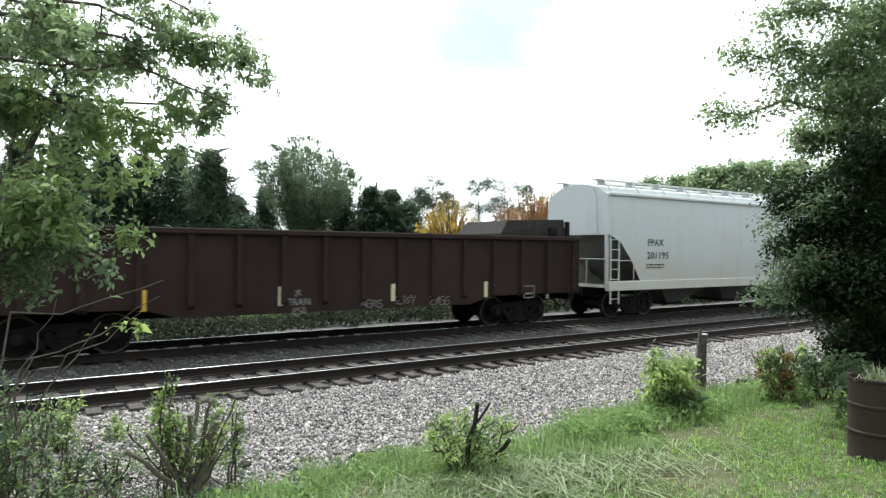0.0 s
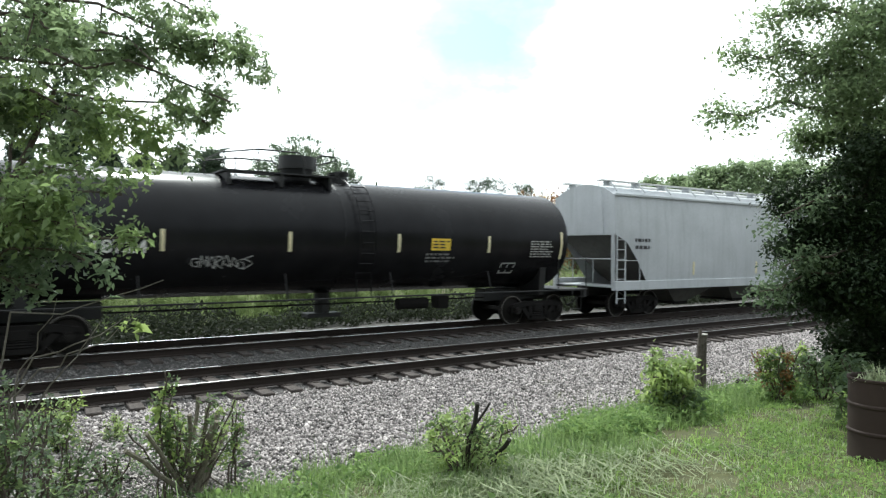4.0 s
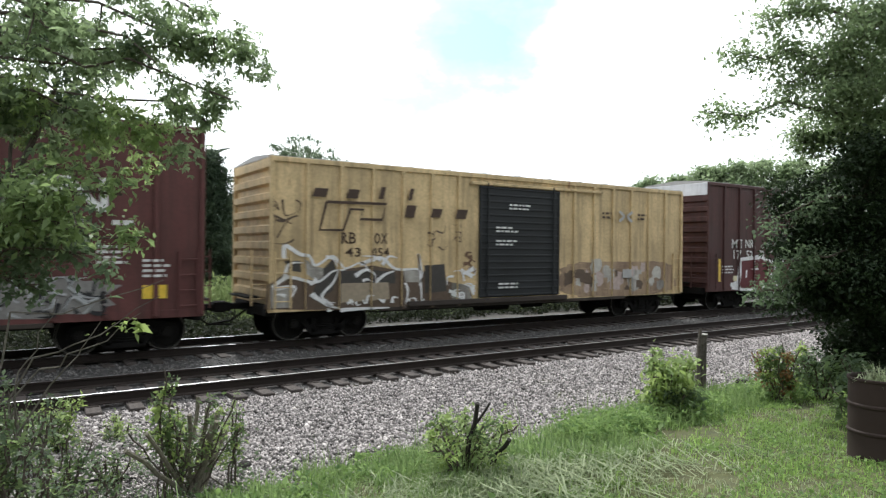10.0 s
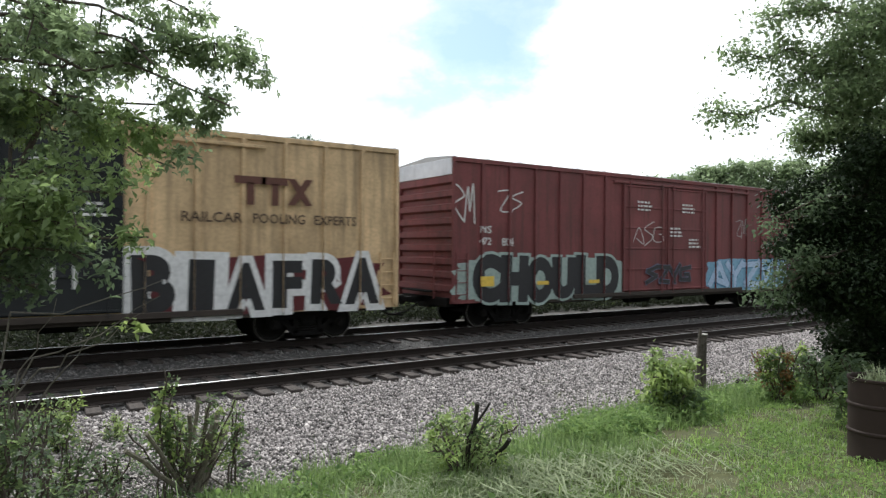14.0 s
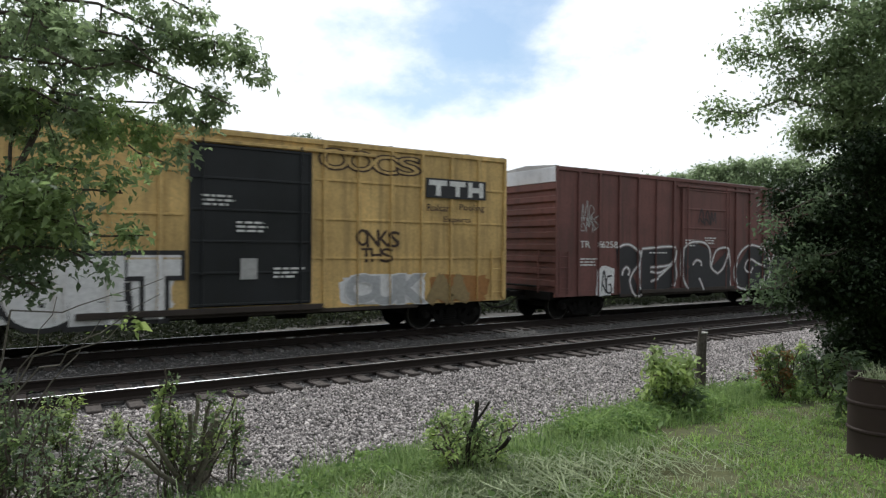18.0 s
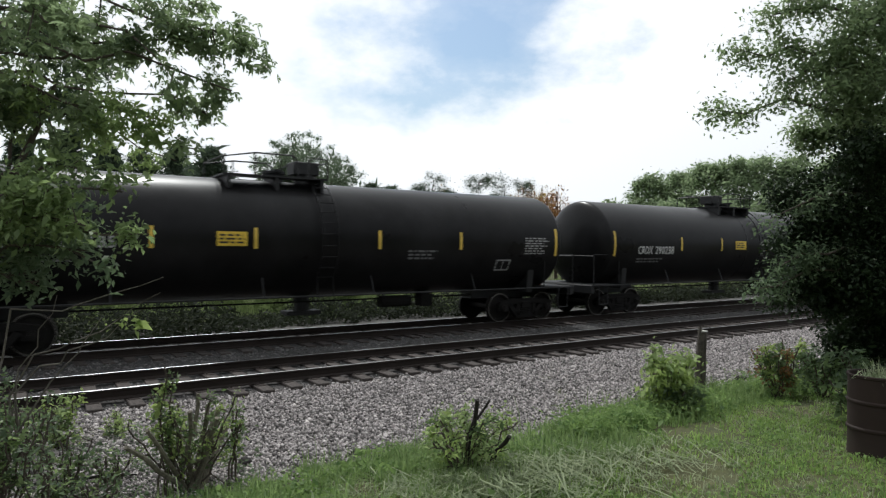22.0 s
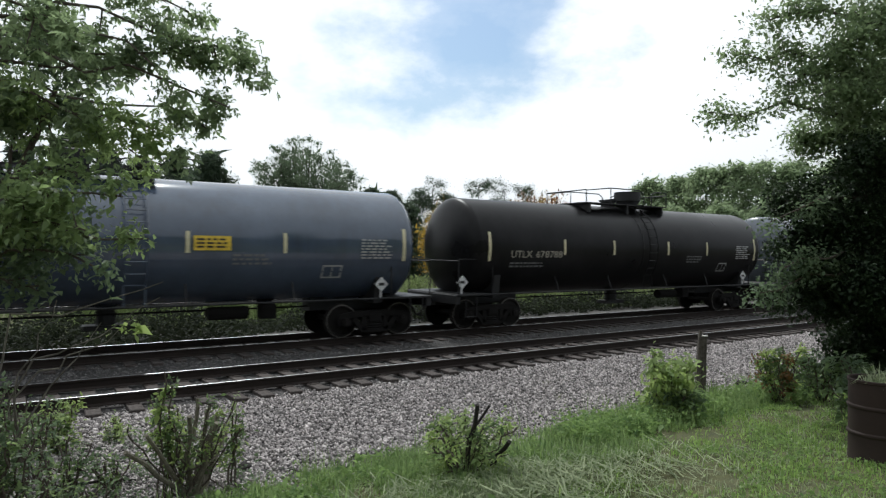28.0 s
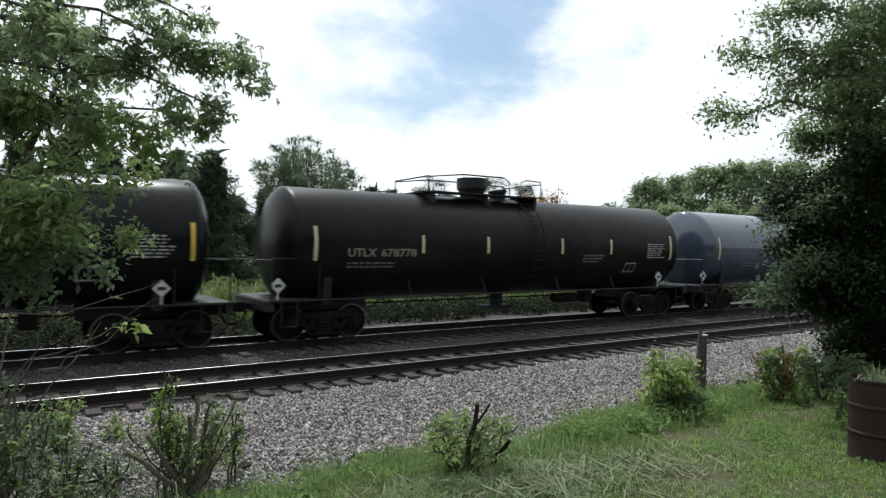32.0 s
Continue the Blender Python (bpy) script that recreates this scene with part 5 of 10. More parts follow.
    # tan boxcar with a crossed emblem and black double doors
    c, p, h = boxcar("boxcar", "tan boxcar with black double doors, a crossed emblem and graffiti", 252.54, 271.47, 5.18, ("tan", (0.62, 0.445, 0.255)), [(-2.45, 0.1), (0.14, 2.67)], 2.4, post_gap=1.02, door_cols=paint("black door", (0.016, 0.018, 0.02), 0.5))
    crossed(c, -6.0, 3.8, 0.82, 0.66)
    letter(c, "TB", -7.61, -7.0, 2.53, 2.83, brn, FRONT)
    letter(c, "OX", -6.72, -6.17, 2.53, 2.83, brn, FRONT)
    for s_, x, w_ in (("6", -7.95, 0.28), ("68", -7.25, 0.62), ("08", -6.15, 0.62), ("5", -5.05, 0.28)):
        letter(c, s_, x, x + w_, 2.08, 2.38, brn, FRONT - 0.02)
    graffiti(c, "WAYTRZ", -8.6, -2.8, 0.62, 2.30, streaked("pale turquoise", (0.24, 0.42, 0.47), (0.52, 0.66, 0.70)), spray("deep teal", (0.03, 0.10, 0.12)), FRONT - 0.003, p, fat=0.09, rim=0.05, seed=21, tilt=9, halo=spray("ash white", (0.50, 0.50, 0.47)), label="turquoise figures with dark edges")
    swooshes(c, -8.4, -3.0, 0.75, 2.1, spray("ash white", (0.50, 0.50, 0.47)), 221, 16, 0.07, FRONT - 0.012, p)
    swooshes(c, -8.5, -3.0, 0.65, 1.2, spray("dusty pink", (0.5, 0.40, 0.36)), 222, 8, 0.12, FRONT - 0.016, p)
    plate(c, -4.75, -4.5, 1.2, 1.75, YEL, FRONT - 0.02)
    plate(c, -3.35, -3.1, 1.25, 1.8, YEL, FRONT - 0.02)
    poly(c, blob(2.7, 9.1, 0.8, 2.2, 31, 40, 0.1), spray("crimson", (0.11, 0.014, 0.018)), FRONT, p)
    graffiti(c, "BIAFRA", 2.75, 8.9, 0.72, 2.3, DARKP, WSP, FRONT - 0.006, p, fat=0.06, rim=0.12, seed=23, tilt=3, label="black block letters with white edges")
    redbrn = spray("brown red", (0.12, 0.045, 0.03))
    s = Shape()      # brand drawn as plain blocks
    for a, b, e, g in ((5.0, 5.75, 3.92, 4.1), (5.3, 5.47, 3.42, 3.95), (5.65, 6.3, 3.92, 4.1), (5.9, 6.07, 3.42, 3.95)):
        s.box(a, b, ONP - 0.01, ONP - 0.003, e, g)
    s.prism([(6.3, 4.1), (6.5, 4.1), (6.95, 3.45), (6.75, 3.45)], ONP - 0.01, ONP - 0.003, "y")
    s.prism([(6.75, 4.1), (6.95, 4.1), (6.5, 3.45), (6.3, 3.45)], ONP - 0.012, ONP - 0.005, "y")
    part("emblem", s, redbrn, c, "red-brown block emblem")
    letter(c, "RAILCAR", 3.82, 5.2, 2.98, 3.22, brn, ONP - 0.004)
    letter(c, "POOLING", 5.45, 6.75, 2.98, 3.22, brn, ONP - 0.004)
    letter(c, "EXPERTS", 7.0, 8.16, 2.98, 3.22, brn, ONP - 0.004)
    for i, (x, z) in enumerate(((-2.0, 4.1), (0.8, 4.1), (-1.2, 2.6), (1.6, 3.0))):
        bars(c, x, x + 0.75, z, z + 0.36, 3, WHITE, FRONT - 0.1, 110 + i)
    for w_, x_, z_ in (("next", -7.35, 3.92), ("load", -7.33, 3.66), ("any", -4.95, 3.86), ("road", -4.97, 3.60)):
        letter(c, w_, x_, x_ + 0.5, z_, z_ + 0.19, BLACKP, FRONT - 0.004)
    for x in (-1.3, -0.5, 1.3, 1.7):
        plate(c, x, x + 0.08, 1.5, 2.0, WHITE, FRONT - 0.1)

    # maroon double-door boxcar
    c, p, h = boxcar("boxcar", "maroon double-door boxcar with black letters, tags and a blue panel", 273.23, 292.25, 5.15, ("deep maroon", (0.175, 0.052, 0.053)), [(-2.3, 0.05), (0.09, 2.44)], 2.4, post_gap=1.03)
    letter(c, "NS", -8.48, -8.05, 2.89, 3.11, y=FRONT)
    letter(c, "472", -8.51, -8.05, 2.54, 2.76, y=FRONT)
    letter(c, "804", -7.65, -7.19, 2.51, 2.76, y=FRONT)
    mint = spray("mint", (0.36, 0.45, 0.42))
    poly(c, blob(-9.45, -2.0, 0.82, 2.15, 41, 44, 0.06), mint, FRONT, p)
    graffiti(c, "CHOULD", -8.7, -2.5, 0.72, 2.25, DARKP, mint, FRONT - 0.006, p, fat=0.08, rim=0.05, seed=25, tilt=5, label="fat black letters on a mint ground")
    wildstyle(c, 4, -1.1, 1.4, 1.2, 1.9, DARKP, spray("slate blue", (0.12, 0.13, 0.2)), 27, FRONT - 0.095, (), 0.13, 0.03)
    bl = spray("sky blue", (0.22, 0.42, 0.58))
    poly(c, blob(2.5, 8.6, 0.85, 2.1, 43, 40, 0.06), bl, FRONT, p, label="sky-blue sprayed panel")
    wildstyle(c, 5, 2.8, 8.3, 0.95, 2.0, spray("ice blue", (0.36, 0.46, 0.60)), spray("mid blue", (0.06, 0.2, 0.34)), 29, FRONT - 0.006, p, 0.26, 0.03)
    scribble(c, -9.46, -8.65, 3.2, 4.26, WHITE, 7, 0.045)
    scribble(c, -7.8, -6.8, 3.55, 4.25, WHITE, 9, 0.04)
    scribble(c, -1.8, -0.2, 2.6, 3.4, WHITE, 10, 0.025, y=FRONT - 0.1)
    scribble(c, 4.5, 5.2, 3.0, 3.8, DIMW, 12, 0.025)
    for i, (x, z) in enumerate(((-1.6, 3.8), (0.9, 3.8), (1.3, 2.5), (0.2, 2.9))):
        bars(c, x, x + 0.8, z, z + 0.4, 3, WHITE, FRONT - 0.1, 130 + i)
    for x in (-8.5, -6.3, -4.0):
        plate(c, x, x + 0.5, 1.3, 1.42 if x > -8 else 1.6, YEL, ONP - 0.02)

    # deep yellow boxcar, black door
    c, p, h = boxcar("boxcar", "golden-yellow boxcar with a black door, crossed emblem and white graffiti", 333.8, 349.55, 5.18, ("gold", (0.62, 0.43, 0.17)), [(-1.37, 1.6)], 1.7, post_gap=0.97, door_cols=paint("black door", (0.016, 0.018, 0.02), 0.5))
    crossed(c, -5.57, 3.83, 0.58, 0.50)
    for w_, x_, z_ in (("next", -6.91, 3.80), ("load", -6.90, 3.60), ("any", -4.68, 3.78), ("road", -4.69, 3.57)):
        letter(c, w_, x_, x_ + 0.44, z_, z_ + 0.17, BLACKP, ONP - 0.004)
    scribble(c, -7.68, -7.35, 2.85, 3.94, DIMW, 301, 0.03, y=FRONT - 0.004)
    for z in (2.1, 3.1, 4.1):
        for a, b in ((-7.8, -1.5), (1.7, 7.8)):
            part("side_rail", Shape().box(a, b, -1.55, -1.5, z - 0.03, z + 0.03, 0.008), paint("boxcar paint gold", (0, 0, 0)), c)
    letter(c, "FB", -6.26, -5.83, 2.6, 2.88, BLACKP, FRONT)
    letter(c, "OX", -5.51, -5.03, 2.6, 2.88, BLACKP, FRONT)
    for w_, x_ in (("5", -6.69), ("02", -6.25), ("38", -5.5)):
        letter(c, w_, x_, x_ + (0.2 if len(w_) == 1 else 0.42), 2.15, 2.42, BLACKP, FRONT)
    poly(c, blob(-7.3, -1.6, 0.8, 2.1, 305, 40, 0.06), WSP, FRONT, p)
    graffiti(c, "MUGET", -7.1, -1.5, 0.66, 2.3, WSP, DARKP, FRONT - 0.012, p, fat=0.10, rim=0.065, seed=31, tilt=4, label="fat white letters with black edges")
    part("emblem", Shape().box(4.95, 7.05, ONP - 0.008, ONP - 0.002, 3.8, 4.35), DARKP, c, "black panel with white block marks")
    s = Shape()
    for a, b, e, g in ((5.05, 5.65, 4.15, 4.3), (5.28, 5.44, 3.86, 4.18), (5.75, 6.3, 4.15, 4.3), (5.95, 6.1, 3.86, 4.18), (6.4, 6.95, 4.0, 4.15), (6.4, 6.55, 3.86, 4.3), (6.8, 6.95, 3.86, 4.3)):
        s.box(a, b, ONP - 0.014, ONP - 0.009, e, g)
    part("emblem", s, WHITE, c)
    letter(c, "Railcar", 5.0, 5.75, 3.42, 3.62, brn, ONP - 0.004)
    letter(c, "Pooling", 6.1, 7.0, 3.42, 3.66, brn, ONP - 0.004)
    letter(c, "Experts", 5.55, 6.5, 3.08, 3.28, brn, ONP - 0.004)
    poly(c, blob(2.4, 5.0, 0.85, 1.66, 306, 30, 0.05), WSP, FRONT, p)
    graffiti(c, "CUK", 2.55, 4.9, 0.85, 1.7, spray("silver", (0.45, 0.46, 0.47)), WSP, FRONT - 0.02, p, fat=0.06, rim=0.03, seed=307)
    wildstyle(c, 2, 5.2, 6.4, 0.85, 1.5, spray("khaki", (0.3, 0.22, 0.1)), spray("khaki", (0.3, 0.22, 0.1)), 33, FRONT - 0.012, p, 0.26, 0.03)
    graffiti(c, "ONKS", 2.86, 4.14, 2.4, 2.85, brn, brn, FRONT, p, fat=0.0, rim=0.012, seed=34)
    graffiti(c, "THS", 3.0, 3.9, 1.98, 2.35, brn, brn, FRONT, p, fat=0.0, rim=0.012, seed=35)
    graffiti(c, "OOCS", 1.85, 4.8, 4.35, 4.9, paint("boxcar paint gold", (0, 0, 0)), brn, FRONT, p, fat=0.0, rim=0.05, seed=36)
    poly(c, blob(5.2, 7.3, 0.85, 1.6, 51, 20, 0.15), spray("rust orange", (0.36, 0.17, 0.05)), FRONT, p)
    for i, (x, z) in enumerate(((-1.1, 3.3), (-0.3, 2.7), (0.6, 1.6), (-6.6, 3.6), (-4.7, 3.6))):
        bars(c, x, x + 0.8, z, z + 0.3, 3, WHITE if abs(x) < 2 else brn, FRONT - 0.1 if abs(x) < 2 else FRONT, 150 + i)
    plate(c, -0.2, 0.2, 1.6, 2.1, DIMW, FRONT - 0.1)

    # brown boxcar with large black-and-white letters
    c, p, h = boxcar("boxcar", "brown boxcar with tall black letters edged in white", 351.6, 367.5, 5.14, ("cocoa", (0.155, 0.068, 0.060)), [(-1.55, 1.5)], 1.7, post_gap=1.0)
    letter(c, "TR", -6.83, -6.35, 2.43, 2.66, y=FRONT)
    letter(c, "86258", -6.0, -5.0, 2.43, 2.66, y=FRONT)
    doored = p + [(-1.53, 1.48, 0.098)]
    for i, q in enumerate(([(-5.08, 2.42), (-4.4, 2.52), (-3.85, 2.17), (-3.98, 1.6), (-4.2, 1.46), (-3.74, 0.73), (-4.88, 0.73)], [(-3.75, 2.38), (-2.01, 2.48), (-1.86, 1.88), (-1.81, 1.03), (-3.74, 0.73)],
                           [(-1.52, 2.42), (-0.87, 2.69), (0.07, 2.4), (0.2, 1.7), (1.34, 2.41), (1.65, 0.91), (-1.24, 0.88)], [(3.8, 2.47), (2.97, 2.57), (1.92, 1.53), (2.16, 0.86), (3.72, 0.73), (4.12, 1.61)],
                           [(3.8, 2.47), (4.53, 1.83), (5.33, 2.59), (6.64, 2.41), (5.69, 0.69), (3.87, 0.72)])):
        poly(c, q, DARKP, FRONT - 0.001 * (i % 2), doored, label="tall black letters edged in white")
    strokes = ([(-5.08, 2.45), (-4.56, 2.56), (-4.16, 2.46), (-3.88, 2.2), (-3.95, 1.83), (-4.2, 1.58), (-4.36, 1.25), (-4.15, 0.8), (-3.87, 0.73)], [(-4.78, 1.47), (-4.71, 1.65), (-4.55, 1.76), (-4.39, 1.64), (-4.46, 1.47)],
               [(-3.75, 2.35), (-3.86, 1.9), (-3.91, 1.45), (-3.74, 0.72)], [(-3.75, 2.41), (-2.1, 2.5), (-1.9, 2.28), (-2.04, 1.92), (-2.37, 1.79), (-3.28, 1.74)], [(-3.28, 1.59), (-2.72, 1.55), (-2.04, 1.85), (-2.89, 1.35), (-3.24, 1.23)],
               [(-2.03, 1.03), (-1.78, 1.41), (-1.86, 1.88), (-1.79, 2.36)], [(-1.49, 2.44), (-1.06, 2.67), (-0.27, 2.67), (0.11, 2.37), (0.2, 1.73), (0.58, 1.49)], [(-0.94, 1.81), (-0.74, 1.99), (-0.46, 1.94), (-0.42, 1.77)])
    more = ([(-1.49, 2.44), (-1.55, 1.72), (-1.47, 1.24), (-1.2, 0.91)], [(-0.55, 1.3), (-0.41, 1.13), (-0.24, 0.84)], [(0.2, 1.73), (0.53, 2.37), (1.34, 2.43), (1.02, 1.72), (0.59, 1.45)], [(1.34, 2.43), (1.51, 1.68), (1.65, 0.91)],
            [(3.85, 2.5), (2.97, 2.6), (2.26, 2.24), (1.87, 1.54), (2.11, 0.93), (2.75, 0.76)], [(3.23, 1.69), (3.01, 1.48), (2.67, 1.59), (2.72, 1.88), (3.05, 2.02), (3.55, 1.84), (4.07, 1.61), (3.74, 0.76)],
            [(3.72, 2.5), (4.32, 2.28), (4.53, 1.83), (4.9, 2.4), (5.33, 2.63), (5.64, 2.29), (6.06, 2.6), (6.7, 2.41), (6.42, 1.85), (6.02, 1.43), (5.64, 0.66)], [(4.53, 1.83), (4.44, 1.3), (3.92, 0.72)])
    mist = spray("grey mist", (0.24, 0.20, 0.195))
    for i, q in enumerate(strokes + more):
        line(c, curve_pts(q, 6), 0.13, mist, FRONT - 0.004 - 0.0003 * i, doored)
        line(c, curve_pts(q, 6), 0.055, WSP, FRONT - 0.010 - 0.0003 * i, doored)
    scribble(c, -5.8, -5.3, 0.85, 1.6, DARKP, 141, 0.06, y=FRONT - 0.004)
    scribble(c, -0.6, 0.5, 3.35, 3.95, DARKP, 142, 0.05, y=FRONT - 0.1)
    scribble(c, -6.9, -5.9, 2.95, 3.5, DIMW, 143, 0.035)
    bars(c, -3.35, -2.2, 2.22, 2.32, 1, WHITE, FRONT - 0.02, 144)
    poly(c, blob(-6.05, -5.16, 0.78, 1.8, 61, 20, 0.15), WSP, FRONT, p)
    scribble(c, -6.8, -6.1, 3.0, 4.0, DIMW, 14, 0.03)
    plate(c, 5.9, 6.5, 1.32, 1.52, YEL, ONP - 0.02)
    for i, (x, z) in enumerate(((-1.4, 2.5), (-0.2, 2.6), (-6.8, 1.8), (6.4, 1.2))):
        bars(c, x, x + 0.8, z, z + 0.3, 3, WHITE, FRONT - 0.1 if abs(x) < 1.5 else FRONT, 170 + i)


def crossed(c, x, z, rx, rz):
    """The crossed blue and red emblem of the pool boxcars."""
    blu, red = spray("emblem blue", (0.05, 0.08, 0.33)), spray("emblem red", (0.55, 0.07, 0.06))
    w = 0.085
    for k, (ax, az, bx2, bz) in enumerate(((-1, 1, 1, -1), (-1, -1, 1, 1))):
        s = Shape()
        a, b = Vector((x + ax * rx, z + az * rz)), Vector((x + bx2 * rx, z + bz * rz))
        d = (b - a).normalized()
        n = Vector((-d.y, d.x)) * w
        s.prism([(a.x + n.x, a.y + n.y), (a.x - n.x, a.y - n.y), (b.x - n.x, b.y - n.y), (b.x + n.x, b.y + n.y)], ONP - 0.008 - 0.006 * k, ONP - 0.003 - 0.006 * k, "y")
        part("emblem", s, blu, c, "crossed blue and red bands")
    for sx in (-1, 1):
        part("emblem", Shape().prism([(x + sx * 0.20, z), (x + sx * rx, z + rz * 0.72), (x + sx * rx, z + rz * 0.30), (x + sx * 0.46 * rx + sx * 0.15, z), (x + sx * rx, z - rz * 0.30), (x + sx * rx, z - rz * 0.72)],
                                     ONP - 0.022, ONP - 0.016, "y"), red, c)


boxcars()


# ---------------------------------------------------------------- covered hoppers
def hopper_y(z):
    """Half width of the curved side at a height."""
    return float(np.interp(z, (1.2, 1.5, 2.2, 3.0, 3.7, 4.36), (1.50, 1.535, 1.56, 1.555, 1.53, 1.46)))


# grimy paint, also darkened for the shade beneath the hopper bodies
CHUTE = paint("shade-dark grimy chute paint", (0.11, 0.108, 0.10), 0.7, 0, 0.6, 0.1)


def hopper(name, label, u0, u1, mat, roofm, truck_in=1.8, eave=4.36, peak=4.78, chutes=4, gap=0.6, walkm=None):
    car, u, h = car_thing(name, label, u0, u1, "covered hopper")
    walkm = walkm or roofm
    xs = sorted({-h, h, -h + 1.75, h - 1.75, -h + 0.55, h - 0.55, -h + 1.15, h - 1.15, *np.linspace(-h + 2.2, h - 2.2, 12)})

    def low(x):
        d = h - abs(x)
        return 1.2 if d >= 1.75 else float(np.interp(d, (0, 0.35, 1.75), (2.95, 2.95, 1.35)))
    rings = []
    for x in xs:
        zs = np.linspace(low(x), eave, 8)
        r = [(x, -hopper_y(z), z) for z in zs] + [(x, -1.0, peak - 0.16), (x, -0.35, peak), (x, 0.35, peak), (x, 1.0, peak - 0.16)] + [(x, hopper_y(z), z) for z in zs[::-1]]
        rings.append(r)
    part("body", Shape().loft(rings, caps=True, closed=False), mat, car, smooth=28)
    for k in (-1, 1):
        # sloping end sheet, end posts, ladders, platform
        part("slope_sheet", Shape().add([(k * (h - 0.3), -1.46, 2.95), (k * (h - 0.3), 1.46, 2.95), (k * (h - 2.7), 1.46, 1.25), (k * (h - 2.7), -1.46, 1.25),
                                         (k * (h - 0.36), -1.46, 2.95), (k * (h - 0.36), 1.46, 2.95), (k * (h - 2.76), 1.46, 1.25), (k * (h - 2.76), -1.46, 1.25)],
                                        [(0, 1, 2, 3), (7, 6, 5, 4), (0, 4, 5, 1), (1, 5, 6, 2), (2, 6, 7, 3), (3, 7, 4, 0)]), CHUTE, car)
        for y in (-1.4, 1.4):
            part("end_post", Shape().box(k * (h - 0.1), k * h, y - 0.06, y + 0.06, 1.15, 3.0, 0.01), mat, car)
        for y in (-1.5,):
            ladder(car, k * (h - 0.32), y - 0.02, 0.55, 2.95, 0.42, mat, 7)
        part("handrail", Shape().tube([(k * (h - 1.3), -1.52, 1.25), (k * (h - 1.3), -1.52, 2.05), (k * (h - 0.1), -1.52, 2.05)], 0.018), mat, car)
        part("handrail", Shape().tube([(k * h, -1.4, 2.1), (k * h, 1.4, 2.1)], 0.02), mat, car)
        for y in (-0.5, 0.5):
            part("rail_post", Shape().tube([(k * h, y, 1.2), (k * h, y, 2.1)], 0.02), mat, car)
        part("platform", Shape().box(k * (h - 1.2), k * h, -1.45, 1.45, 1.1, 1.14), mat, car)
        part("end_frame", Shape().tube([(k * (h + 0.02), -1.0, 3.0), (k * (h + 0.1), -1.0, 4.2), (k * (h - 0.1), -0.6, peak + 0.12)], 0.02), mat, car)
        sy = k * 1.44
        part("side_sill", Shape().box(-h, h, sy - 0.07 * k, sy + 0.125 * k, 1.0, 1.33, 0.015), mat, car)
        part("eave_rail", Shape().box(-h + 0.05, h - 0.05, k * 1.42, k * 1.53, eave - 0.04, eave + 0.05, 0.012), mat, car)
    # running boards with their brackets, hatches
    for k in (-1, 1):
        part("running_board", Shape().box(-h - 0.1, h + 0.1, k * 0.72, k * 1.02, peak + 0.1, peak + 0.135), walkm, car, "steel grating walkway along the roof")
        n = int(2 * h / 1.5)
        me = Shape().tube([(0, k * 1.0, peak + 0.1), (0, k * 1.32, peak - 0.27)], 0.025).box(-0.03, 0.03, k * 0.7, k * 1.0, peak - 0.06, peak + 0.1).mesh("bracket", mat)
        for i in range(n + 1):
            part("bracket", me, None, car, at=pose(-h + 0.3 + i * (2 * h - 0.6) / n, 0, 0))
    part("hatch", Shape().box(-h + 1.0, h - 1.0, -0.3, 0.3, peak - 0.01, peak + 0.12, 0.04), roofm, car)
    # bottom chutes
    n = chutes
    w = (2 * h - 5.4) / n
    for i in range(n):
        x = -h + 2.7 + (i + 0.5) * w
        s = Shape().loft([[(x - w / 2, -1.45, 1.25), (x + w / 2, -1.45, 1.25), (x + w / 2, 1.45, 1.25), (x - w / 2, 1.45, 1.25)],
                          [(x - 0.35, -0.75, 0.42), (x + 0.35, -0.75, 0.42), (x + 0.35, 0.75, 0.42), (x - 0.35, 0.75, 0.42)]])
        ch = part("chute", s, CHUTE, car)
        part("gate", Shape().box(x - 0.42, x + 0.42, -0.8, 0.8, 0.32, 0.43, 0.02), UNDER, ch)
    for k in (-1, 1):
        part("stub_sill", Shape().box(k * h, k * (h - 2.8), -0.3, 0.3, 0.75, 1.1, 0.02), UNDER, car)
    for x in (-h + truck_in, h - truck_in):
        truck(car, u, x)
    for k in (-1, 1):
        coupler(car, k * (h - 0.1), k, gap + 0.1)
    return car, h


def hopper_front(x, z):
    return -hopper_y(z) - 0.012 if z > 1.34 else -1.577


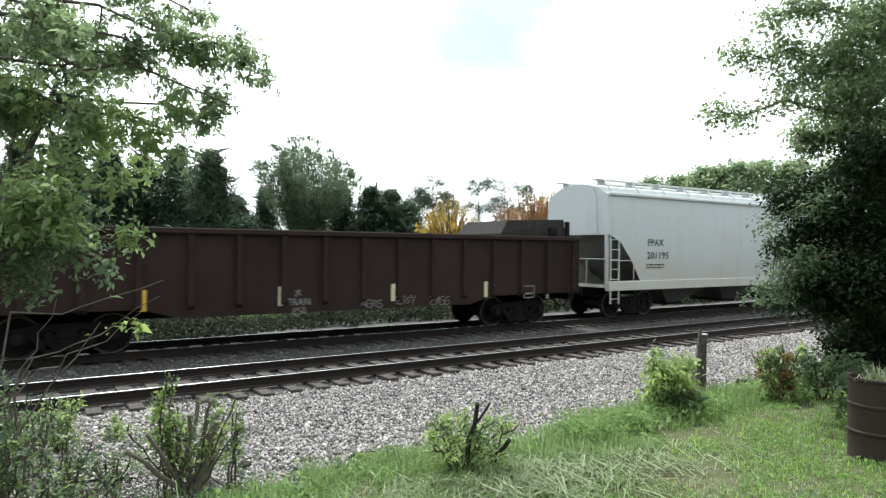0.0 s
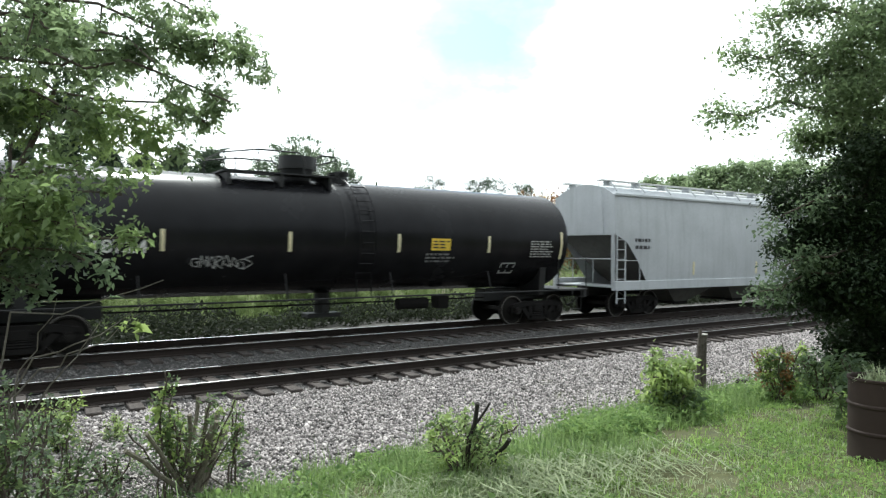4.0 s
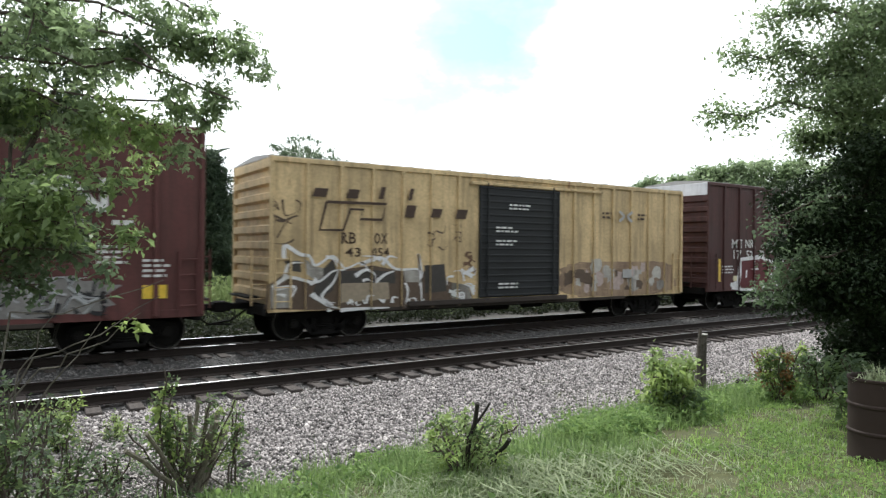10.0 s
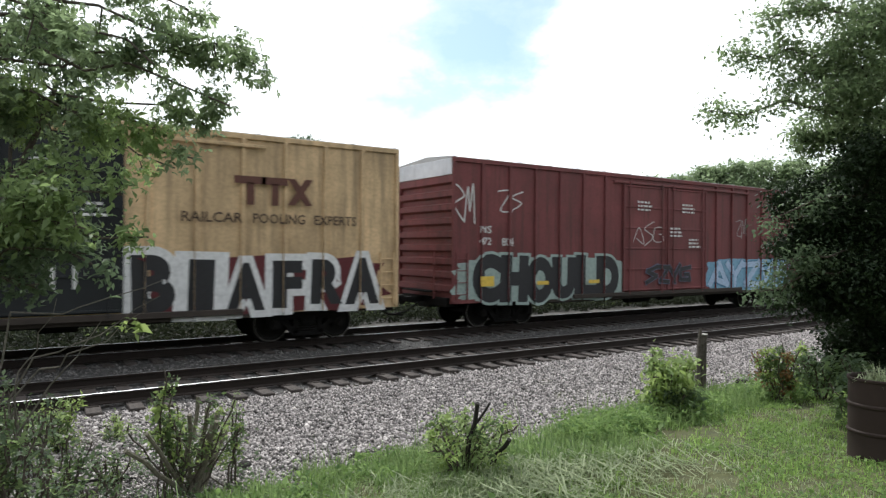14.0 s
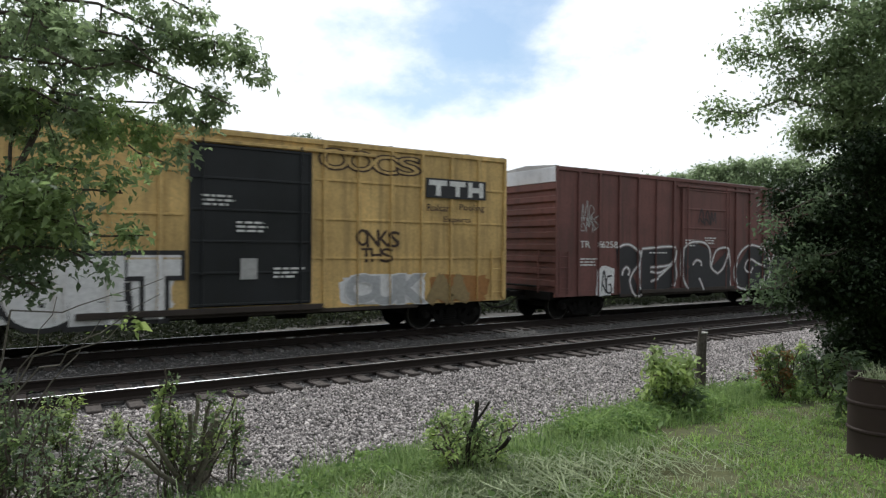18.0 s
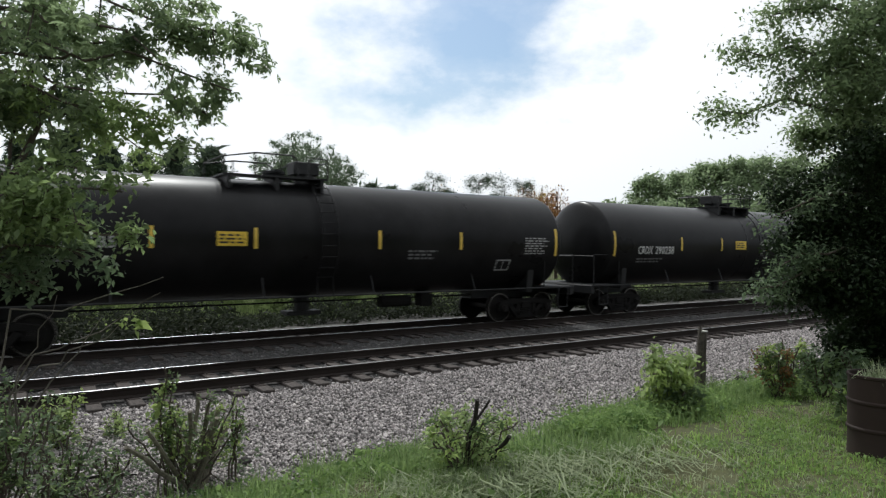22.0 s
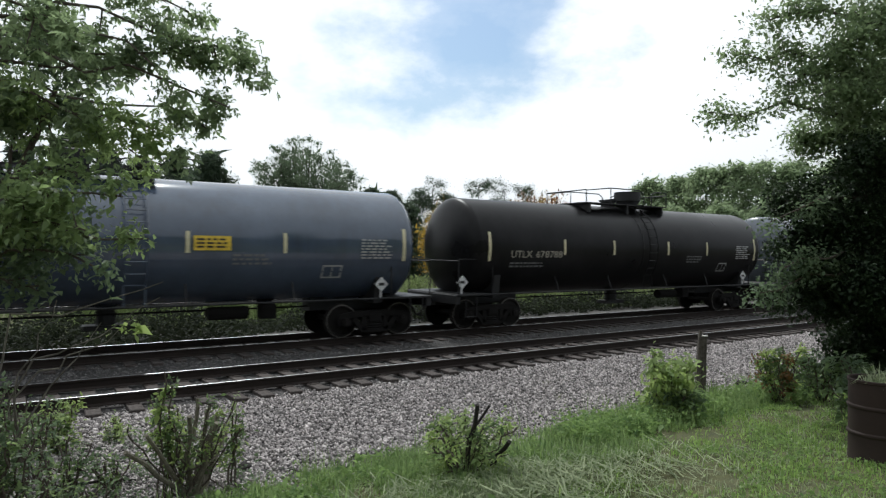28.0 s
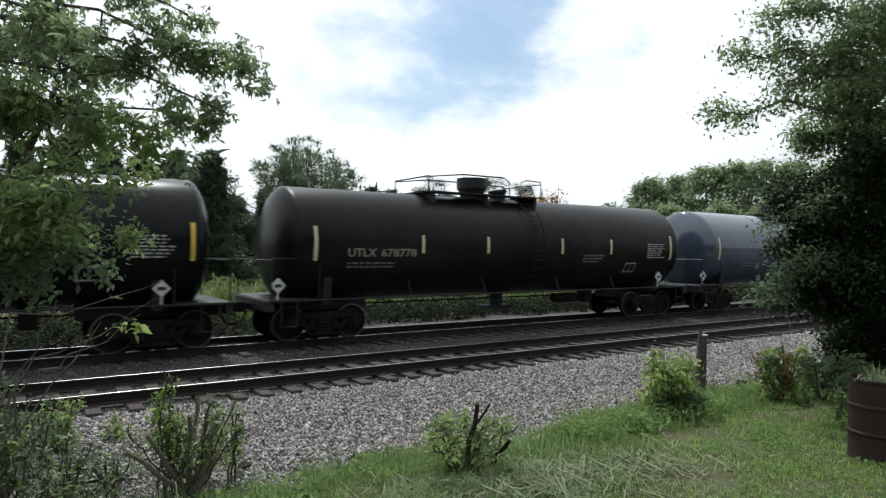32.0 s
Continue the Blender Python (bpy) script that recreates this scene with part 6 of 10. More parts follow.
def two_tone(name, high, low, stain, reach=0.42):
    """Hopper paint, clean above and stained by road dirt and rust wash lower down."""
    m, n, l, b = nodes_of(name)
    co = n.new("ShaderNodeTexCoord").outputs["Object"]
    z = n.new("ShaderNodeSeparateXYZ")
    l.new(co, z.inputs["Vector"])
    wash = noise_node(n, l, co, 0.5, 5, (0.5, 1.0, 1.2), 0.65)
    streak = noise_node(n, l, co, 1.0, 6, (4.0, 1.0, 0.25), 0.65)
    fine = noise_node(n, l, co, 16, 5)
    r = n.new("ShaderNodeMapRange")
    r.inputs["From Min"].default_value, r.inputs["From Max"].default_value, r.inputs["To Min"].default_value, r.inputs["To Max"].default_value = 1.0, 3.3, 0.28, -0.12
    l.new(z.outputs["Z"], r.inputs["Value"])
    add = n.new("ShaderNodeMath")
    add.operation = "ADD"
    l.new(wash, add.inputs[0])
    l.new(r.outputs["Result"], add.inputs[1])
    c = mix(n, l, ramp_of(n, l, add.outputs["Value"], reach, reach + 0.38), high, low)
    c = mix(n, l, scaled(n, l, ramp_of(n, l, streak, 0.5, 0.78), stain), c, tuple(x * k for x, k in zip(low, (0.62, 0.55, 0.5))))
    c = mix(n, l, scaled(n, l, ramp_of(n, l, fine, 0.45, 0.75), stain * 0.35), c, tuple(x * 0.6 for x in low))
    l.new(c, b.inputs["Base Color"])
    b.inputs["Roughness"].default_value, b.inputs["Specular IOR Level"].default_value = 0.5, 0.3
    bump(n, l, b, fine, 0.08, 0.004)
    MATS[name] = m
    return m


def hoppers():
    HY = hopper_front
    eq = two_tone("clean grey hopper paint", (0.70, 0.735, 0.75), (0.66, 0.68, 0.69), 0.15)
    gry = two_tone("pale grey hopper paint", (0.50, 0.53, 0.54), (0.50, 0.475, 0.42), 0.25)
    tan = two_tone("buff hopper paint", (0.52, 0.475, 0.405), (0.47, 0.32, 0.18), 0.5, 0.34)
    gry0 = paint("plain grey hopper paint", (0.50, 0.52, 0.53), 0.5, 0, 0.22, 0.0, fade=0.12)
    wht = paint("white hopper roof", (0.66, 0.66, 0.64), 0.55, 0, 0.25, fade=0.1)
    gry2 = paint("silver grey hopper paint", (0.44, 0.46, 0.48), 0.5, 0, 0.25, 0.0, fade=0.12)
    dirty = paint("dingy grey hopper paint", (0.36, 0.36, 0.34), 0.6, 0, 0.5, 0.08)
    c, h = hopper("covered_hopper", "pale grey covered hopper with a white roof and lettering", 17.14, 37.0, gry, wht)
    letter(c, "FPAX", -7.93, -7.05, 2.58, 2.83, BLACKP, HY)
    letter(c, "201195", -7.97, -6.79, 2.11, 2.36, BLACKP, HY)
    bars(c, -8.0, -6.9, 1.75, 1.95, 2, BLACKP, HY, 3)
    graffiti(c, "JAMES", 0.05, 3.45, 1.1, 2.15, gry0, DARKP, HY, fat=0.09, rim=0.035, seed=41, tilt=6, label="figures outlined in black spray")
    scribble(c, -0.8, -0.1, 1.7, 2.1, DARKP, 3, 0.03, y=HY)
    scribble(c, 3.5, 4.1, 1.7, 2.05, DARKP, 5, 0.03, y=HY)
    plate(c, 7.5, 7.89, 1.76, 2.04, BLACKP, HY, "notice")
    bars(c, 4.4, 7.2, 1.85, 1.98, 1, BLACKP, HY, 7)
    c, h = hopper("covered_hopper", "buff covered hopper, stained, with fat silver graffiti", 38.2, 56.9, tan, paint("buff roof", (0.50, 0.375, 0.25), 0.6, 0, 0.4))
    letter(c, "TGGX", -7.32, -6.52, 2.69, 2.96, BLACKP, HY)
    letter(c, "1530", -7.37, -6.64, 2.23, 2.46, BLACKP, HY)
    graffiti(c, "SIONO", -3.3, 1.7, 1.0, 2.28, SILVER, DARKP, HY, fat=0.10, rim=0.06, seed=43, tilt=5, label="fat silver letters edged in black")
    for i, x in enumerate((-2.7, -1.8, -0.75, 0.3, 1.2)):
        line(c, curve_pts([(x - 0.35, 1.95), (x, 1.72), (x + 0.3, 1.98)], 5), 0.16, spray("steel grey", (0.20, 0.20, 0.21)), lambda a, b: HY(a, b) - 0.016, (), 0.05)
    bars(c, -5.0, -3.6, 1.35, 1.5, 1, BLACKP, HY, 9)
    bars(c, 5.2, 6.0, 2.0, 2.6, 6, BLACKP, HY, 10)
    plate(c, 5.8, 6.1, 1.7, 1.95, BLACKP, HY, "notice")
    c, h = hopper("covered_hopper", "light grey covered hopper with yellow reflectors", 92.9, 109.9, gry2, wht, chutes=3)
    bars(c, -7.5, -6.6, 2.4, 2.9, 2, BLACKP, HY, 13)
    bars(c, 4.8, 5.9, 1.75, 2.05, 4, BLACKP, HY, 14)
    for x in (-4.2, 0.0, 3.0, 7.2):
        plate(c, x, x + 0.12, 1.5, 2.0, PALEY, HY)
    c, h = hopper("covered_hopper", "dingy grey covered hopper with black block graffiti", 293.9, 310.4, dirty, dirty, chutes=3)
    graffiti(c, "GROTEC", -5.3, -0.2, 2.35, 3.4, dirty, DARKP, HY, fat=0.03, rim=0.07, seed=45, label="black-edged block letters")
    wildstyle(c, 5, -5.6, -1.0, 1.2, 2.0, spray("silver", (0.45, 0.46, 0.47)), DARKP, 46, HY, (), 0.2, 0.02)
    scribble(c, -7.3, -6.4, 3.0, 3.8, DARKP, 9, 0.025, y=HY)
    bars(c, -7.2, -6.4, 1.6, 2.6, 5, BLACKP, HY, 15)
    c, h = hopper("covered_hopper", "pale grey covered hopper with black tags along the sill", 369.2, 389.7, eq, paint("pale hopper roof", (0.62, 0.64, 0.65), 0.6, 0, 0.3), walkm=paint("dark walkway", (0.10, 0.10, 0.10), 0.7))
    letter(c, "EQUX", -8.15, -7.32, 2.72, 2.98, BLACKP, HY)
    letter(c, "13979", -8.15, -7.24, 2.27, 2.51, BLACKP, HY)
    bars(c, -8.1, -7.3, 1.85, 2.1, 3, BLACKP, HY, 17)
    graffiti(c, "iSMSEY", -5.17, -2.5, 1.62, 2.42, eq, DARKP, HY, fat=0.06, rim=0.036, seed=47, tilt=4, label="rounded letters outlined in thin black spray")
    for i in range(6):
        line(c, [(-5.3 + i * 0.42, 1.5), (-5.05 + i * 0.42, 1.26)], 0.018, DARKP, HY(-5, 1.4) - 0.006 if callable(HY) else HY - 0.006)
    for q in ((-2.2, 1.9), (-1.8, 1.6)):
        line(c, [(q[0] + 0.16 * math.cos(a_ * 0.5), q[1] + 0.13 * math.sin(a_ * 0.5)) for a_ in range(14)], 0.016, DARKP, HY(-2, 1.7) - 0.006 if callable(HY) else HY - 0.006)
    scribble(c, -7.58, -6.46, 1.2, 1.5, spray("mid blue", (0.06, 0.2, 0.34)), 52, 0.025, -1.58)
    wildstyle(c, 10, 2.94, 5.57, 1.63, 2.13, eq, DARKP, 48, HY, (), 0.06, 0.012)
    plate(c, 5.5, 5.94, 1.84, 2.06, DARKP, HY, "notice")
    scribble(c, 2.94, 4.12, 1.2, 1.5, spray("mid blue", (0.06, 0.2, 0.34)), 49, 0.03, -1.58)
    scribble(c, -1.05, 1.2, 1.18, 1.55, DARKP, 18, 0.02, HY)
    bars(c, 6.19, 7.4, 2.2, 2.75, 5, BLACKP, HY, 18)
    poly(c, blob(-8.55, -8.05, 2.0, 2.38, 3, 14, 0.2), spray("bright red", (0.5, 0.07, 0.06)), HY)
    for x in (-2.6, 0.0, 2.8, 5.6):
        plate(c, x, x + 0.45, 1.06, 1.2, plain("dull olive reflector", (0.40, 0.34, 0.10)), -1.575)
    # the rusted one
    m, n, l, b = nodes_of("rusted buff hopper paint")
    co = n.new("ShaderNodeTexCoord").outputs["Object"]
    run_ = noise_node(n, l, co, 1.0, 8, (5.0, 1.0, 0.30), 0.7)
    cloud = noise_node(n, l, co, 1.3, 6, (1.3, 1.0, 1.0), 0.6)
    fine = noise_node(n, l, co, 6, 8, (1.4, 1.0, 0.7), 0.75)
    band = n.new("ShaderNodeSeparateXYZ")
    l.new(co, band.inputs["Vector"])

    def sums(op, p, q, r=None):
        k = n.new("ShaderNodeMath")
        k.operation = op
        for i_, v in enumerate((p, q, r)):
            if v is None:
                continue
            if isinstance(v, (int, float)):
                k.inputs[i_].default_value = v
            else:
                l.new(v, k.inputs[i_])
        return k.outputs["Value"]

    def span(src, a0, a1, b0, b1):
        k = n.new("ShaderNodeMapRange")
        for key, v in (("From Min", a0), ("From Max", a1), ("To Min", b0), ("To Max", b1)):
            k.inputs[key].default_value = v
        l.new(src, k.inputs["Value"])
        return k.outputs["Result"]

    # each sheet of the side has let go of its paint to a level of its own
    sheet = n.new("ShaderNodeTexWhiteNoise")
    sheet.noise_dimensions = "1D"
    l.new(sums("FLOOR", sums("MULTIPLY_ADD", band.outputs["X"], 0.62, 0.3), 0.0), sheet.inputs["W"])
    level = sums("MULTIPLY_ADD", sheet.outputs["Value"], -0.55, band.outputs["Z"])
    upper = span(level, 2.30, 2.80, -0.32, 0.09)
    corner = sums("MINIMUM", span(band.outputs["X"], -2.2, -1.4, 0.0, -0.4), span(band.outputs["Z"], 2.1, 2.6, 0.0, -0.4))
    amount = sums("ADD", sums("MAXIMUM", upper, corner), sums("MULTIPLY_ADD", run_, 0.62, sums("MULTIPLY_ADD", cloud, 0.55, sums("MULTIPLY", fine, 0.22))))
    base = mix(n, l, ramp_of(n, l, noise_node(n, l, co, 0.7, 5), 0.35, 0.65), (0.62, 0.53, 0.39), (0.70, 0.655, 0.55))
    rst = mix(n, l, fine, (0.17, 0.058, 0.03), (0.38, 0.18, 0.10))
    l.new(mix(n, l, ramp_of(n, l, amount, 0.64, 0.80), base, rst), b.inputs["Base Color"])
    b.inputs["Roughness"].default_value = 0.85
    bump(n, l, b, fine, 0.25, 0.01)
    c, h = hopper("covered_hopper", "buff covered hopper heavily streaked with orange rust", 390.9, 407.56, m, m, walkm=paint("dark walkway", (0.10, 0.10, 0.10), 0.7))
    letter(c, "TGCX", -6.37, -5.28, 2.26, 2.48, BLACKP, HY)
    letter(c, "1056", -6.28, -5.44, 1.89, 2.12, BLACKP, HY)
    bars(c, 3.5, 5.4, 2.55, 2.85, 4, BLACKP, HY, 21)
    plate(c, 5.0, 5.5, 1.65, 1.95, BLACKP, HY, "notice")
    rb = spray("rust brown", (0.2, 0.1, 0.06))
    for x in (-4.75, -3.95, -3.1, -2.3):
        line(c, curve_pts([(x + 0.05, 1.62), (x - 0.05, 2.1), (x + 0.2, 2.4), (x + 0.62, 2.34), (x + 0.74, 2.02), (x + 0.55, 1.7)], 5), 0.025, rb, HY)
        line(c, curve_pts([(x + 0.25, 2.1), (x + 0.3, 1.82), (x + 0.5, 1.86)], 4), 0.02, rb, HY)
    for x in (-4.4, -1.5, 1.0, 3.5):
        plate(c, x, x + 0.5, 1.06, 1.18, plain("dull olive reflector", (0.40, 0.34, 0.10)), -1.575)


hoppers()


# ---------------------------------------------------------------- tank cars
TANK_R, TANK_Z = 1.55, 2.53


def skin(r, zc):
    """The near face of a tank of radius r whose axis lies at height zc."""
    def y_of(x, z):
        d = min(r - 0.01, abs(z - zc))
        return -math.sqrt(r * r - d * d) - 0.012
    return y_of


tank_y = skin(TANK_R, TANK_Z)


def tank(name, label, u0, u1, mat, number=None, num_mat=None, strips=5, strip_mat=None, placard=(2.9, 3.6), fine=None, band=None, dome="cup", trim=None, diamond=True, seed=1, nz=(2.13, 2.40), nx=None, tip=0.77, deck=(-2.1, 2.1), TR=TANK_R, TZ=TANK_Z, truck_in=2.05, rung_x=0.4, valve=None, ends=None, bulge=0.5):
    """A tank car between two coupler faces."""
    tank_y = skin(TR, TZ)
    car, u, hc = car_thing(name, label, u0, u1, "tank car")
    L = hc - tip
    topm = paint("black trim", (0.02, 0.02, 0.021), 0.55, 0, 0.3)
    trim = trim or paint("black trim", (0.02, 0.02, 0.021), 0.55, 0, 0.3)
    N = 40

    def ring(x, r):
        return [(x, r * math.cos(2 * math.pi * i / N), TZ + r * math.sin(2 * math.pi * i / N)) for i in range(N)]
    rings = []
    cyl = L - bulge
    for a in (4, 18, 34, 50, 62, 72, 80, 86):
        rings.append(ring(-cyl - bulge * math.cos(radians(a)), TR * math.sin(radians(a))))
    for x in np.linspace(-cyl, cyl, 5):
        rings.append(ring(x, TR))
    for a in (86, 80, 72, 62, 50, 34, 18, 4):
        rings.append(ring(cyl + bulge * math.cos(radians(a)), TR * math.sin(radians(a))))
    shell = part("tank", Shape().loft(rings), mat, car, smooth=40)
    if band:
        part("band", Shape().loft([ring(band[0], TR + 0.006), ring(band[1], TR + 0.006)], caps=False), band[2], shell, "dark blue-grey band round the tank")
    if not band:
        part("shell_seam", Shape().loft([ring(-0.03, TR + 0.004), ring(0.0, TR + 0.012), ring(0.03, TR + 0.004)], caps=False), mat, shell)
    # stub sills, saddles, end platforms
    for k in (-1, 1):
        part("stub_sill", Shape().box(k * (hc - 0.45), k * (hc - truck_in - 1.6), -0.28, 0.28, 0.72, 1.12, 0.02), trim, car)
        part("saddle", Shape().prism([(-1.2, 0.95), (1.2, 0.95), (1.30, TZ - 0.70), (0.9, TZ - 1.2), (0, TZ - TR + 0.06), (-0.9, TZ - 1.2), (-1.30, TZ - 0.70)], k * (hc - truck_in) - 0.12, k * (hc - truck_in) + 0.12), trim, car)
        part("end_platform", Shape().box(k * (hc - 0.45), k * (hc - 1.7), -1.45, 1.45, 1.06, 1.12, 0.01), trim, car)
        part("end_sill", Shape().box(k * (hc - 0.42), k * (hc - 0.6), -1.4, 1.4, 0.82, 1.1, 0.02), trim, car)
        for y in (-1.42, 1.42):
            part("handrail", Shape().tube([(k * (hc - 1.75), y, 1.1), (k * (hc - 1.75), y, 2.15), (k * (hc - 0.5), y, 2.15), (k * (hc - 0.5), y, 1.1)], 0.02), trim, car)
        part("handrail", Shape().tube([(k * (hc - 0.5), -1.42, 2.1), (k * (hc - 0.5), 1.42, 2.1)], 0.02), trim, car)
        part("step", Shape().tube([(k * (hc - 0.75), -1.45, 1.06), (k * (hc - 0.75), -1.45, 0.45), (k * (hc - 1.15), -1.45, 0.45), (k * (hc - 1.15), -1.45, 1.06)], 0.02), trim, car)
        coupler(car, k * (hc - 0.5), k, 0.45)
    part("side_rail", Shape().tube([(-hc + 1.7, -1.42, 1.09), (hc - 1.7, -1.42, 1.09)], 0.025).tube([(-hc + 1.7, 1.42, 1.09), (hc - 1.7, 1.42, 1.09)], 0.025), trim, car)
    stay = Shape().tube([(0, -1.42, 1.09), (0, tank_y(0, TZ - 0.95) + 0.03, TZ - 0.95)], 0.02).mesh("rail_stay", trim)
    for x in (-hc + 4.5, -1.5, 1.5, hc - 4.5):
        part("rail_stay", stay, None, car, at=pose(x, 0, 0))
    part("bottom_outlet", Shape().cyl((0, 0, 1.3), (0, 0, 0.55), 0.22, 10).box(-0.5, 0.5, -0.25, 0.25, 0.48, 0.60, 0.02), trim, car)
    part("brake_gear", Shape().cyl((2.2, -0.4, 0.78), (3.2, -0.4, 0.78), 0.17, 10).tube([(-hc + 3.6, -0.2, 0.85), (hc - 3.6, -0.2, 0.85)], 0.025).box(3.5, 3.9, -0.6, -0.2, 0.6, 0.98, 0.02), UNDER, car)
    # top platform and fittings, laid out along the deck
    top = TZ + TR
    d0, d1 = deck
    mx = lambda x: d0 + (x + 2.1) * (d1 - d0) / 4.2
    s = Shape().box(d0, d1, -1.0, -0.45, top + 0.02, top + 0.06).box(d0, d1, 0.45, 1.0, top + 0.02, top + 0.06)
    s.box(d0, mx(-1.7), -0.45, 0.45, top + 0.02, top + 0.06).box(mx(1.7), d1, -0.45, 0.45, top + 0.02, top + 0.06)
    for x in (-1.9, 0, 1.9):
        s.box(mx(x) - 0.04, mx(x) + 0.04, -0.98, 0.98, top - 0.3, top + 0.02)
    plat = part("walkway", s, topm, car, "grated platform on top of the tank")
    hh = 0.60
    for y in (-1.0, 1.0):
        part("railing", Shape().tube([(d0, y, top), (d0, y, top + hh - 0.14), (mx(-0.9), y, top + hh), (mx(0.6), y, top + hh), (mx(0.8), y, top + hh - 0.12), (mx(0.85), y, top)], 0.022), topm, plat)
        part("railing", Shape().tube([(mx(1.25), y, top), (mx(1.3), y, top + hh - 0.1), (mx(1.5), y, top + hh - 0.02), (d1, y, top + hh - 0.04), (d1, y, top)], 0.022), topm, plat)
        part("rail_post", Shape().tube([(mx(-0.9), y, top), (mx(-0.9), y, top + hh)], 0.02), topm, plat)
    for x in (d0, d1):
        part("railing", Shape().tube([(x, -1.0, top + hh - 0.12), (x, 1.0, top + hh - 0.12)], 0.02), topm, plat)
    vx, wx = valve or (mx(-0.5), mx(-0.5) + 0.95)
    if dome == "cup":
        part("valve_housing", Shape().cyl((vx, 0, top - 0.05), (vx, 0, top + 0.28), 0.34, 16, 0.46).cyl((vx, 0, top + 0.28), (vx, 0, top + 0.62), 0.5, 16), topm, car, smooth=40)
    else:
        part("valve_housing", Shape().cyl((vx, 0, top - 0.05), (vx, 0, top + 0.25), 0.3, 14).box(vx - 0.42, vx + 0.3, -0.3, 0.3, top + 0.2, top + 0.56, 0.03), topm, car, smooth=40)
    part("manway", Shape().cyl((wx, 0, top - 0.05), (wx, 0, top + 0.20), 0.26, 14).cyl((wx, 0, top + 0.20), (wx, 0, top + 0.27), 0.31, 14).box(wx - 0.1, wx + 0.1, -0.38, 0.38, top + 0.24, top + 0.30), topm, car, smooth=40)
    # side ladder
    s = Shape()
    for x in (-0.22, 0.22):
        pts = [(rung_x + x, -TR * math.cos(radians(a)) - 0.12 * math.cos(radians(a)) - 0.02, TZ + (TR + 0.12) * math.sin(radians(a))) for a in range(-35, 76, 10)]
        s.tube([(rung_x + x, -1.42, 1.09)] + pts, 0.018)
    for a in range(-35, 76, 10):
        y, z = -(TR + 0.12) * math.cos(radians(a)), TZ + (TR + 0.12) * math.sin(radians(a))
        s.tube([(rung_x - 0.22, y, z), (rung_x + 0.22, y, z)], 0.014)
    part("ladder", s, topm if band else mat, car)
    # markings
    nx = nx or (-5.35, -3.2)
    if number:
        a, b_ = number
        w = nx[1] - nx[0]
        letter(car, a, nx[0], nx[0] + w * 0.40, nz[0], nz[1], num_mat or DIMW, tank_y)
        letter(car, b_, nx[0] + w * 0.47, nx[1], nz[0], nz[1], num_mat or DIMW, tank_y)
    bars(car, nx[0], nx[0] + 1.6, nz[0] - 0.32, nz[0] - 0.12, 2, plain("dim lettering", (0.2, 0.2, 0.2)), tank_y, seed)
    sm = strip_mat or PALEY
    ends = ends or L - 0.6
    for x in (-ends, ends - 0.10):
        plate(car, x, x + 0.10, 2.10, 2.98, sm, tank_y)
    for x in strips:
        plate(car, x - 0.045, x + 0.045, 2.30, 2.80, sm, tank_y)
    if placard:
        plate(car, placard[0], placard[1], 2.36, 2.70, ORNG, tank_y, "placard", "yellow notice")
        bars(car, placard[0] + 0.06, placard[1] - 0.04, 2.40, 2.66, 3, BLACKP, lambda x, z: tank_y(x, z) - 0.006, seed + 3)
    # specification block near the trailing end
    bars(car, ends - 1.35, ends - 0.35, 2.15, 2.70, 7, fine or DIMW, tank_y, seed + 5)
    bars(car, 2.5, 3.5, 2.0, 2.3, 3, plain("dim lettering", (0.2, 0.2, 0.2)), tank_y, seed + 7)
    s = Shape()
    for a, b_, e, g in ((0, 0.55, 0, 0.04), (0, 0.55, 0.3, 0.34), (0, 0.04, 0, 0.34), (0.51, 0.55, 0, 0.34), (0.26, 0.29, 0, 0.34)):
        x0 = ends - 2.4
        z0 = 1.66
        s.add([(x0 + q, tank_y(0, z0 + w_), z0 + w_) for q, w_ in ((a, e), (b_, e), (b_, g), (a, g))], [(0, 1, 2, 3)])
    paint_part("notice", s, fine or DIMW, car)
    if diamond:
        for x in (-hc + 0.7, hc - 2.0):
            d = part("placard_holder", Shape().box(-0.02, 0.02, 0, 0.04, -0.40, 0.0).prism([(0, -0.2), (0.2, 0), (0, 0.2), (-0.2, 0)], -0.03, -0.01, "y"), plain("white placard", (0.66, 0.66, 0.66)), car, "white diamond placard", pose(x, -1.3, 1.47))
            part("placard_mark", Shape().prism([(-0.09, -0.04), (0.09, -0.04), (0.09, 0.04), (-0.09, 0.04)], -0.036, -0.031, "y"), BLACKP, d)
    for x in (-hc + truck_in, hc - truck_in):
        truck(car, u, x)
    return car, hc


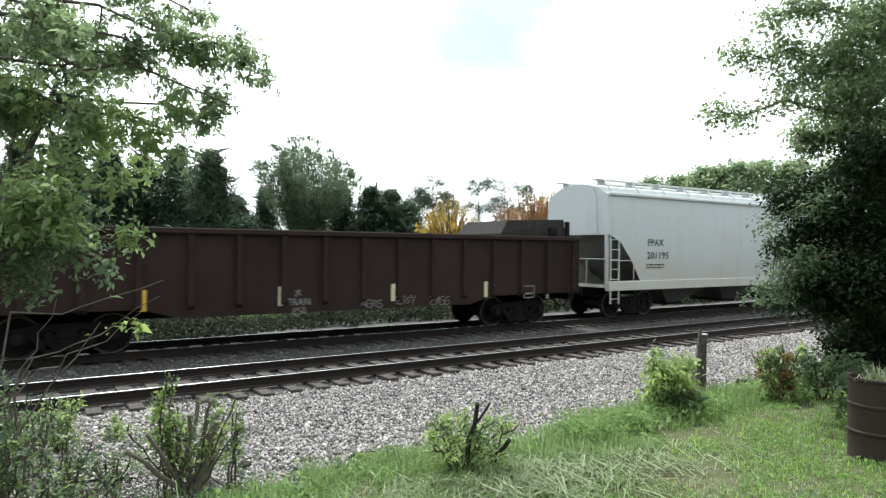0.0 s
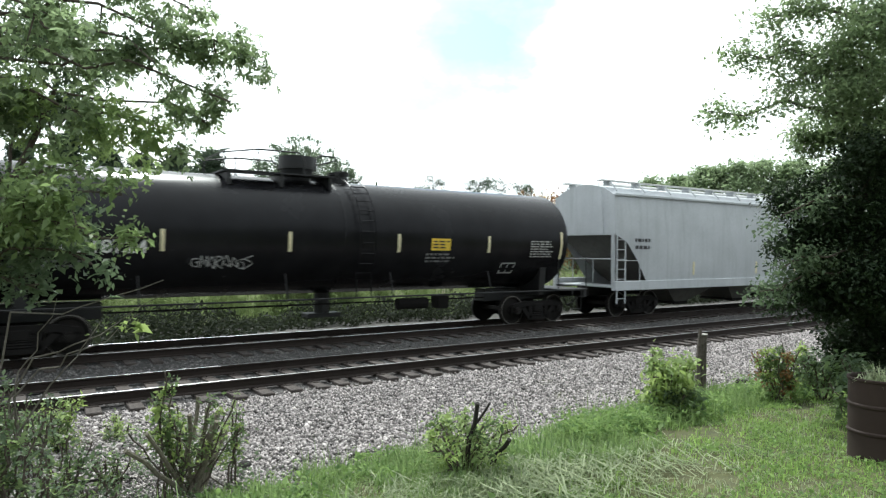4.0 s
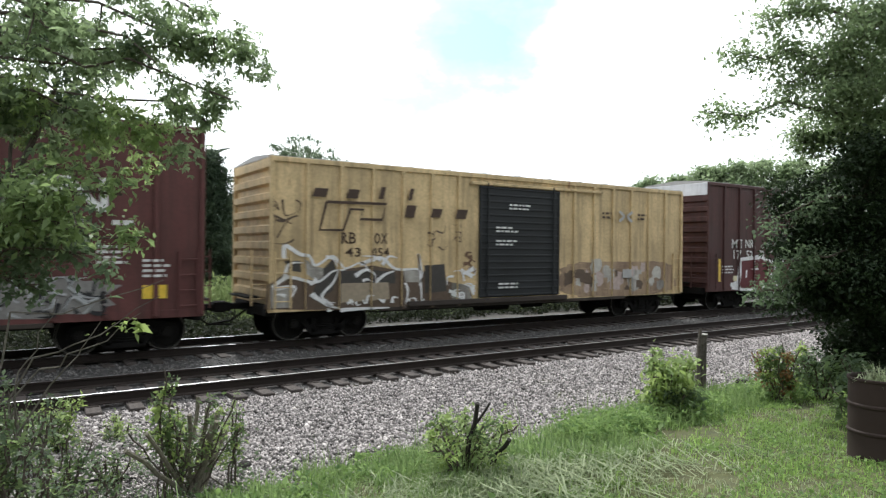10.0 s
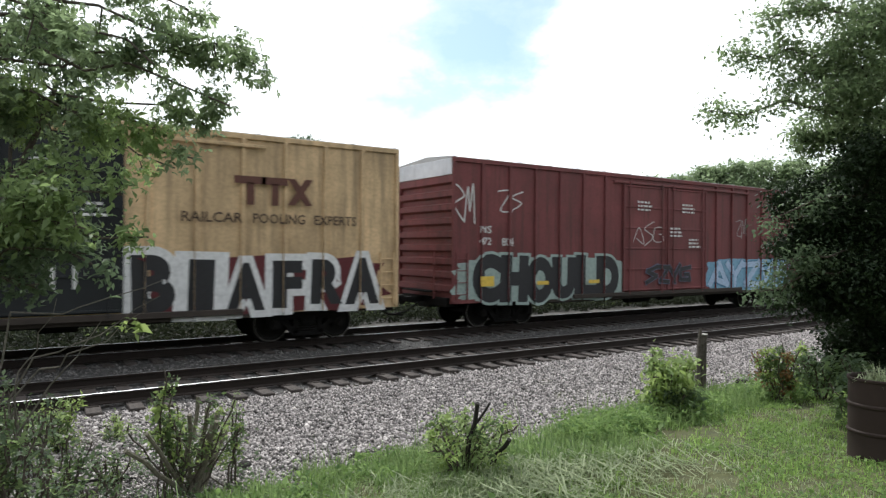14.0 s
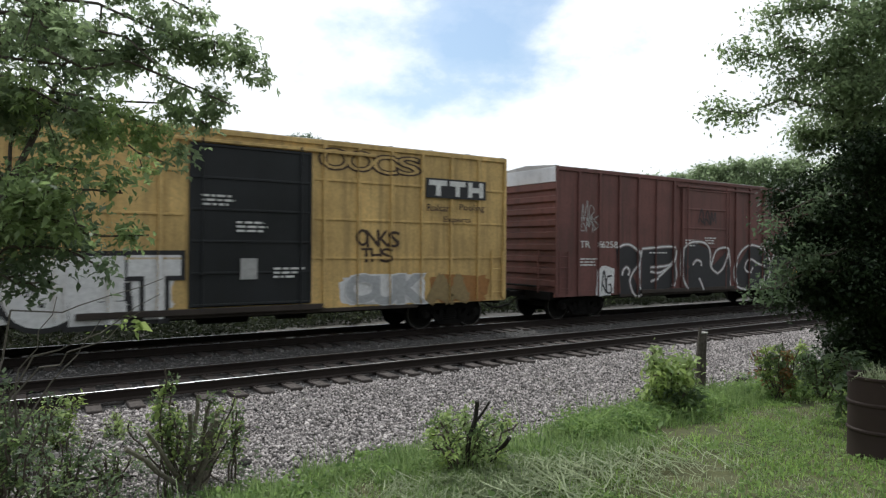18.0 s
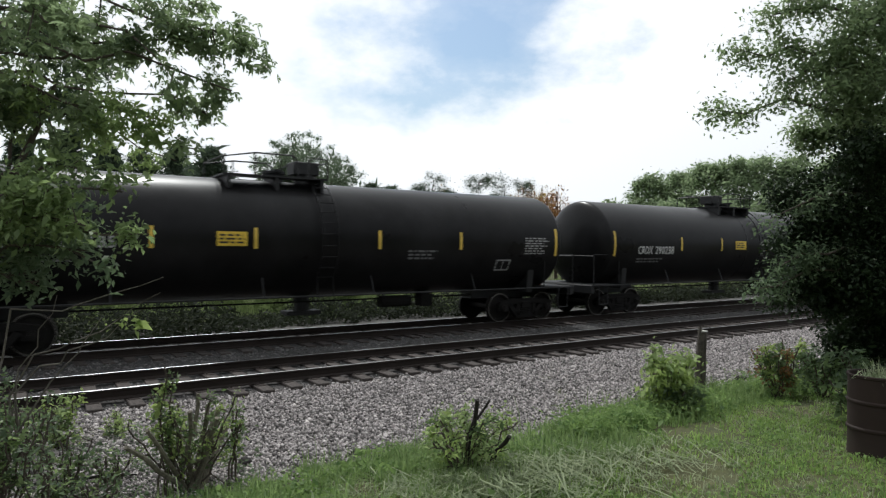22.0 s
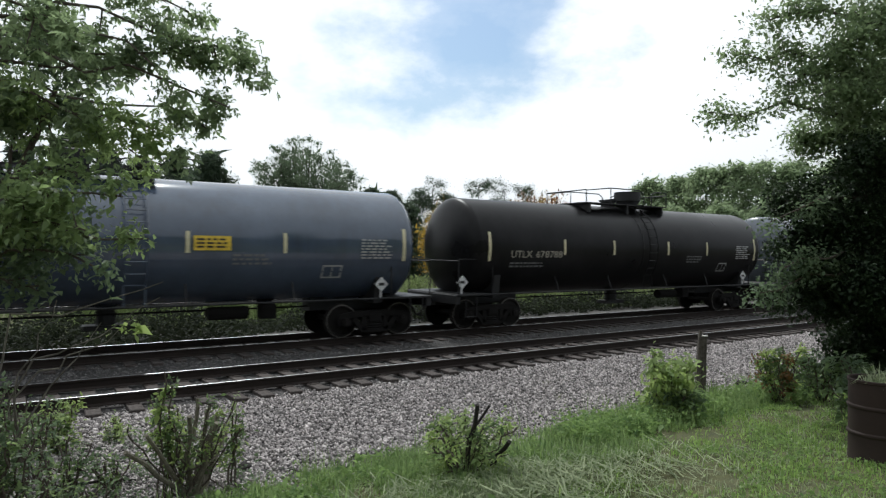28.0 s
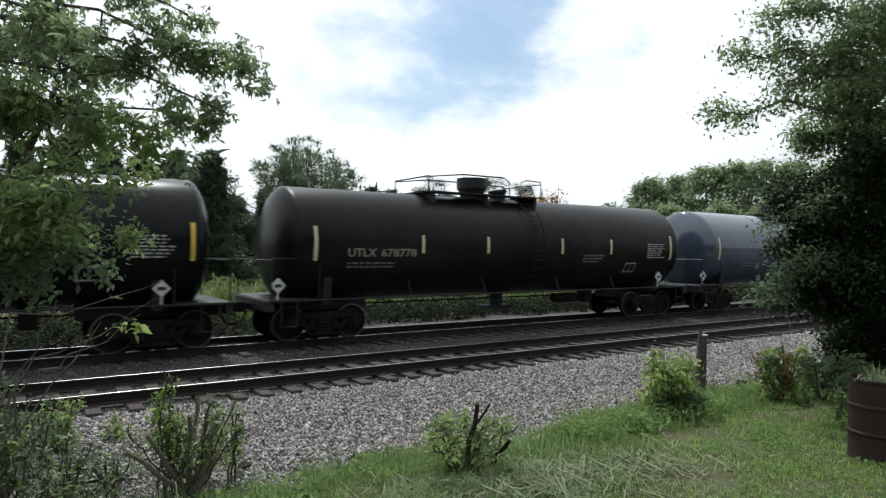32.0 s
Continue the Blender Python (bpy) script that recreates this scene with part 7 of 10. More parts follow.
def tanks():
    blk = paint("black tank paint", (0.009, 0.009, 0.0105), 0.24, 0, 0.3, fade=0.3, spec=0.15, relief=0.03)
    blk2 = paint("sooty tank paint", (0.0105, 0.0103, 0.0108), 0.32, 0, 0.45, fade=0.4, spec=0.14, relief=0.03)
    blu = paint("blue-grey tank paint", (0.068, 0.090, 0.130), 0.10, 0, 0.3, fade=0.3, spec=0.9, relief=0.02)
    gry = paint("grey tank paint", (0.125, 0.140, 0.165), 0.26, 0, 0.4, fade=0.3, spec=0.5, relief=0.03)
    wht = paint("cream tank paint", (0.82, 0.81, 0.77), 0.4, 0, 0.22, fade=0.08)
    tan = plain("tan lettering", (0.36, 0.33, 0.27))
    four = (-3.8, -1.55, 1.5, 3.8)
    c, h = tank("tank_car", "glossy black tank car with white reporting marks", 73.3, 92.1, blk, ("CTCX", "718724"), WHITE, (-4.45, -1.5, 1.6, 4.7), tip=1.05, nx=(-7.33, -4.76), nz=(2.25, 2.55), placard=(2.65, 3.3), seed=2, diamond=False, TZ=2.70, deck=(-2.98, -0.05), valve=(-0.76, 0.47), truck_in=2.3, rung_x=0.6, ends=7.7)
    scribble(c, -3.8, -2.4, 1.9, 2.2, DIMW, 4, 0.02, skin(TANK_R, 2.70))
    c, h = tank("tank_car", "black tank car with large white block letters", 135.05, 153.9, blk, ("PROX", "47335"), WHITE, (-4.13, -1.57, 1.44, 3.96), YEL, tip=1.05, nx=(-6.73, -5.11), nz=(2.11, 2.36), placard=(2.5, 3.34), seed=3, diamond=False, deck=(-1.69, 1.44), valve=(-0.81, 0.3), truck_in=2.3, rung_x=0.9, ends=7.7)
    # brand word drawn as six plain blocks
    w = 3.56 / 6
    for i in range(6):
        x, s = -6.81 + i * w, Shape()
        for a, b_, e, g in ((0, 0.13, 0, 0.46), (0, 0.52, 0.35, 0.46), (0.40, 0.52, 0.05 if i % 2 else 0.2, 0.45), (0, 0.52, 0.0 if i in (2, 3, 4) else 0.18, 0.11 if i in (2, 3, 4) else 0.27)):
            z0 = 2.57
            s.add([(x + q, tank_y(0, z0 + v_) - 0.002, z0 + v_) for q, v_ in ((a, e), (b_, e), (b_, g), (a, g))], [(0, 1, 2, 3)])
        paint_part("emblem", s, WHITE, c, "white block shape")
    tank("tank_car", "black tank car with yellow reflector strips", 408.25, 427.0, blk2, ("TILX", "291635"), DIMW, (-4.09, -1.76, 1.6, 4.26), YEL, nx=(-6.93, -4.79), nz=(2.30, 2.57), placard=(-2.68, -1.97), seed=5, diamond=False, deck=(-2.38, 0.3), valve=(0.07, -0.82), dome="box", truck_in=2.2, rung_x=0.1, ends=8.05)
    tank("tank_car", "black tank car with pale streaks down its middle", 427.0, 445.7, blk2, ("CRDX", "290238"), WHITE, (-4.29, -1.76, 1.35, 4.53), YEL, nx=(-6.74, -4.75), nz=(2.17, 2.46), placard=(-0.84, -0.1), seed=6, diamond=False, deck=(-1.19, 1.03), valve=(-0.19, 0.64), dome="box", truck_in=2.2, rung_x=0.9, ends=8.0)
    tank("tank_car", "bluish black tank car with an orange notice", 445.7, 464.7, paint("bluish black tank paint", (0.026, 0.029, 0.038), 0.26, 0, 0.4, spec=0.45, relief=0.03), ("TILX", "292544"), DIMW, (-4.61, -1.37, 2.25, 4.99), YEL, nx=(-6.93, -5.0), nz=(2.11, 2.42), placard=(1.18, 1.89), seed=7, diamond=False, deck=(-1.2, 0.95), valve=(-0.4, 0.5), dome="box", truck_in=2.2, rung_x=0.6, ends=8.1)
    c, h = tank("tank_car", "cream tank car with a dark band and cream fittings", 464.7, 480.45, wht, ("UTLX", "130617"), BLACKP, (-3.47, 2.92), plain("dark strip", (0.08, 0.08, 0.08)), nx=(-5.72, -3.76), nz=(2.31, 2.56), placard=None, deck=(-2.83, 1.32), valve=(0.0, 0.95), band=(-2.05, 1.75, paint("dark blue band", (0.030, 0.042, 0.053), 0.3, relief=0.03)), seed=8, fine=plain("grey lettering", (0.25, 0.25, 0.26)), trim=paint("cream trim", (0.55, 0.54, 0.51), 0.5, 0, 0.45), TR=1.40, TZ=2.60, ends=6.45)
    part("air_tank", Shape().cyl((h - 2.6, -1.3, 1.32), (h - 1.5, -1.3, 1.32), 0.22, 12).cyl((h - 3.1, -1.3, 1.3), (h - 2.9, -1.3, 1.3), 0.12, 10), wht, c)
    tank("tank_car", "blue-grey tank car, hazy sheen along its top", 480.45, 497.65, blu, ("UTLX", "662118"), plain("ghost lettering", (0.10, 0.09, 0.12)), (-3.8, -1.6, 1.5), plain("dull strip", (0.30, 0.30, 0.28)), placard=None, seed=9, deck=(-2.59, 1.06), valve=(-0.63, 0.55), dome="box", nx=(-6.2, -4.03), ends=7.2)
    tank("tank_car", "blue-grey tank car coupled among its like", 497.65, 514.65, blu, None, None, four, PALEY, seed=10, deck=(-2.4, 1.0), valve=(-0.65, 0.6), dome="box", ends=7.1)
    tank("tank_car", "blue-grey tank car with a yellow telephone notice", 514.65, 531.8, blu, ("UTLX", "662786"), tan, (-3.75, -1.58, 1.48, 3.77), PALEY, placard=(1.61, 2.45), seed=11, deck=(-2.33, 0.97), valve=(-0.65, 0.6), dome="box", nx=(-6.18, -4.01), nz=(2.22, 2.42), ends=7.2)
    tank("tank_car", "black tank car with faint white lettering", 531.8, 548.8, blk2, ("UTLX", "678788"), tan, (-3.87, -1.53, 1.38, 3.71), PALEY, placard=None, seed=12, deck=(-2.35, 1.91), valve=(0.88, -0.18), nx=(-6.12, -3.97), nz=(2.20, 2.42), ends=7.0)
    tank("tank_car", "grey tank car with a pale yellow notice", 548.8, 565.95, gry, ("UTLX", "664220"), plain("ghost grey lettering", (0.26, 0.26, 0.25)), (-3.73, -1.68, 1.6, 3.88), PALEY, placard=(1.71, 2.45), seed=13, deck=(-2.55, 1.09), valve=(-0.8, 0.9), nx=(-6.14, -4.04), nz=(2.24, 2.46), ends=7.15)
    tank("tank_car", "glossy black tank car with yellow reflector strips", 565.95, 582.95, blk, ("GATX", "37870"), DIMW, (-3.97, -0.93, 2.16, 4.41), YEL, placard=None, seed=14, deck=(-1.46, 1.23), valve=(-0.2, 0.65), nx=(-6.03, -4.1), nz=(2.22, 2.46), dome="box", rung_x=1.0, ends=6.95)
    tank("tank_car", "black tank car with an open-railed top platform", 582.95, 599.4, blk, ("GATX", "222508"), DIMW, (-3.7, -1.21, 1.8, 3.68), YEL, placard=(2.8, 3.58), seed=15, deck=(-1.55, 1.26), valve=(0.19, 1.07), nx=(-5.88, -3.76), nz=(2.22, 2.46), dome="box", rung_x=1.0, ends=6.9)
    tank("tank_car", "black tank car with pale reflector strips", 599.4, 616.6, blk2, ("UTLX", "678778"), tan, (-3.8, -1.51, 1.52, 3.81), PALEY, placard=None, seed=16, deck=(-3.3, 1.04), valve=(-1.03, 0.02), nx=(-6.1, -4.02), nz=(2.20, 2.42), ends=7.05)
    tank("tank_car", "blue-grey tank car at the rear of the row", 616.6, 633.6, blu, None, None, four, PALEY, seed=17, deck=(-2.4, 1.0), valve=(-0.65, 0.6), dome="box", ends=7.1)


tanks()


# ---------------------------------------------------------------- gondolas, coil car, centre-beam car
def gondola(label, u0, u1, mat, top=2.86, bot=0.78, ribs=15, truck_in=2.2, gap=0.7):
    car, u, h = car_thing("gondola", label, u0, u1, "gondola car")
    Y = 1.46
    for k in (-1, 1):
        part("side_wall", Shape().box(-h, h, k * Y, k * (Y - 0.04), 1.02, top - 0.05), mat, car)
        part("side_sill", Shape().prism([(-h, 1.25), (h, 1.25), (h, 1.02), (h - 3.6, 1.0), (h - 4.4, bot), (-h + 4.4, bot), (-h + 3.6, 1.0), (-h, 1.02)], k * (Y - 0.03), k * (Y + 0.012), "y"), mat, car)
        part("top_rail", Shape().box(-h - 0.02, h + 0.02, k * (Y - 0.10), k * (Y + 0.10), top - 0.14, top, 0.02), mat, car)
        me = Shape().loft([[(-0.09, k * Y, 0.95), (0.09, k * Y, 0.95), (0.06, k * (Y + 0.10), 1.05), (-0.06, k * (Y + 0.10), 1.05)],
                           [(-0.09, k * Y, top - 0.13), (0.09, k * Y, top - 0.13), (0.06, k * (Y + 0.09), top - 0.16), (-0.06, k * (Y + 0.09), top - 0.16)]]).mesh("side_post", mat)
        for i in range(ribs):
            part("side_post", me, None, car, at=pose(-h + 0.25 + i * (2 * h - 0.5) / (ribs - 1), 0, 0))
        e = part("end_wall", Shape().box(k * h, k * (h - 0.08), -Y, Y, 1.0, top - 0.02, 0.01), mat, car)
        s = Shape()
        for z in (1.4, 1.9, 2.4):
            s.box(k * h, k * (h + 0.08), -Y, Y, z - 0.08, z + 0.08, 0.02)
        part("end_rib", s, mat, e)
        ladder(car, k * (h - 0.3), -Y - 0.12, 1.0, top - 0.1, 0.42, mat, 5)
        coupler(car, k * (h - 0.1), k, gap)
    part("floor", Shape().box(-h, h, -Y, Y, 1.0, 1.1), mat, car)
    underframe(car, h, 1.0, UNDER)
    for x in (-h + truck_in, h - truck_in):
        truck(car, u, x)
    return car, h, -Y - 0.014


def scrap_heap(n, x0, x1, y0, y1, z, seed, size):
    rr = random.Random(seed)
    s = Shape()
    for i in range(n):
        x, y = rr.uniform(x0, x1), rr.uniform(y0, y1)
        w, d = rr.uniform(0.2, size), rr.uniform(0.15, size * 0.7)
        m = Matrix.Translation((x, y, z + rr.uniform(-0.15, 0.10))) @ Euler((rr.uniform(-0.5, 0.5), rr.uniform(-0.5, 0.5), rr.uniform(0, 3.1))).to_matrix().to_4x4()
        t = rr.uniform(0.02, 0.10)
        q = [m @ Vector((a * w / 2, b * d / 2, c * t)) for c in (-1, 1) for a, b in ((-1, -1), (1, -1), (1, 1 - rr.uniform(0, 0.6)), (-1, 1))]
        s.add(q, [(3, 2, 1, 0), (4, 5, 6, 7), (0, 1, 5, 4), (1, 2, 6, 5), (2, 3, 7, 6), (3, 0, 4, 7)])
    return s


def other_cars():
    m = paint("dark brown gondola paint", (0.030, 0.018, 0.0155), 0.75, 0, 0.4, 0.12, spec=0.15)
    c, h, y = gondola("dark brown gondola with faded chalk marks and yellow strips", -1.2, 15.73, m, 2.84, 0.78, 16)
    load = Shape().loft([[(5.2, -1.2, 1.1), (8.1, -1.2, 1.1), (8.1, 1.2, 1.1), (5.2, 1.2, 1.1)], [(5.4, -1.2, 2.9), (8.15, -1.2, 2.9), (8.15, 1.2, 2.9), (5.4, 1.2, 2.9)],
                         [(5.75, -1.1, 3.32), (8.1, -1.15, 3.42), (8.1, 1.15, 3.42), (5.75, 1.1, 3.32)]])
    part("load", load, rocky("scorched scrap", (0.010, 0.009, 0.008), (0.026, 0.023, 0.02), 6, 0.95, False, 1.0), c, "dark bale of scrap at the end")
    part("load_post", Shape().box(8.15, 8.3, -1.25, -1.15, 2.8, 3.35, 0.01).box(7.4, 7.7, -1.3, -1.1, 2.85, 3.15, 0.03), UNDER, c)
    for x in (-4.9, -1.78, 1.38, 4.56):
        plate(c, x, x + 0.13, 0.97, 1.44, PALEY if x > -4 else YEL, y - 0.02, "reflector")
    chalk = plain("chalk marks", (0.24, 0.23, 0.22))
    for i, (a, b, e, g) in enumerate(((-1.4, -1.05, 0.70, 0.92), (-1.36, -1.2, 1.2, 1.36), (0.49, 1.1, 0.82, 1.05), (1.52, 2.17, 0.86, 1.1), (2.61, 3.31, 0.8, 1.1))):
        scribble(c, a, b, e, g, chalk, 60 + i, 0.022, y - 0.022)
    letter(c, "TRAIN", -1.53, -0.94, 0.96, 1.14, chalk, y - 0.02)
    s = Shape()
    for a, b, e, g in ((6.1, 6.55, 0.89, 0.92), (6.1, 6.55, 1.25, 1.28), (6.1, 6.13, 0.89, 1.28), (6.52, 6.55, 0.89, 1.28), (6.18, 6.47, 1.0, 1.06)):
        s.add([(a, y - 0.02, e), (b, y - 0.02, e), (b, y - 0.02, g), (a, y - 0.02, g)], [(0, 1, 2, 3)])
    paint_part("notice", s, chalk, c)
    plate(c, 7.04, 7.16, 0.84, 1.76, chalk, y - 0.02)

    m = paint("black gondola paint", (0.014, 0.0135, 0.0135), 0.65, 0, 0.3, 0.05, spec=0.15)
    c, h, y = gondola("black gondola heaped with bright scrap metal and tagged in white", 311.65, 332.1, m, 2.72, 0.78, 19, gap=0.85)
    letter(c, "AOK", -6.28, -5.58, 1.81, 2.09, y=y)
    letter(c, "519", -6.32, -5.66, 1.40, 1.62, DIMW, y)
    letter(c, "396", -5.37, -4.67, 1.37, 1.60, DIMW, y)
    part("load", scrap_heap(260, -h + 0.4, h - 0.3, -1.25, 1.25, 2.70, 4, 0.7), paint("shredded metal", (0.50, 0.51, 0.50), 0.4, 0.6, 0.5, 0.25), c, "heap of bright torn scrap metal")
    part("load_base", Shape().box(-h + 0.15, h - 0.15, -1.3, 1.3, 1.1, 2.52), rocky("scorched scrap", (0.02, 0.018, 0.016), (0.05, 0.045, 0.04), 6), c)
    for i, (a, b, e, g, w) in enumerate(((-10.0, -9.44, 1.22, 1.5, 0.03), (-9.3, -8.45, 1.36, 1.72, 0.03), (-8.22, -7.29, 1.25, 1.84, 0.055), (-7.0, -6.55, 1.2, 1.95, 0.018), (-3.44, -2.78, 1.43, 1.88, 0.03), (-1.45, -0.75, 0.8, 1.25, 0.022), (-1.4, -0.85, 1.2, 1.75, 0.022), (-1.3, -0.9, 0.9, 1.6, 0.018), (9.25, 9.65, 1.9, 2.55, 0.02))):
        scribble(c, a, b, e, g, WSP if i in (2, 4, 5, 6, 7) else DIMW, 80 + i, w, y - 0.12)
    plate(c, -5.34, -4.65, 1.78, 2.14, plain("grey patch", (0.12, 0.12, 0.12)), y - 0.11, "notice")
    s = Shape()
    for q in ([(-0.06, 1.35), (-0.02, 1.35), (-0.02, 1.96), (-0.06, 1.96)], [(-0.26, 1.72), (-0.21, 1.70), (-0.02, 1.96), (-0.06, 1.96)], [(0.14, 1.70), (0.19, 1.72), (-0.02, 1.96), (-0.06, 1.96)]):
        s.add([(a, y - 0.004, b) for a, b in q], [(0, 1, 2, 3)])
    paint_part("spray_paint", s, DIMW, c, "chalked arrow")
    s = Shape()
    for a, b, e, g in ((7.35, 8.0, 0.9, 0.93), (7.4, 7.95, 1.53, 1.56), (7.35, 7.39, 0.9, 1.56), (7.96, 8.0, 0.9, 1.56), (7.4, 7.95, 1.22, 1.26), (7.65, 7.68, 1.2, 1.56)):
        s.add([(a, y - 0.004, e), (b, y - 0.004, e), (b, y - 0.004, g), (a, y - 0.004, g)], [(0, 1, 2, 3)])
    paint_part("notice", s, DIMW, c)
    for i in range(5):
        plate(c, -7.5 + i * 3.2, -7.35 + i * 3.2, 1.25, 1.38, DIMW, y)

    # coil car under its rounded hood
    c, u, h = car_thing("coil_car", "black coil car under a rounded steel hood", 58.1, 72.0, "coil car")
    m = paint("black coil car paint", (0.013, 0.012, 0.0115), 0.6, 0, 0.3, spec=0.15)
    hood = paint("dull hood paint", (0.040, 0.035, 0.031), 0.6, 0, 0.4, spec=0.25)
    prof = [(-1.45, 2.42)] + [(-1.45 * math.cos(radians(a)) ** 0.8, 2.46 + 1.02 * math.sin(radians(a))) for a in (8, 20, 33, 46, 58, 70, 80)] + [(0, 3.49)]
    prof = prof + [(-p, q) for p, q in prof[-2::-1]]
    part("hood", Shape().prism(prof, -h + 0.55, h - 0.55), hood, c, "rounded weather hood", smooth=30)
    part("hood_rim", Shape().box(-h + 0.5, h - 0.5, -1.49, -1.44, 2.39, 2.45, 0.01).box(-h + 0.5, h - 0.5, 1.44, 1.49, 2.39, 2.45, 0.01), paint("bare edge", (0.30, 0.29, 0.27), 0.5, 0.3), c)
    for x in (-3.45, 5.0):
        part("lifting_frame", Shape().tube([(x - 0.1, -1.2, 2.85), (x, -0.75, 3.85), (x + 0.05, 0.75, 3.85), (x - 0.1, 1.2, 2.85)], 0.05).tube([(x, -0.75, 3.6), (x - 0.45, -0.5, 3.42)], 0.04), UNDER, c)
    part("roof_pipe", Shape().tube([(-h + 1.2, 0, 3.56), (h - 1.0, 0, 3.56)], 0.035).box(0.1, 0.9, -0.25, 0.25, 3.46, 3.9, 0.03), UNDER, c)
    for k in (-1, 1):
        part("side_panel", Shape().box(-h + 0.35, h - 0.35, k * 1.42, k * 1.47, 1.26, 2.40, 0.01), m, c)
        part("side_sill", Shape().box(-h, h, k * 1.35, k * 1.50, 1.18, 1.28, 0.015).prism([(-h + 2.9, 1.2), (h - 2.9, 1.2), (h - 3.6, 0.72), (-h + 3.6, 0.72)], k * 1.40, k * 1.46, "y"), m, c)
        part("end_platform", Shape().box(k * (h - 0.5), k * h, -1.45, 1.45, 1.2, 1.3, 0.01), m, c)
        part("handrail", Shape().tube([(k * (h - 0.05), -1.35, 1.3), (k * (h - 0.05), -1.35, 2.2), (k * (h - 0.05), 1.35, 2.2), (k * (h - 0.05), 1.35, 1.3)], 0.02), m, c)
        part("end_wall", Shape().box(k * (h - 0.6), k * (h - 0.5), -1.42, 1.42, 1.18, 2.41), m, c)
        ladder(c, k * (h - 0.25), -1.5, 0.5, 1.9, 0.4, m, 4)
        coupler(c, k * (h - 0.1), k, 0.7)
    underframe(c, h, 1.25, UNDER)
    yy = -1.482
    letter(c, "CSS", -5.05, -4.5, 1.38, 1.58, y=yy)
    letter(c, "495363", -4.3, -3.08, 1.37, 1.59, y=yy)
    plate(c, -6.17, -5.69, 1.33, 1.58, ORNG, yy)
    for x in (-3.05, -0.1, 1.9, 3.6):
        plate(c, x, x + 0.4, 1.36, 1.46, PALEY, yy)
    scribble(c, -0.2, 0.95, 1.68, 1.98, WSP, 70, 0.03, yy - 0.002)
    for i, (x, z) in enumerate(((-5.6, 2.0), (-4.2, 1.9), (1.1, 2.05), (3.6, 1.95))):
        bars(c, x, x + 0.8, z, z + 0.2, 2, DIMW, yy, 190 + i)
    for x in (-h + 2.05, h - 2.05):
        truck(c, u, x)

    # centre-beam flat car
    c, u, h = car_thing("centerbeam_car", "yellow centre-beam flat car, empty, with diagonal braces", 111.36, 134.4, "flat car")
    m = paint("yellow ochre steel", (0.30, 0.215, 0.11), 0.65, 0, 0.65, 0.15, (0.07, 0.045, 0.03))
    pale = paint("worn deck boards", (0.46, 0.41, 0.34), 0.8, 0, 0.4, fade=0.2)
    top, deck = 4.78, 1.16
    part("top_chord", Shape().box(-h + 0.3, h - 0.3, -0.28, 0.28, top - 0.16, top, 0.02), m, c)
    part("deck", Shape().box(-h + 0.3, h - 0.3, -1.45, 1.45, deck - 0.08, deck, 0.01), pale, c, "pale worn deck")
    for k in (-1, 1):
        part("side_sill", Shape().prism([(-h, deck - 0.02), (h, deck - 0.02), (h, 0.86), (h - 4.2, 0.80), (h - 5.4, 0.62), (-h + 5.4, 0.62), (-h + 4.2, 0.80), (-h, 0.86)], k * 1.44, k * 1.50, "y"), paint("stained ochre sill", (0.17, 0.12, 0.066), 0.75, 0, 1.0, 0.8, (0.040, 0.028, 0.021)), c)
        frame_prof = [(k * h, deck), (k * h, top), (k * (h - 0.5), top), (k * (h - 0.22), deck)]
        bh = part("bulkhead", Shape().box(k * (h - 0.3), k * (h - 0.24), -1.4, 1.4, deck, top), m, c, "tall ribbed end bulkhead")
        for ya, yb in ((-1.46, -1.38), (1.38, 1.46)):
            part("bulkhead_frame", Shape().prism(frame_prof, ya, yb, "y"), m, bh)
        s = Shape()
        for z in (1.6, 2.2, 2.8, 3.4, 4.0, 4.6):
            s.box(k * (h - 0.25), k * (h - 0.06), -1.38, 1.38, z - 0.05, z + 0.05)
        for y2 in (-0.7, 0, 0.7):
            s.box(k * (h - 0.25), k * (h - 0.08), y2 - 0.06, y2 + 0.06, deck, top)
        part("bulkhead_rib", s, m, c)
        for y2 in (-1.08, -0.86, -0.42):
            part("bulkhead_mark", Shape().box(k * (h - 0.312), k * (h - 0.302), y2, y2 + 0.11, 2.95, 3.85), plain("white strip", (0.72, 0.72, 0.72)), c)
        for y2 in (-1.25, -0.62, 0.2, 0.9):
            part("bulkhead_mark", Shape().box(k * (h - 0.308), k * (h - 0.301), y2, y2 + 0.05, 1.3, 4.3), paint("brown upright steel", (0.085, 0.058, 0.036)), c)
        coupler(c, k * (h - 0.1), k, 0.65)
    n = 18
    dim = paint("brown upright steel", (0.085, 0.058, 0.036), 0.7, 0, 0.5, 0.3, (0.05, 0.03, 0.02))
    olive = paint("olive brace paint", (0.27, 0.225, 0.13), 0.65, 0, 0.5, 0.1)
    white = plain("white strip", (0.72, 0.72, 0.72))
    kinds = []
    for w_, mt in ((0.125, m), (0.085, dim)):
        kinds.append(Shape().box(-w_, w_, -0.10, -0.07, deck, top - 0.16).box(-w_, w_, 0.07, 0.10, deck, top - 0.16).box(-0.02, 0.02, -0.07, 0.07, deck, top - 0.16).mesh("upright", dim))
    foot = Shape().box(-0.15, 0.15, -0.13, -0.102, deck, deck + 0.75, 0.008).mesh("foot_plate", m)
    gus = Shape().prism([(-0.30, top - 0.16), (0.12, top - 0.16), (0.12, top - 0.75), (-0.06, top - 0.75)], -0.13, -0.102, "y").mesh("gusset", m)
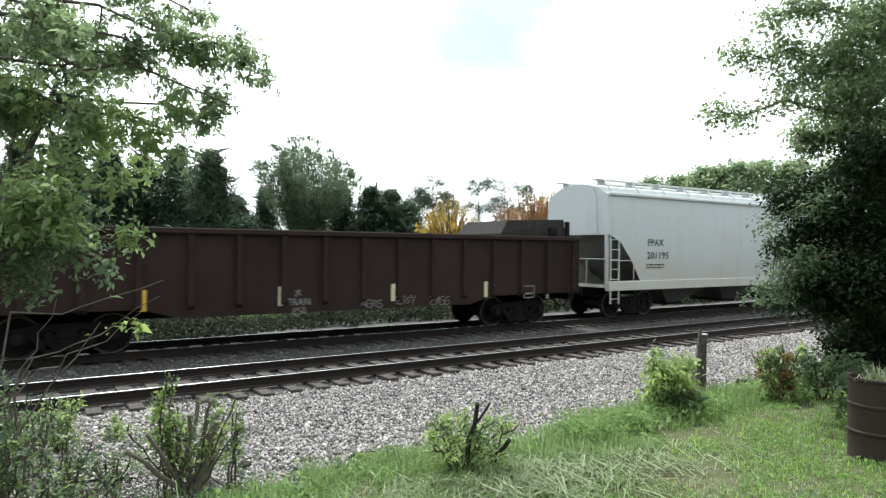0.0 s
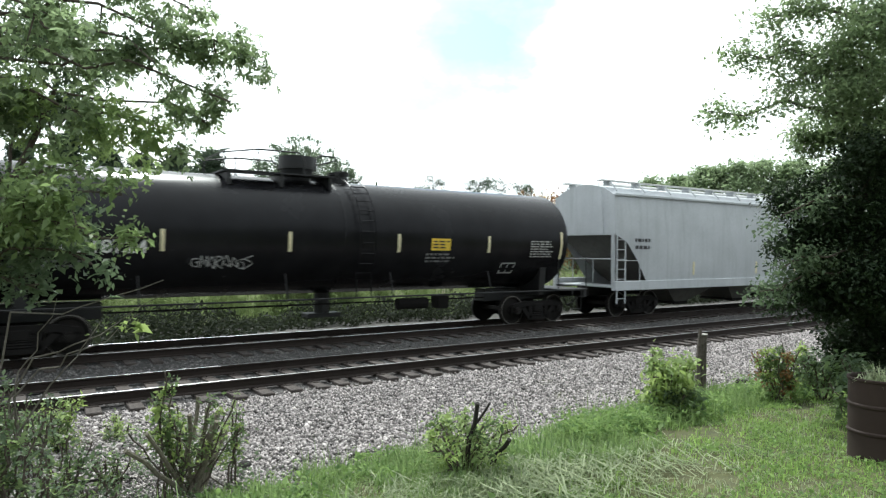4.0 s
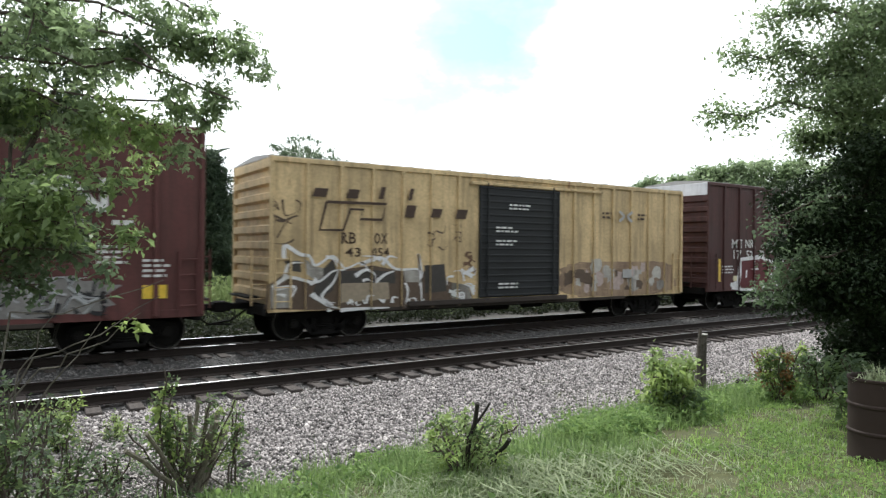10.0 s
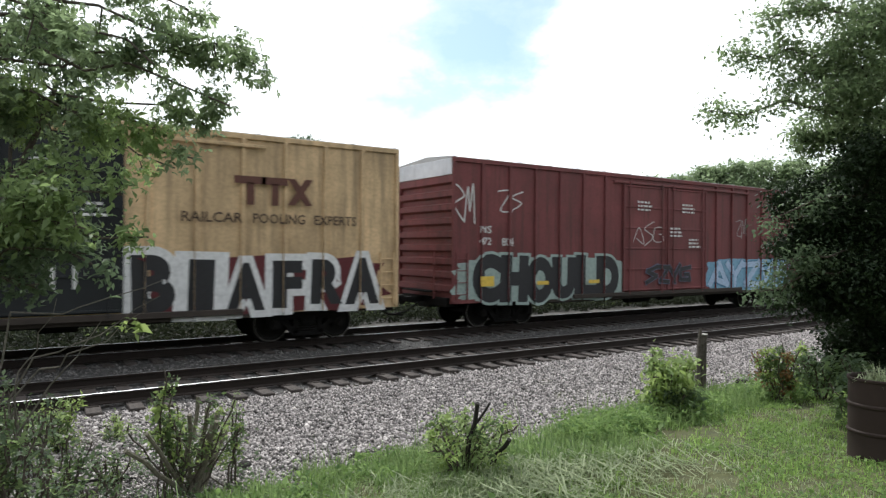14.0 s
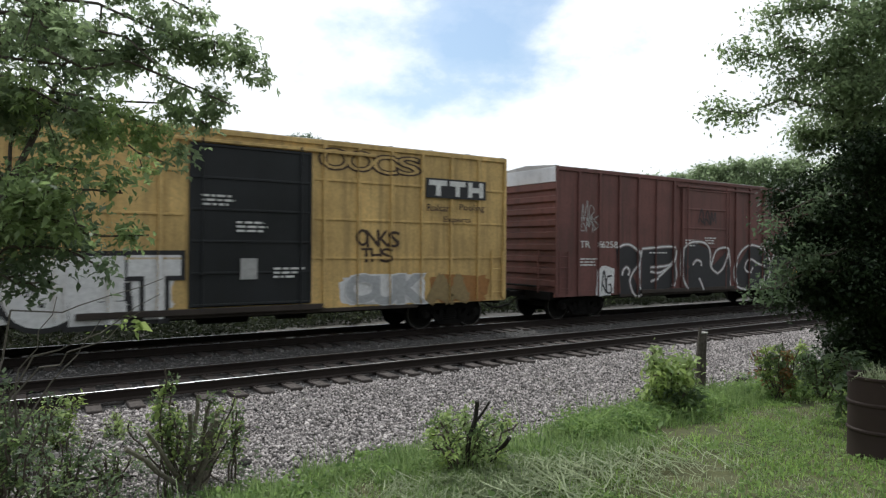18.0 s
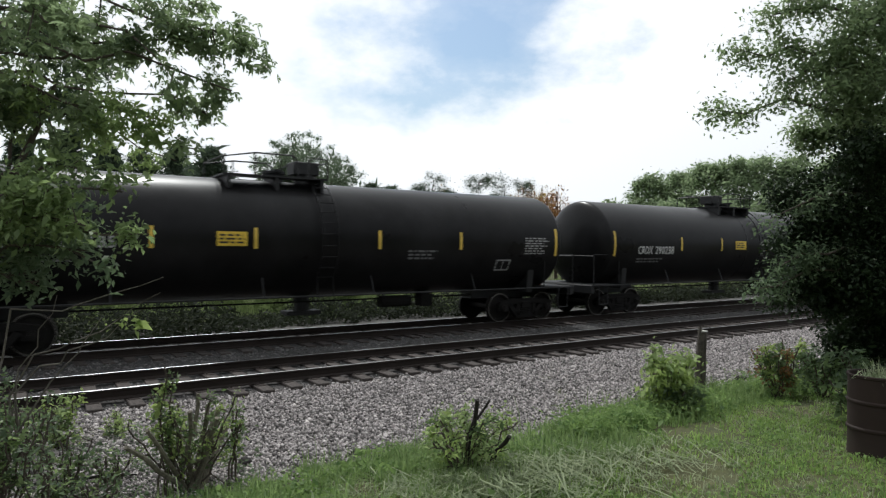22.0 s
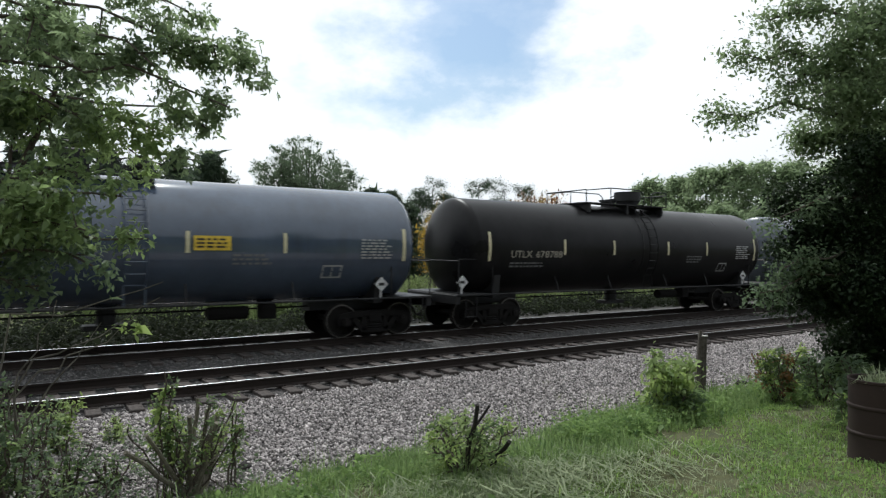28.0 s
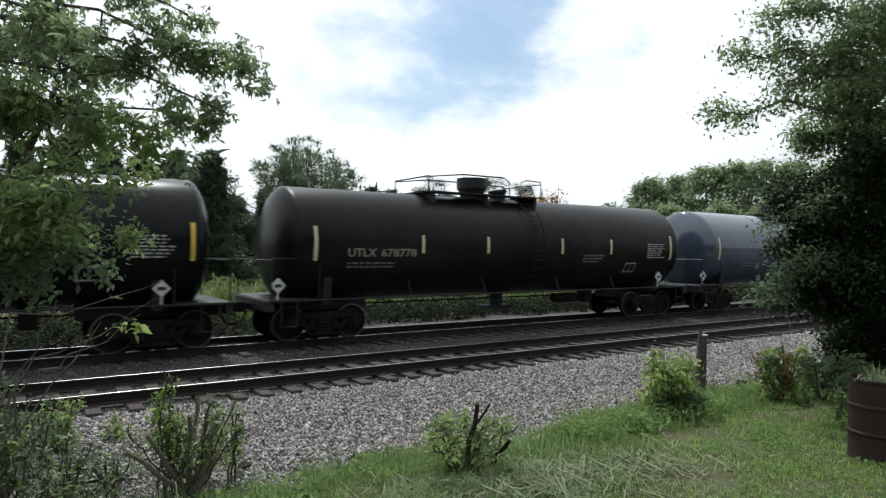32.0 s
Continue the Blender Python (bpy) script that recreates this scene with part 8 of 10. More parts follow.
    strip = Shape().box(-0.055, 0.055, -0.140, -0.101, 2.05, 3.5).mesh("reflector", white)
    short = Shape().box(-0.06, 0.06, -0.140, -0.101, 3.0, 3.6).mesh("reflector", white)
    tag = Shape().box(-0.07, 0.07, -0.142, -0.101, 1.95, 2.06).mesh("tag", white)
    posts_x = [-10.34 + 1.24 * i for i in range(n)]
    for i, x in enumerate(posts_x):
        up_ = part("upright", kinds[(i + 1) % 2], None, c, at=pose(x, 0, 0))
        part("tag", tag, None, up_)
        part("tag", tag, None, up_, at=pose(0, 0, 1.15))
        if i % 2:
            part("foot_plate", foot, None, up_)
            part("gusset", gus, None, up_, at=pose(0, 0, 0, 0, 0, 0) if i < 9 else Matrix.Diagonal((-1, 1, 1, 1)))
        if i in (4, 11, 15):
            part("reflector", strip, None, up_)
        if i in (1, 5, 8, 14, 16):
            part("reflector", short, None, up_)
    for lo, hi in ((1, 3), (3, 5), (5, 7), (7, 9), (12, 10), (14, 12), (16, 14)):
        lo_, hi_ = posts_x[lo] + (0.2 if hi > lo else -0.2), posts_x[hi] - (0.15 if hi > lo else -0.15)
        s = Shape()
        for y2 in (-0.05,):
            s.add([(lo_ - 0.085, y2, deck), (lo_ + 0.085, y2, deck), (hi_ + 0.085, y2, top - 0.4), (hi_ - 0.085, y2, top - 0.4), (lo_ - 0.085, y2 + 0.06, deck), (lo_ + 0.085, y2 + 0.06, deck), (hi_ + 0.085, y2 + 0.06, top - 0.4), (hi_ - 0.085, y2 + 0.06, top - 0.4)],
                  [(0, 1, 2, 3), (7, 6, 5, 4), (0, 4, 5, 1), (1, 5, 6, 2), (2, 6, 7, 3), (3, 7, 4, 0)])
        part("brace", s, olive, c)
    s = Shape()
    for i in range(22):
        s.box(-h + 0.8 + i * 1.02, -h + 0.86 + i * 1.02, -1.44, 1.44, deck, deck + 0.006)
    part("deck_seam", s, m, c)
    yy = -1.512
    letter(c, "TTZX", -7.68, -6.85, 0.84, 1.04, y=yy)
    letter(c, "365302", -6.55, -5.6, 0.84, 1.04, y=yy)
    for x in (-10.9, -8.7, -4.9, -1.2, 3.0, 9.7):
        plate(c, x, x + 0.45, 0.92, 1.06, YEL, yy)
    bars(c, 5.9, 6.7, 0.9, 1.05, 1, WHITE, yy, 7)
    plate(c, 7.4, 7.8, 0.88, 1.08, BLACKP, yy, "notice")
    underframe(c, h, 1.05, UNDER)
    for x in (-h + 2.3, h - 2.3):
        truck(c, u, x)


other_cars()


# ---------------------------------------------------------------- plants
SWAY = []
BARK = rocky("grey-brown bark", (0.06, 0.048, 0.038), (0.13, 0.105, 0.085), 22, 0.95, False, 0.8)
DEAD = rocky("dead wood", (0.10, 0.088, 0.075), (0.22, 0.20, 0.175), 25, 0.95, False, 0.6)
SAWN = rocky("grey sawn stem", (0.12, 0.105, 0.078), (0.26, 0.235, 0.185), 20, 0.95, False, 0.6)
CHAR = rocky("blackened wood", (0.014, 0.012, 0.011), (0.04, 0.035, 0.03), 25, 0.95, False, 0.6)
VIEW = Vector((0.552, 0.834, 0.0))


def limb(s, a, b, r0, r1, sag=0.0, seg=6, wig=0.06, rr=None, n=6):
    """A tapering, slightly crooked branch; returns its points."""
    rr = rr or random
    a, b = Vector(a), Vector(b)
    L = (b - a).length
    pts = []
    for i in range(seg + 1):
        t = i / seg
        p = a.lerp(b, t) + Vector((0, 0, sag * L * 4 * t * (1 - t)))
        if 0 < i < seg:
            p += Vector((rr.uniform(-1, 1), rr.uniform(-1, 1), rr.uniform(-1, 1))) * wig * L * 0.5
        pts.append(p)
    for i in range(seg):
        s.cyl(pts[i], pts[i + 1], r0 + (r1 - r0) * i / seg, n, r0 + (r1 - r0) * (i + 1) / seg)
    return pts


def along(pts, t):
    f = t * (len(pts) - 1)
    i = min(int(f), len(pts) - 2)
    return pts[i].lerp(pts[i + 1], f - i)


def bough(tree, root, tip, r0, spread, clusters, per, leaf, leafm, seed, sag=0.06, start=0.15, sway=None, csig=0.075, flatten=0.8, bark=None, droop=0.35, lobes=False, hang=0.10):
    """One bough: a crooked limb, twigs that leave it, and a cloud of leaf clusters at their ends."""
    rr = random.Random(seed)
    root = Vector(root)
    s = Shape()
    pts = limb(s, (0, 0, 0), Vector(tip) - root, r0, 0.008, sag, 7, 0.08, rr)
    cent = []
    nb = max(3, clusters // 7)
    axis = (Vector(tip) - root).normalized()
    for i in range(nb):
        t = start + (1 - start) * ((i + rr.random()) / nb) ** 0.9
        p0 = along(pts, t)
        d = Vector((rr.gauss(0, 1), rr.gauss(0, 1), rr.gauss(0, flatten)))
        d = (d.normalized() + axis * 0.75).normalized()
        w = spread * rr.uniform(0.7, 1.5) * (1.15 - 0.65 * t)
        p1 = p0 + d * w - Vector((0, 0, hang * w))
        s.cyl(p0, p1, 0.010, 4, 0.003)
        for j in range(max(1, clusters // nb)):
            q = p0.lerp(p1, 0.25 + 0.8 * rr.random())
            cent.append(q + Vector((rr.gauss(0, 1), rr.gauss(0, 1), rr.gauss(0, 1))) * 0.16 * w)
    ob = part("bough", s, bark or BARK, tree, at=Matrix.Translation(root))
    cc = np.array([tuple(c) for c in cent])
    p = np.repeat(cc, per, 0) + RNG.normal(0, csig, (len(cc) * per, 3))
    lv = part("leaves", leaf_mesh("leaves", p, leaf, leafm, droop, 0.5, 0.3, lobes), None, ob)
    lv["kind"] = "stuff"
    if sway:
        SWAY.append((ob, [(t, Matrix.Translation(root) @ Matrix.Rotation(radians(a * sway), 4, VIEW)) for t, a in BREEZE]))
    return ob


BREEZE = ((0, 0), (1, 0.3), (2, -0.1), (3, -0.6), (4.5, -0.2), (6, 0.6), (7.5, 0.2), (9, -1.3), (10, -0.8), (11, -0.2), (12, -0.5), (13, -0.3), (15, 0.4), (17, 0.3), (19, 0.1), (20, 0.4),
          (21, -0.6), (22, -1.6), (23, -3.2), (24, -1.5), (25, -0.2), (26.5, 0.3), (28, 0.2), (29, -0.4), (30, 0.3), (31, 0.8), (32, 1.2))
MAPLE = leafy("backlit maple leaf", (0.066, 0.108, 0.054), (0.27, 0.345, 0.175), 0.6)
FRESH = leafy("fresh maple leaf", (0.085, 0.145, 0.05), (0.30, 0.39, 0.145), 0.6)
# darker copy of the maple leaf, with the crown's inner shade in its colour
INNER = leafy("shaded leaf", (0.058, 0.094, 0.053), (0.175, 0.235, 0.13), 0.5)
LIME = leafy("young lime leaf", (0.13, 0.21, 0.054), (0.385, 0.475, 0.165), 0.5)
OVATE = leafy("ovate shrub leaf", (0.040, 0.078, 0.034), (0.29, 0.38, 0.155), 0.55, 0.38)
PALE = leafy("pale sucker leaf", (0.15, 0.23, 0.08), (0.40, 0.48, 0.22), 0.5)
MID = leafy("garden shrub leaf", (0.050, 0.088, 0.036), (0.165, 0.23, 0.095), 0.5)
DARK = leafy("far dark foliage", (0.034, 0.058, 0.037), (0.092, 0.128, 0.076), 0.35)
# near-black leaf colour stands in for shade deep inside the broadleaf tree
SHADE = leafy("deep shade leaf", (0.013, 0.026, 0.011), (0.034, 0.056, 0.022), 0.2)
# far leaves lighter than real foliage, the haze of distance mixed into the colour
FAR = leafy("far foliage", (0.13, 0.185, 0.105), (0.31, 0.385, 0.215), 0.55)
GOLD = leafy("golden foliage", (0.30, 0.19, 0.03), (0.52, 0.36, 0.07), 0.4)
RUSSET = leafy("russet foliage", (0.20, 0.085, 0.03), (0.36, 0.19, 0.07), 0.35)


def left_tree():
    t = thing("maple_tree", "leafy maple whose boughs hang over the garden edge", "tree", pose(0, 0, 0))
    base = (-1.59, 8.61, -0.63)
    g = (base[0], base[1], ground_z(base[0], base[1]) - 0.1)
    s = Shape()
    fork = (-1.18, 8.34, 3.02)
    limb(s, g, fork, 0.16, 0.12, 0.02, 6, 0.03, random.Random(3), 10)
    limb(s, fork, (-0.65, 8.23, 7.71), 0.12, 0.04, 0.02, 6, 0.05, random.Random(4), 8)
    part("trunk", s, BARK, t)
    # slender leaning stem in front of the crown
    s = Shape()
    limb(s, (-0.35, 7.55, 1.79), (0.00, 7.31, 3.00), 0.045, 0.035, 0.02, 4, 0.03, random.Random(8), 8)
    limb(s, (0.00, 7.31, 3.00), (0.34, 7.21, 3.90), 0.035, 0.018, 0.0, 5, 0.04, random.Random(9), 8)
    limb(s, (-0.05, 7.35, 2.90), (0.09, 7.49, 4.00), 0.02, 0.010, 0.0, 5, 0.05, random.Random(10), 6)
    part("stem", s, BARK, t)
    B = [   # root, tip, limb, twig length, clusters, leaves in one, sway, leaf, seed, bare share
        ((-0.77, 8.07, 4.00), (1.86, 5.97, 4.10), 0.030, 0.26, 130, 9, 1.0, MAPLE, 1, 0.45),
        ((-0.91, 8.16, 4.27), (1.61, 5.89, 3.68), 0.035, 0.20, 44, 9, 1.0, MAPLE, 2, 0.62),
        ((-1.00, 8.22, 5.15), (1.39, 6.52, 4.67), 0.05, 0.34, 84, 11, 0.7, MAPLE, 3),
        ((-1.00, 8.22, 4.49), (1.46, 6.35, 4.35), 0.05, 0.28, 64, 10, 0.8, MAPLE, 20),
        ((-1.00, 8.22, 3.95), (1.50, 6.20, 3.52), 0.03, 0.16, 30, 9, 0.8, MAPLE, 4, 0.80),
        ((-0.52, 7.54, 3.72), (1.15, 6.07, 3.43), 0.03, 0.24, 84, 10, 0.7, FRESH, 5),
        ((-0.61, 7.72, 3.85), (1.36, 6.05, 3.20), 0.028, 0.22, 34, 9, 0.7, MAPLE, 21, 0.3),
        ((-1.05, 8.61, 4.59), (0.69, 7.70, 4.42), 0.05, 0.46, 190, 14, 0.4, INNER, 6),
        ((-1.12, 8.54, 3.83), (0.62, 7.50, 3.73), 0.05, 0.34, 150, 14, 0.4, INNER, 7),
        ((-0.89, 7.30, 4.65), (0.38, 6.10, 4.09), 0.04, 0.32, 80, 11, 0.6, MAPLE, 10),
        ((-1.01, 8.35, 5.97), (1.26, 6.60, 5.21), 0.05, 0.55, 76, 12, 0.5, MAPLE, 12),
        ((-1.16, 8.20, 3.71), (0.39, 6.94, 3.54), 0.04, 0.30, 100, 11, 0.4, MAPLE, 15),
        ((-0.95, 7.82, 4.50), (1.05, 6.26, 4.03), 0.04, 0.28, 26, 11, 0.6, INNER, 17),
        ((-0.60, 7.80, 3.70), (1.40, 7.10, 3.22), 0.020, 0.24, 44, 9, 0.7, FRESH, 53),
    ]
    for root, tip, r, sp, k, per, sw, m, sd, *bare in B:
        fine = m is INNER
        bough(t, root, tip, r * 0.6, sp * 1.18, int(k * (0.85 if fine else 0.70)), per * 2 if fine else int(per * 1.2), 0.055 if fine else 0.070, m, sd, start=bare[0] if bare else 0.15, sway=sw, csig=0.075, droop=0.55, lobes=not fine, hang=0.30)


def leaning_shrub():
    """The broad-leaved shrub that leans out of the undergrowth below the maple."""
    base = (-0.94, 7.69, 0.58)
    g = (base[0], base[1], ground_z(base[0], base[1]) - 0.05)
    t = thing("tall_shrub", "tall broad-leaved shrub leaning out below the maple", "shrub", pose(0, 0, 0))
    s = Shape()
    limb(s, g, (-0.57, 7.22, 2.52), 0.05, 0.03, 0.03, 5, 0.05, random.Random(31), 8)
    part("trunk", s, BARK, t)
    B = [
        ((-0.71, 7.43, 2.37), (0.93, 5.74, 2.49), 0.022, 0.20, 75, 8, 0.3, OVATE, 41),
        ((-0.71, 7.43, 2.47), (0.75, 5.86, 2.83), 0.022, 0.22, 90, 9, 0.3, OVATE, 42),
        ((-0.72, 7.55, 2.62), (0.48, 6.28, 3.04), 0.022, 0.24, 100, 9, 0.3, OVATE, 43),
        ((-0.67, 7.04, 2.61), (0.30, 5.92, 2.73), 0.022, 0.26, 90, 9, 0.3, OVATE, 44),
        ((-0.67, 7.04, 2.37), (0.48, 5.80, 2.55), 0.020, 0.22, 80, 9, 0.3, OVATE, 45),
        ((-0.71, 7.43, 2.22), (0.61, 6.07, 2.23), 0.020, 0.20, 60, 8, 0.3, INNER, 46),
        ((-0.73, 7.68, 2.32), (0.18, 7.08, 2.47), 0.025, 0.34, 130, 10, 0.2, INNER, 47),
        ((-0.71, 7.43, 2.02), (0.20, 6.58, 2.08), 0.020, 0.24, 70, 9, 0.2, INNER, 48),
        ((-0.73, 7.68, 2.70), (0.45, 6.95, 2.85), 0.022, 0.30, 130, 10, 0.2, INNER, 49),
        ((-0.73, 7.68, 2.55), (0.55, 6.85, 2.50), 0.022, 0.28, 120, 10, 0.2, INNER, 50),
    ]
    for root, tip, r, sp, k, per, sw, m, sd in B:
        bough(t, root, tip, r, sp * 1.1, int(k * 0.8), int(per * 1.2), 0.070, m, sd, sway=None, csig=0.075, droop=0.4)


def right_tree():
    t = thing("broadleaf_tree", "dense broadleaf tree, dark inside, beside a rusty drum", "tree", pose(0, 0, 0))
    base = (11.58, 3.85, 0.26)
    g = (base[0], base[1], ground_z(base[0], base[1]) - 0.1)
    s = Shape()
    fork = (11.51, 3.89, 2.92)
    limb(s, g, fork, 0.2, 0.15, 0.0, 5, 0.03, random.Random(5), 10)
    limb(s, fork, (11.47, 4.16, 8.27), 0.15, 0.05, 0.0, 6, 0.05, random.Random(6), 8)
    part("trunk", s, BARK, t)
    B = [
        ((11.37, 3.99, 4.08), (8.28, 5.68, 4.42), 0.05, 0.34, 110, 10, 0.3, MAPLE, 21),
        ((11.37, 3.99, 4.91), (8.78, 5.58, 5.34), 0.05, 0.38, 130, 10, 0.3, MAPLE, 22),
        ((11.49, 4.03, 5.61), (9.33, 5.34, 5.87), 0.05, 0.45, 140, 11, 0.3, MAPLE, 23),
        ((11.49, 4.03, 6.62), (9.67, 5.23, 6.70), 0.06, 0.5, 120, 11, 0.3, MAPLE, 24),
        ((11.25, 3.95, 5.05), (9.27, 5.02, 4.84), 0.05, 0.40, 120, 11, 0.3, MAPLE, 37),
        ((11.87, 4.02, 4.22), (10.11, 5.30, 4.11), 0.06, 0.46, 200, 13, 0.2, MAPLE, 25),
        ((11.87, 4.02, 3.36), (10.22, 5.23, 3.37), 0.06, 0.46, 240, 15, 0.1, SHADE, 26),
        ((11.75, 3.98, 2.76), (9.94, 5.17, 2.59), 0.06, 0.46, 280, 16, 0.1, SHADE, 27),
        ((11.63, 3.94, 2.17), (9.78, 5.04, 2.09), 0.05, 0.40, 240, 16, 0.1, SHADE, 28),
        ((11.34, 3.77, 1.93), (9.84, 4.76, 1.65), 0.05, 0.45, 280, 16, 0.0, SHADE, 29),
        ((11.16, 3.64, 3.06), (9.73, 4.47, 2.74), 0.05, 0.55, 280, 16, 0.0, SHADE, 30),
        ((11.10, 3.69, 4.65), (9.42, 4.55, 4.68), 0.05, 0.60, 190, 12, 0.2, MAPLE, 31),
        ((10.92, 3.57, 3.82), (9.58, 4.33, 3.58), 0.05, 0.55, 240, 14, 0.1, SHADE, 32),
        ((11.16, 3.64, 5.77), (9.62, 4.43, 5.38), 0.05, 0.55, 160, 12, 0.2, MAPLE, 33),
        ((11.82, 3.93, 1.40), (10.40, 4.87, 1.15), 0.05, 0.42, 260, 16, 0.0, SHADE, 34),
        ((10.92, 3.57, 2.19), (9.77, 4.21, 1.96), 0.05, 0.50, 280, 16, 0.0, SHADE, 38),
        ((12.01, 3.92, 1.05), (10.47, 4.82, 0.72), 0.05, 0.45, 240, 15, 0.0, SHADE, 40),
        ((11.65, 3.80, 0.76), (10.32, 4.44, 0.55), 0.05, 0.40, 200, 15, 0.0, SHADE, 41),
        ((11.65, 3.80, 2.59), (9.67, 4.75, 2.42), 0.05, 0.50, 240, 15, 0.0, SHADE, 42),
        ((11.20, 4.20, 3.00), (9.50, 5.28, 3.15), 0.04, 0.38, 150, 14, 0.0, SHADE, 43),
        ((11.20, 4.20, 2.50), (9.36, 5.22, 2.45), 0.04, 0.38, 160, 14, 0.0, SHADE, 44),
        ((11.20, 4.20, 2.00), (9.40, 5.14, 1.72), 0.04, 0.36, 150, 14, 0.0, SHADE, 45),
        ((10.76, 3.91, 2.18), (8.61, 5.09, 1.87), 0.025, 0.24, 70, 9, 0.1, INNER, 35),
        ((10.76, 3.91, 2.42), (8.87, 4.92, 2.19), 0.025, 0.26, 70, 9, 0.1, INNER, 39),
        ((11.01, 3.86, 3.31), (8.82, 5.07, 2.85), 0.025, 0.26, 60, 9, 0.2, INNER, 36),
    ]
    for root, tip, r, sp, k, per, sw, m, sd in B:
        bough(t, root, tip, r, sp, int(k * 1.15), int(per * 2.0), 0.062, m, sd, sway=sw if sw >= 0.2 else None, csig=0.10)


def shrub(label, at, h, w, n, leaf, mats, seed, stems=9, bark=None, droop=0.2, name="shrub"):
    t = thing(name, label, "shrub", pose(*at))
    rr = random.Random(seed)
    for i in range(stems):
        a = 2 * math.pi * (i + rr.random()) / stems
        r = w * math.sqrt(rr.random()) * 0.55
        tip = (r * math.cos(a), r * math.sin(a), h * rr.uniform(0.6, 1.0) * (1 - 0.3 * r / w))
        bough(t, (0.04 * math.cos(a), 0.04 * math.sin(a), -0.06), tip, 0.011, w * 0.24, max(4, n // stems), 9, leaf, mats[i % len(mats)], seed * 50 + i, 0.05, 0.25, None, leaf * 0.75, 0.8, bark, droop)
    return t


def stump_stems(t, specs, mat, name="stem"):
    for i, (a, b, r) in enumerate(specs):
        s = Shape()
        limb(s, a, b, r, r * 0.75, 0.03, 4, 0.05, random.Random(i), 7)
        part(name, s, mat, t)


def ground_at(p):
    return (p[0], p[1], ground_z(p[0], p[1]))


def shrubs():
    shrub("bright lime-green maple sapling clump beside an old post", ground_at((8.10, 6.22, -0.17)), 1.05, 0.80, 260, 0.095, (LIME, PALE, LIME, LIME), 1, 14, droop=0.6)
    shrub("dark lower growth of the sapling clump", ground_at((8.12, 6.08, -0.20)), 0.6, 0.60, 110, 0.09, (INNER, MID), 2, 9)
    shrub("green bush with reddish young tips near the ballast", ground_at((10.41, 5.82, -0.13)), 1.05, 0.68, 260, 0.06, (MID, LIME, MID, leafy("reddish tip leaf", (0.14, 0.07, 0.03), (0.24, 0.15, 0.06))), 3, 11)
    shrub("weedy bush at the foot of the broadleaf tree", ground_at((11.02, 5.41, 0.03)), 0.95, 0.9, 240, 0.055, (MID, INNER), 4, 12)
    shrub("broad-leaved climber growing round the drum", ground_at((9.16, 4.01, 0.60)), 1.05, 0.75, 110, 0.11, (INNER, MID), 5, 10)
    shrub("weedy bush at the foot of the broadleaf tree", ground_at((11.73, 6.15, -0.09)), 0.75, 0.6, 90, 0.06, (MID, MID, INNER), 14, 8)
    t = shrub("pale green suckers round blackened dead stems", ground_at((4.02, 5.62, -0.09)), 0.70, 1.05, 210, 0.052, (LIME, PALE, MID, PALE), 6, 14)
    stump_stems(t, [((-0.02, 0, -0.05), (-0.06, -0.30, 0.84), 0.03), ((-0.05, -0.1, 0.4), (0.08, -0.32, 0.82), 0.016), ((0.3, 0.02, -0.05), (0.32, -0.35, 0.42), 0.03), ((-0.12, 0, -0.05), (-0.2, 0.05, 0.3), 0.015)], CHAR, "dead_stem")
    t = shrub("cut-back shrub with thick sawn stems and fresh shoots", ground_at((1.53, 7.02, -0.22)), 1.12, 1.15, 230, 0.044, (MID, LIME, MID, PALE), 7, 16)
    stump_stems(t, [((0, 0, -0.05), (-0.66, -0.55, 0.70), 0.028), ((0.02, 0, -0.05), (-0.48, -0.52, 0.82), 0.026), ((0.02, 0.0, -0.05), (-0.08, -0.42, 0.92), 0.029), ((0.05, -0.05, -0.05), (0.20, -0.35, 0.80), 0.038),
                    ((0.06, 0, -0.05), (0.22, 0.12, 0.84), 0.030), ((0.08, -0.05, -0.05), (0.34, 0.18, 0.74), 0.036), ((0.1, -0.05, -0.05), (0.46, 0.28, 0.52), 0.034), ((-0.03, -0.1, -0.05), (0.24, -0.05, 0.50), 0.030), ((0.06, 0, 0.55), (0.10, 0.05, 0.98), 0.024)], SAWN, "sawn_stem")
    shrub("tall shoot of the cut-back shrub", ground_at((1.27, 6.95, -0.06)), 1.66, 0.3, 52, 0.055, (LIME, MID), 8, 4)
    shrub("tall shoot of the cut-back shrub", ground_at((1.97, 6.97, -0.03)), 1.0, 0.24, 26, 0.06, (MID, LIME), 9, 3)
    for k, (p, h, w, n) in enumerate((((-0.05, 6.75, 0.19), 1.35, 0.55, 170), ((-0.30, 6.43, 0.53), 1.7, 0.8, 220), ((0.28, 7.01, -0.13), 0.5, 0.5, 60), ((0.21, 8.50, 0.18), 1.0, 0.5, 80), ((0.67, 6.99, -0.05), 0.34, 0.55, 40), ((0.48, 7.60, 0.08), 0.75, 0.6, 110), ((0.11, 9.04, 0.31), 1.1, 0.6, 110), ((0.91, 7.79, -0.00), 0.4, 0.5, 60), ((-0.21, 9.01, 0.75), 1.5, 0.7, 140))):
        shrub("tangled undergrowth below the maple", ground_at(p), h * 0.95, w * 0.9, int(n * 0.5), 0.055, (INNER, MID, OVATE, MID), 30 + k, 9)
    shrub("sunlit spray of weeds at the undergrowth's edge", ground_at((0.52, 9.73, 0.27)), 0.75, 0.55, 90, 0.06, (LIME, PALE, MID), 61, 7)
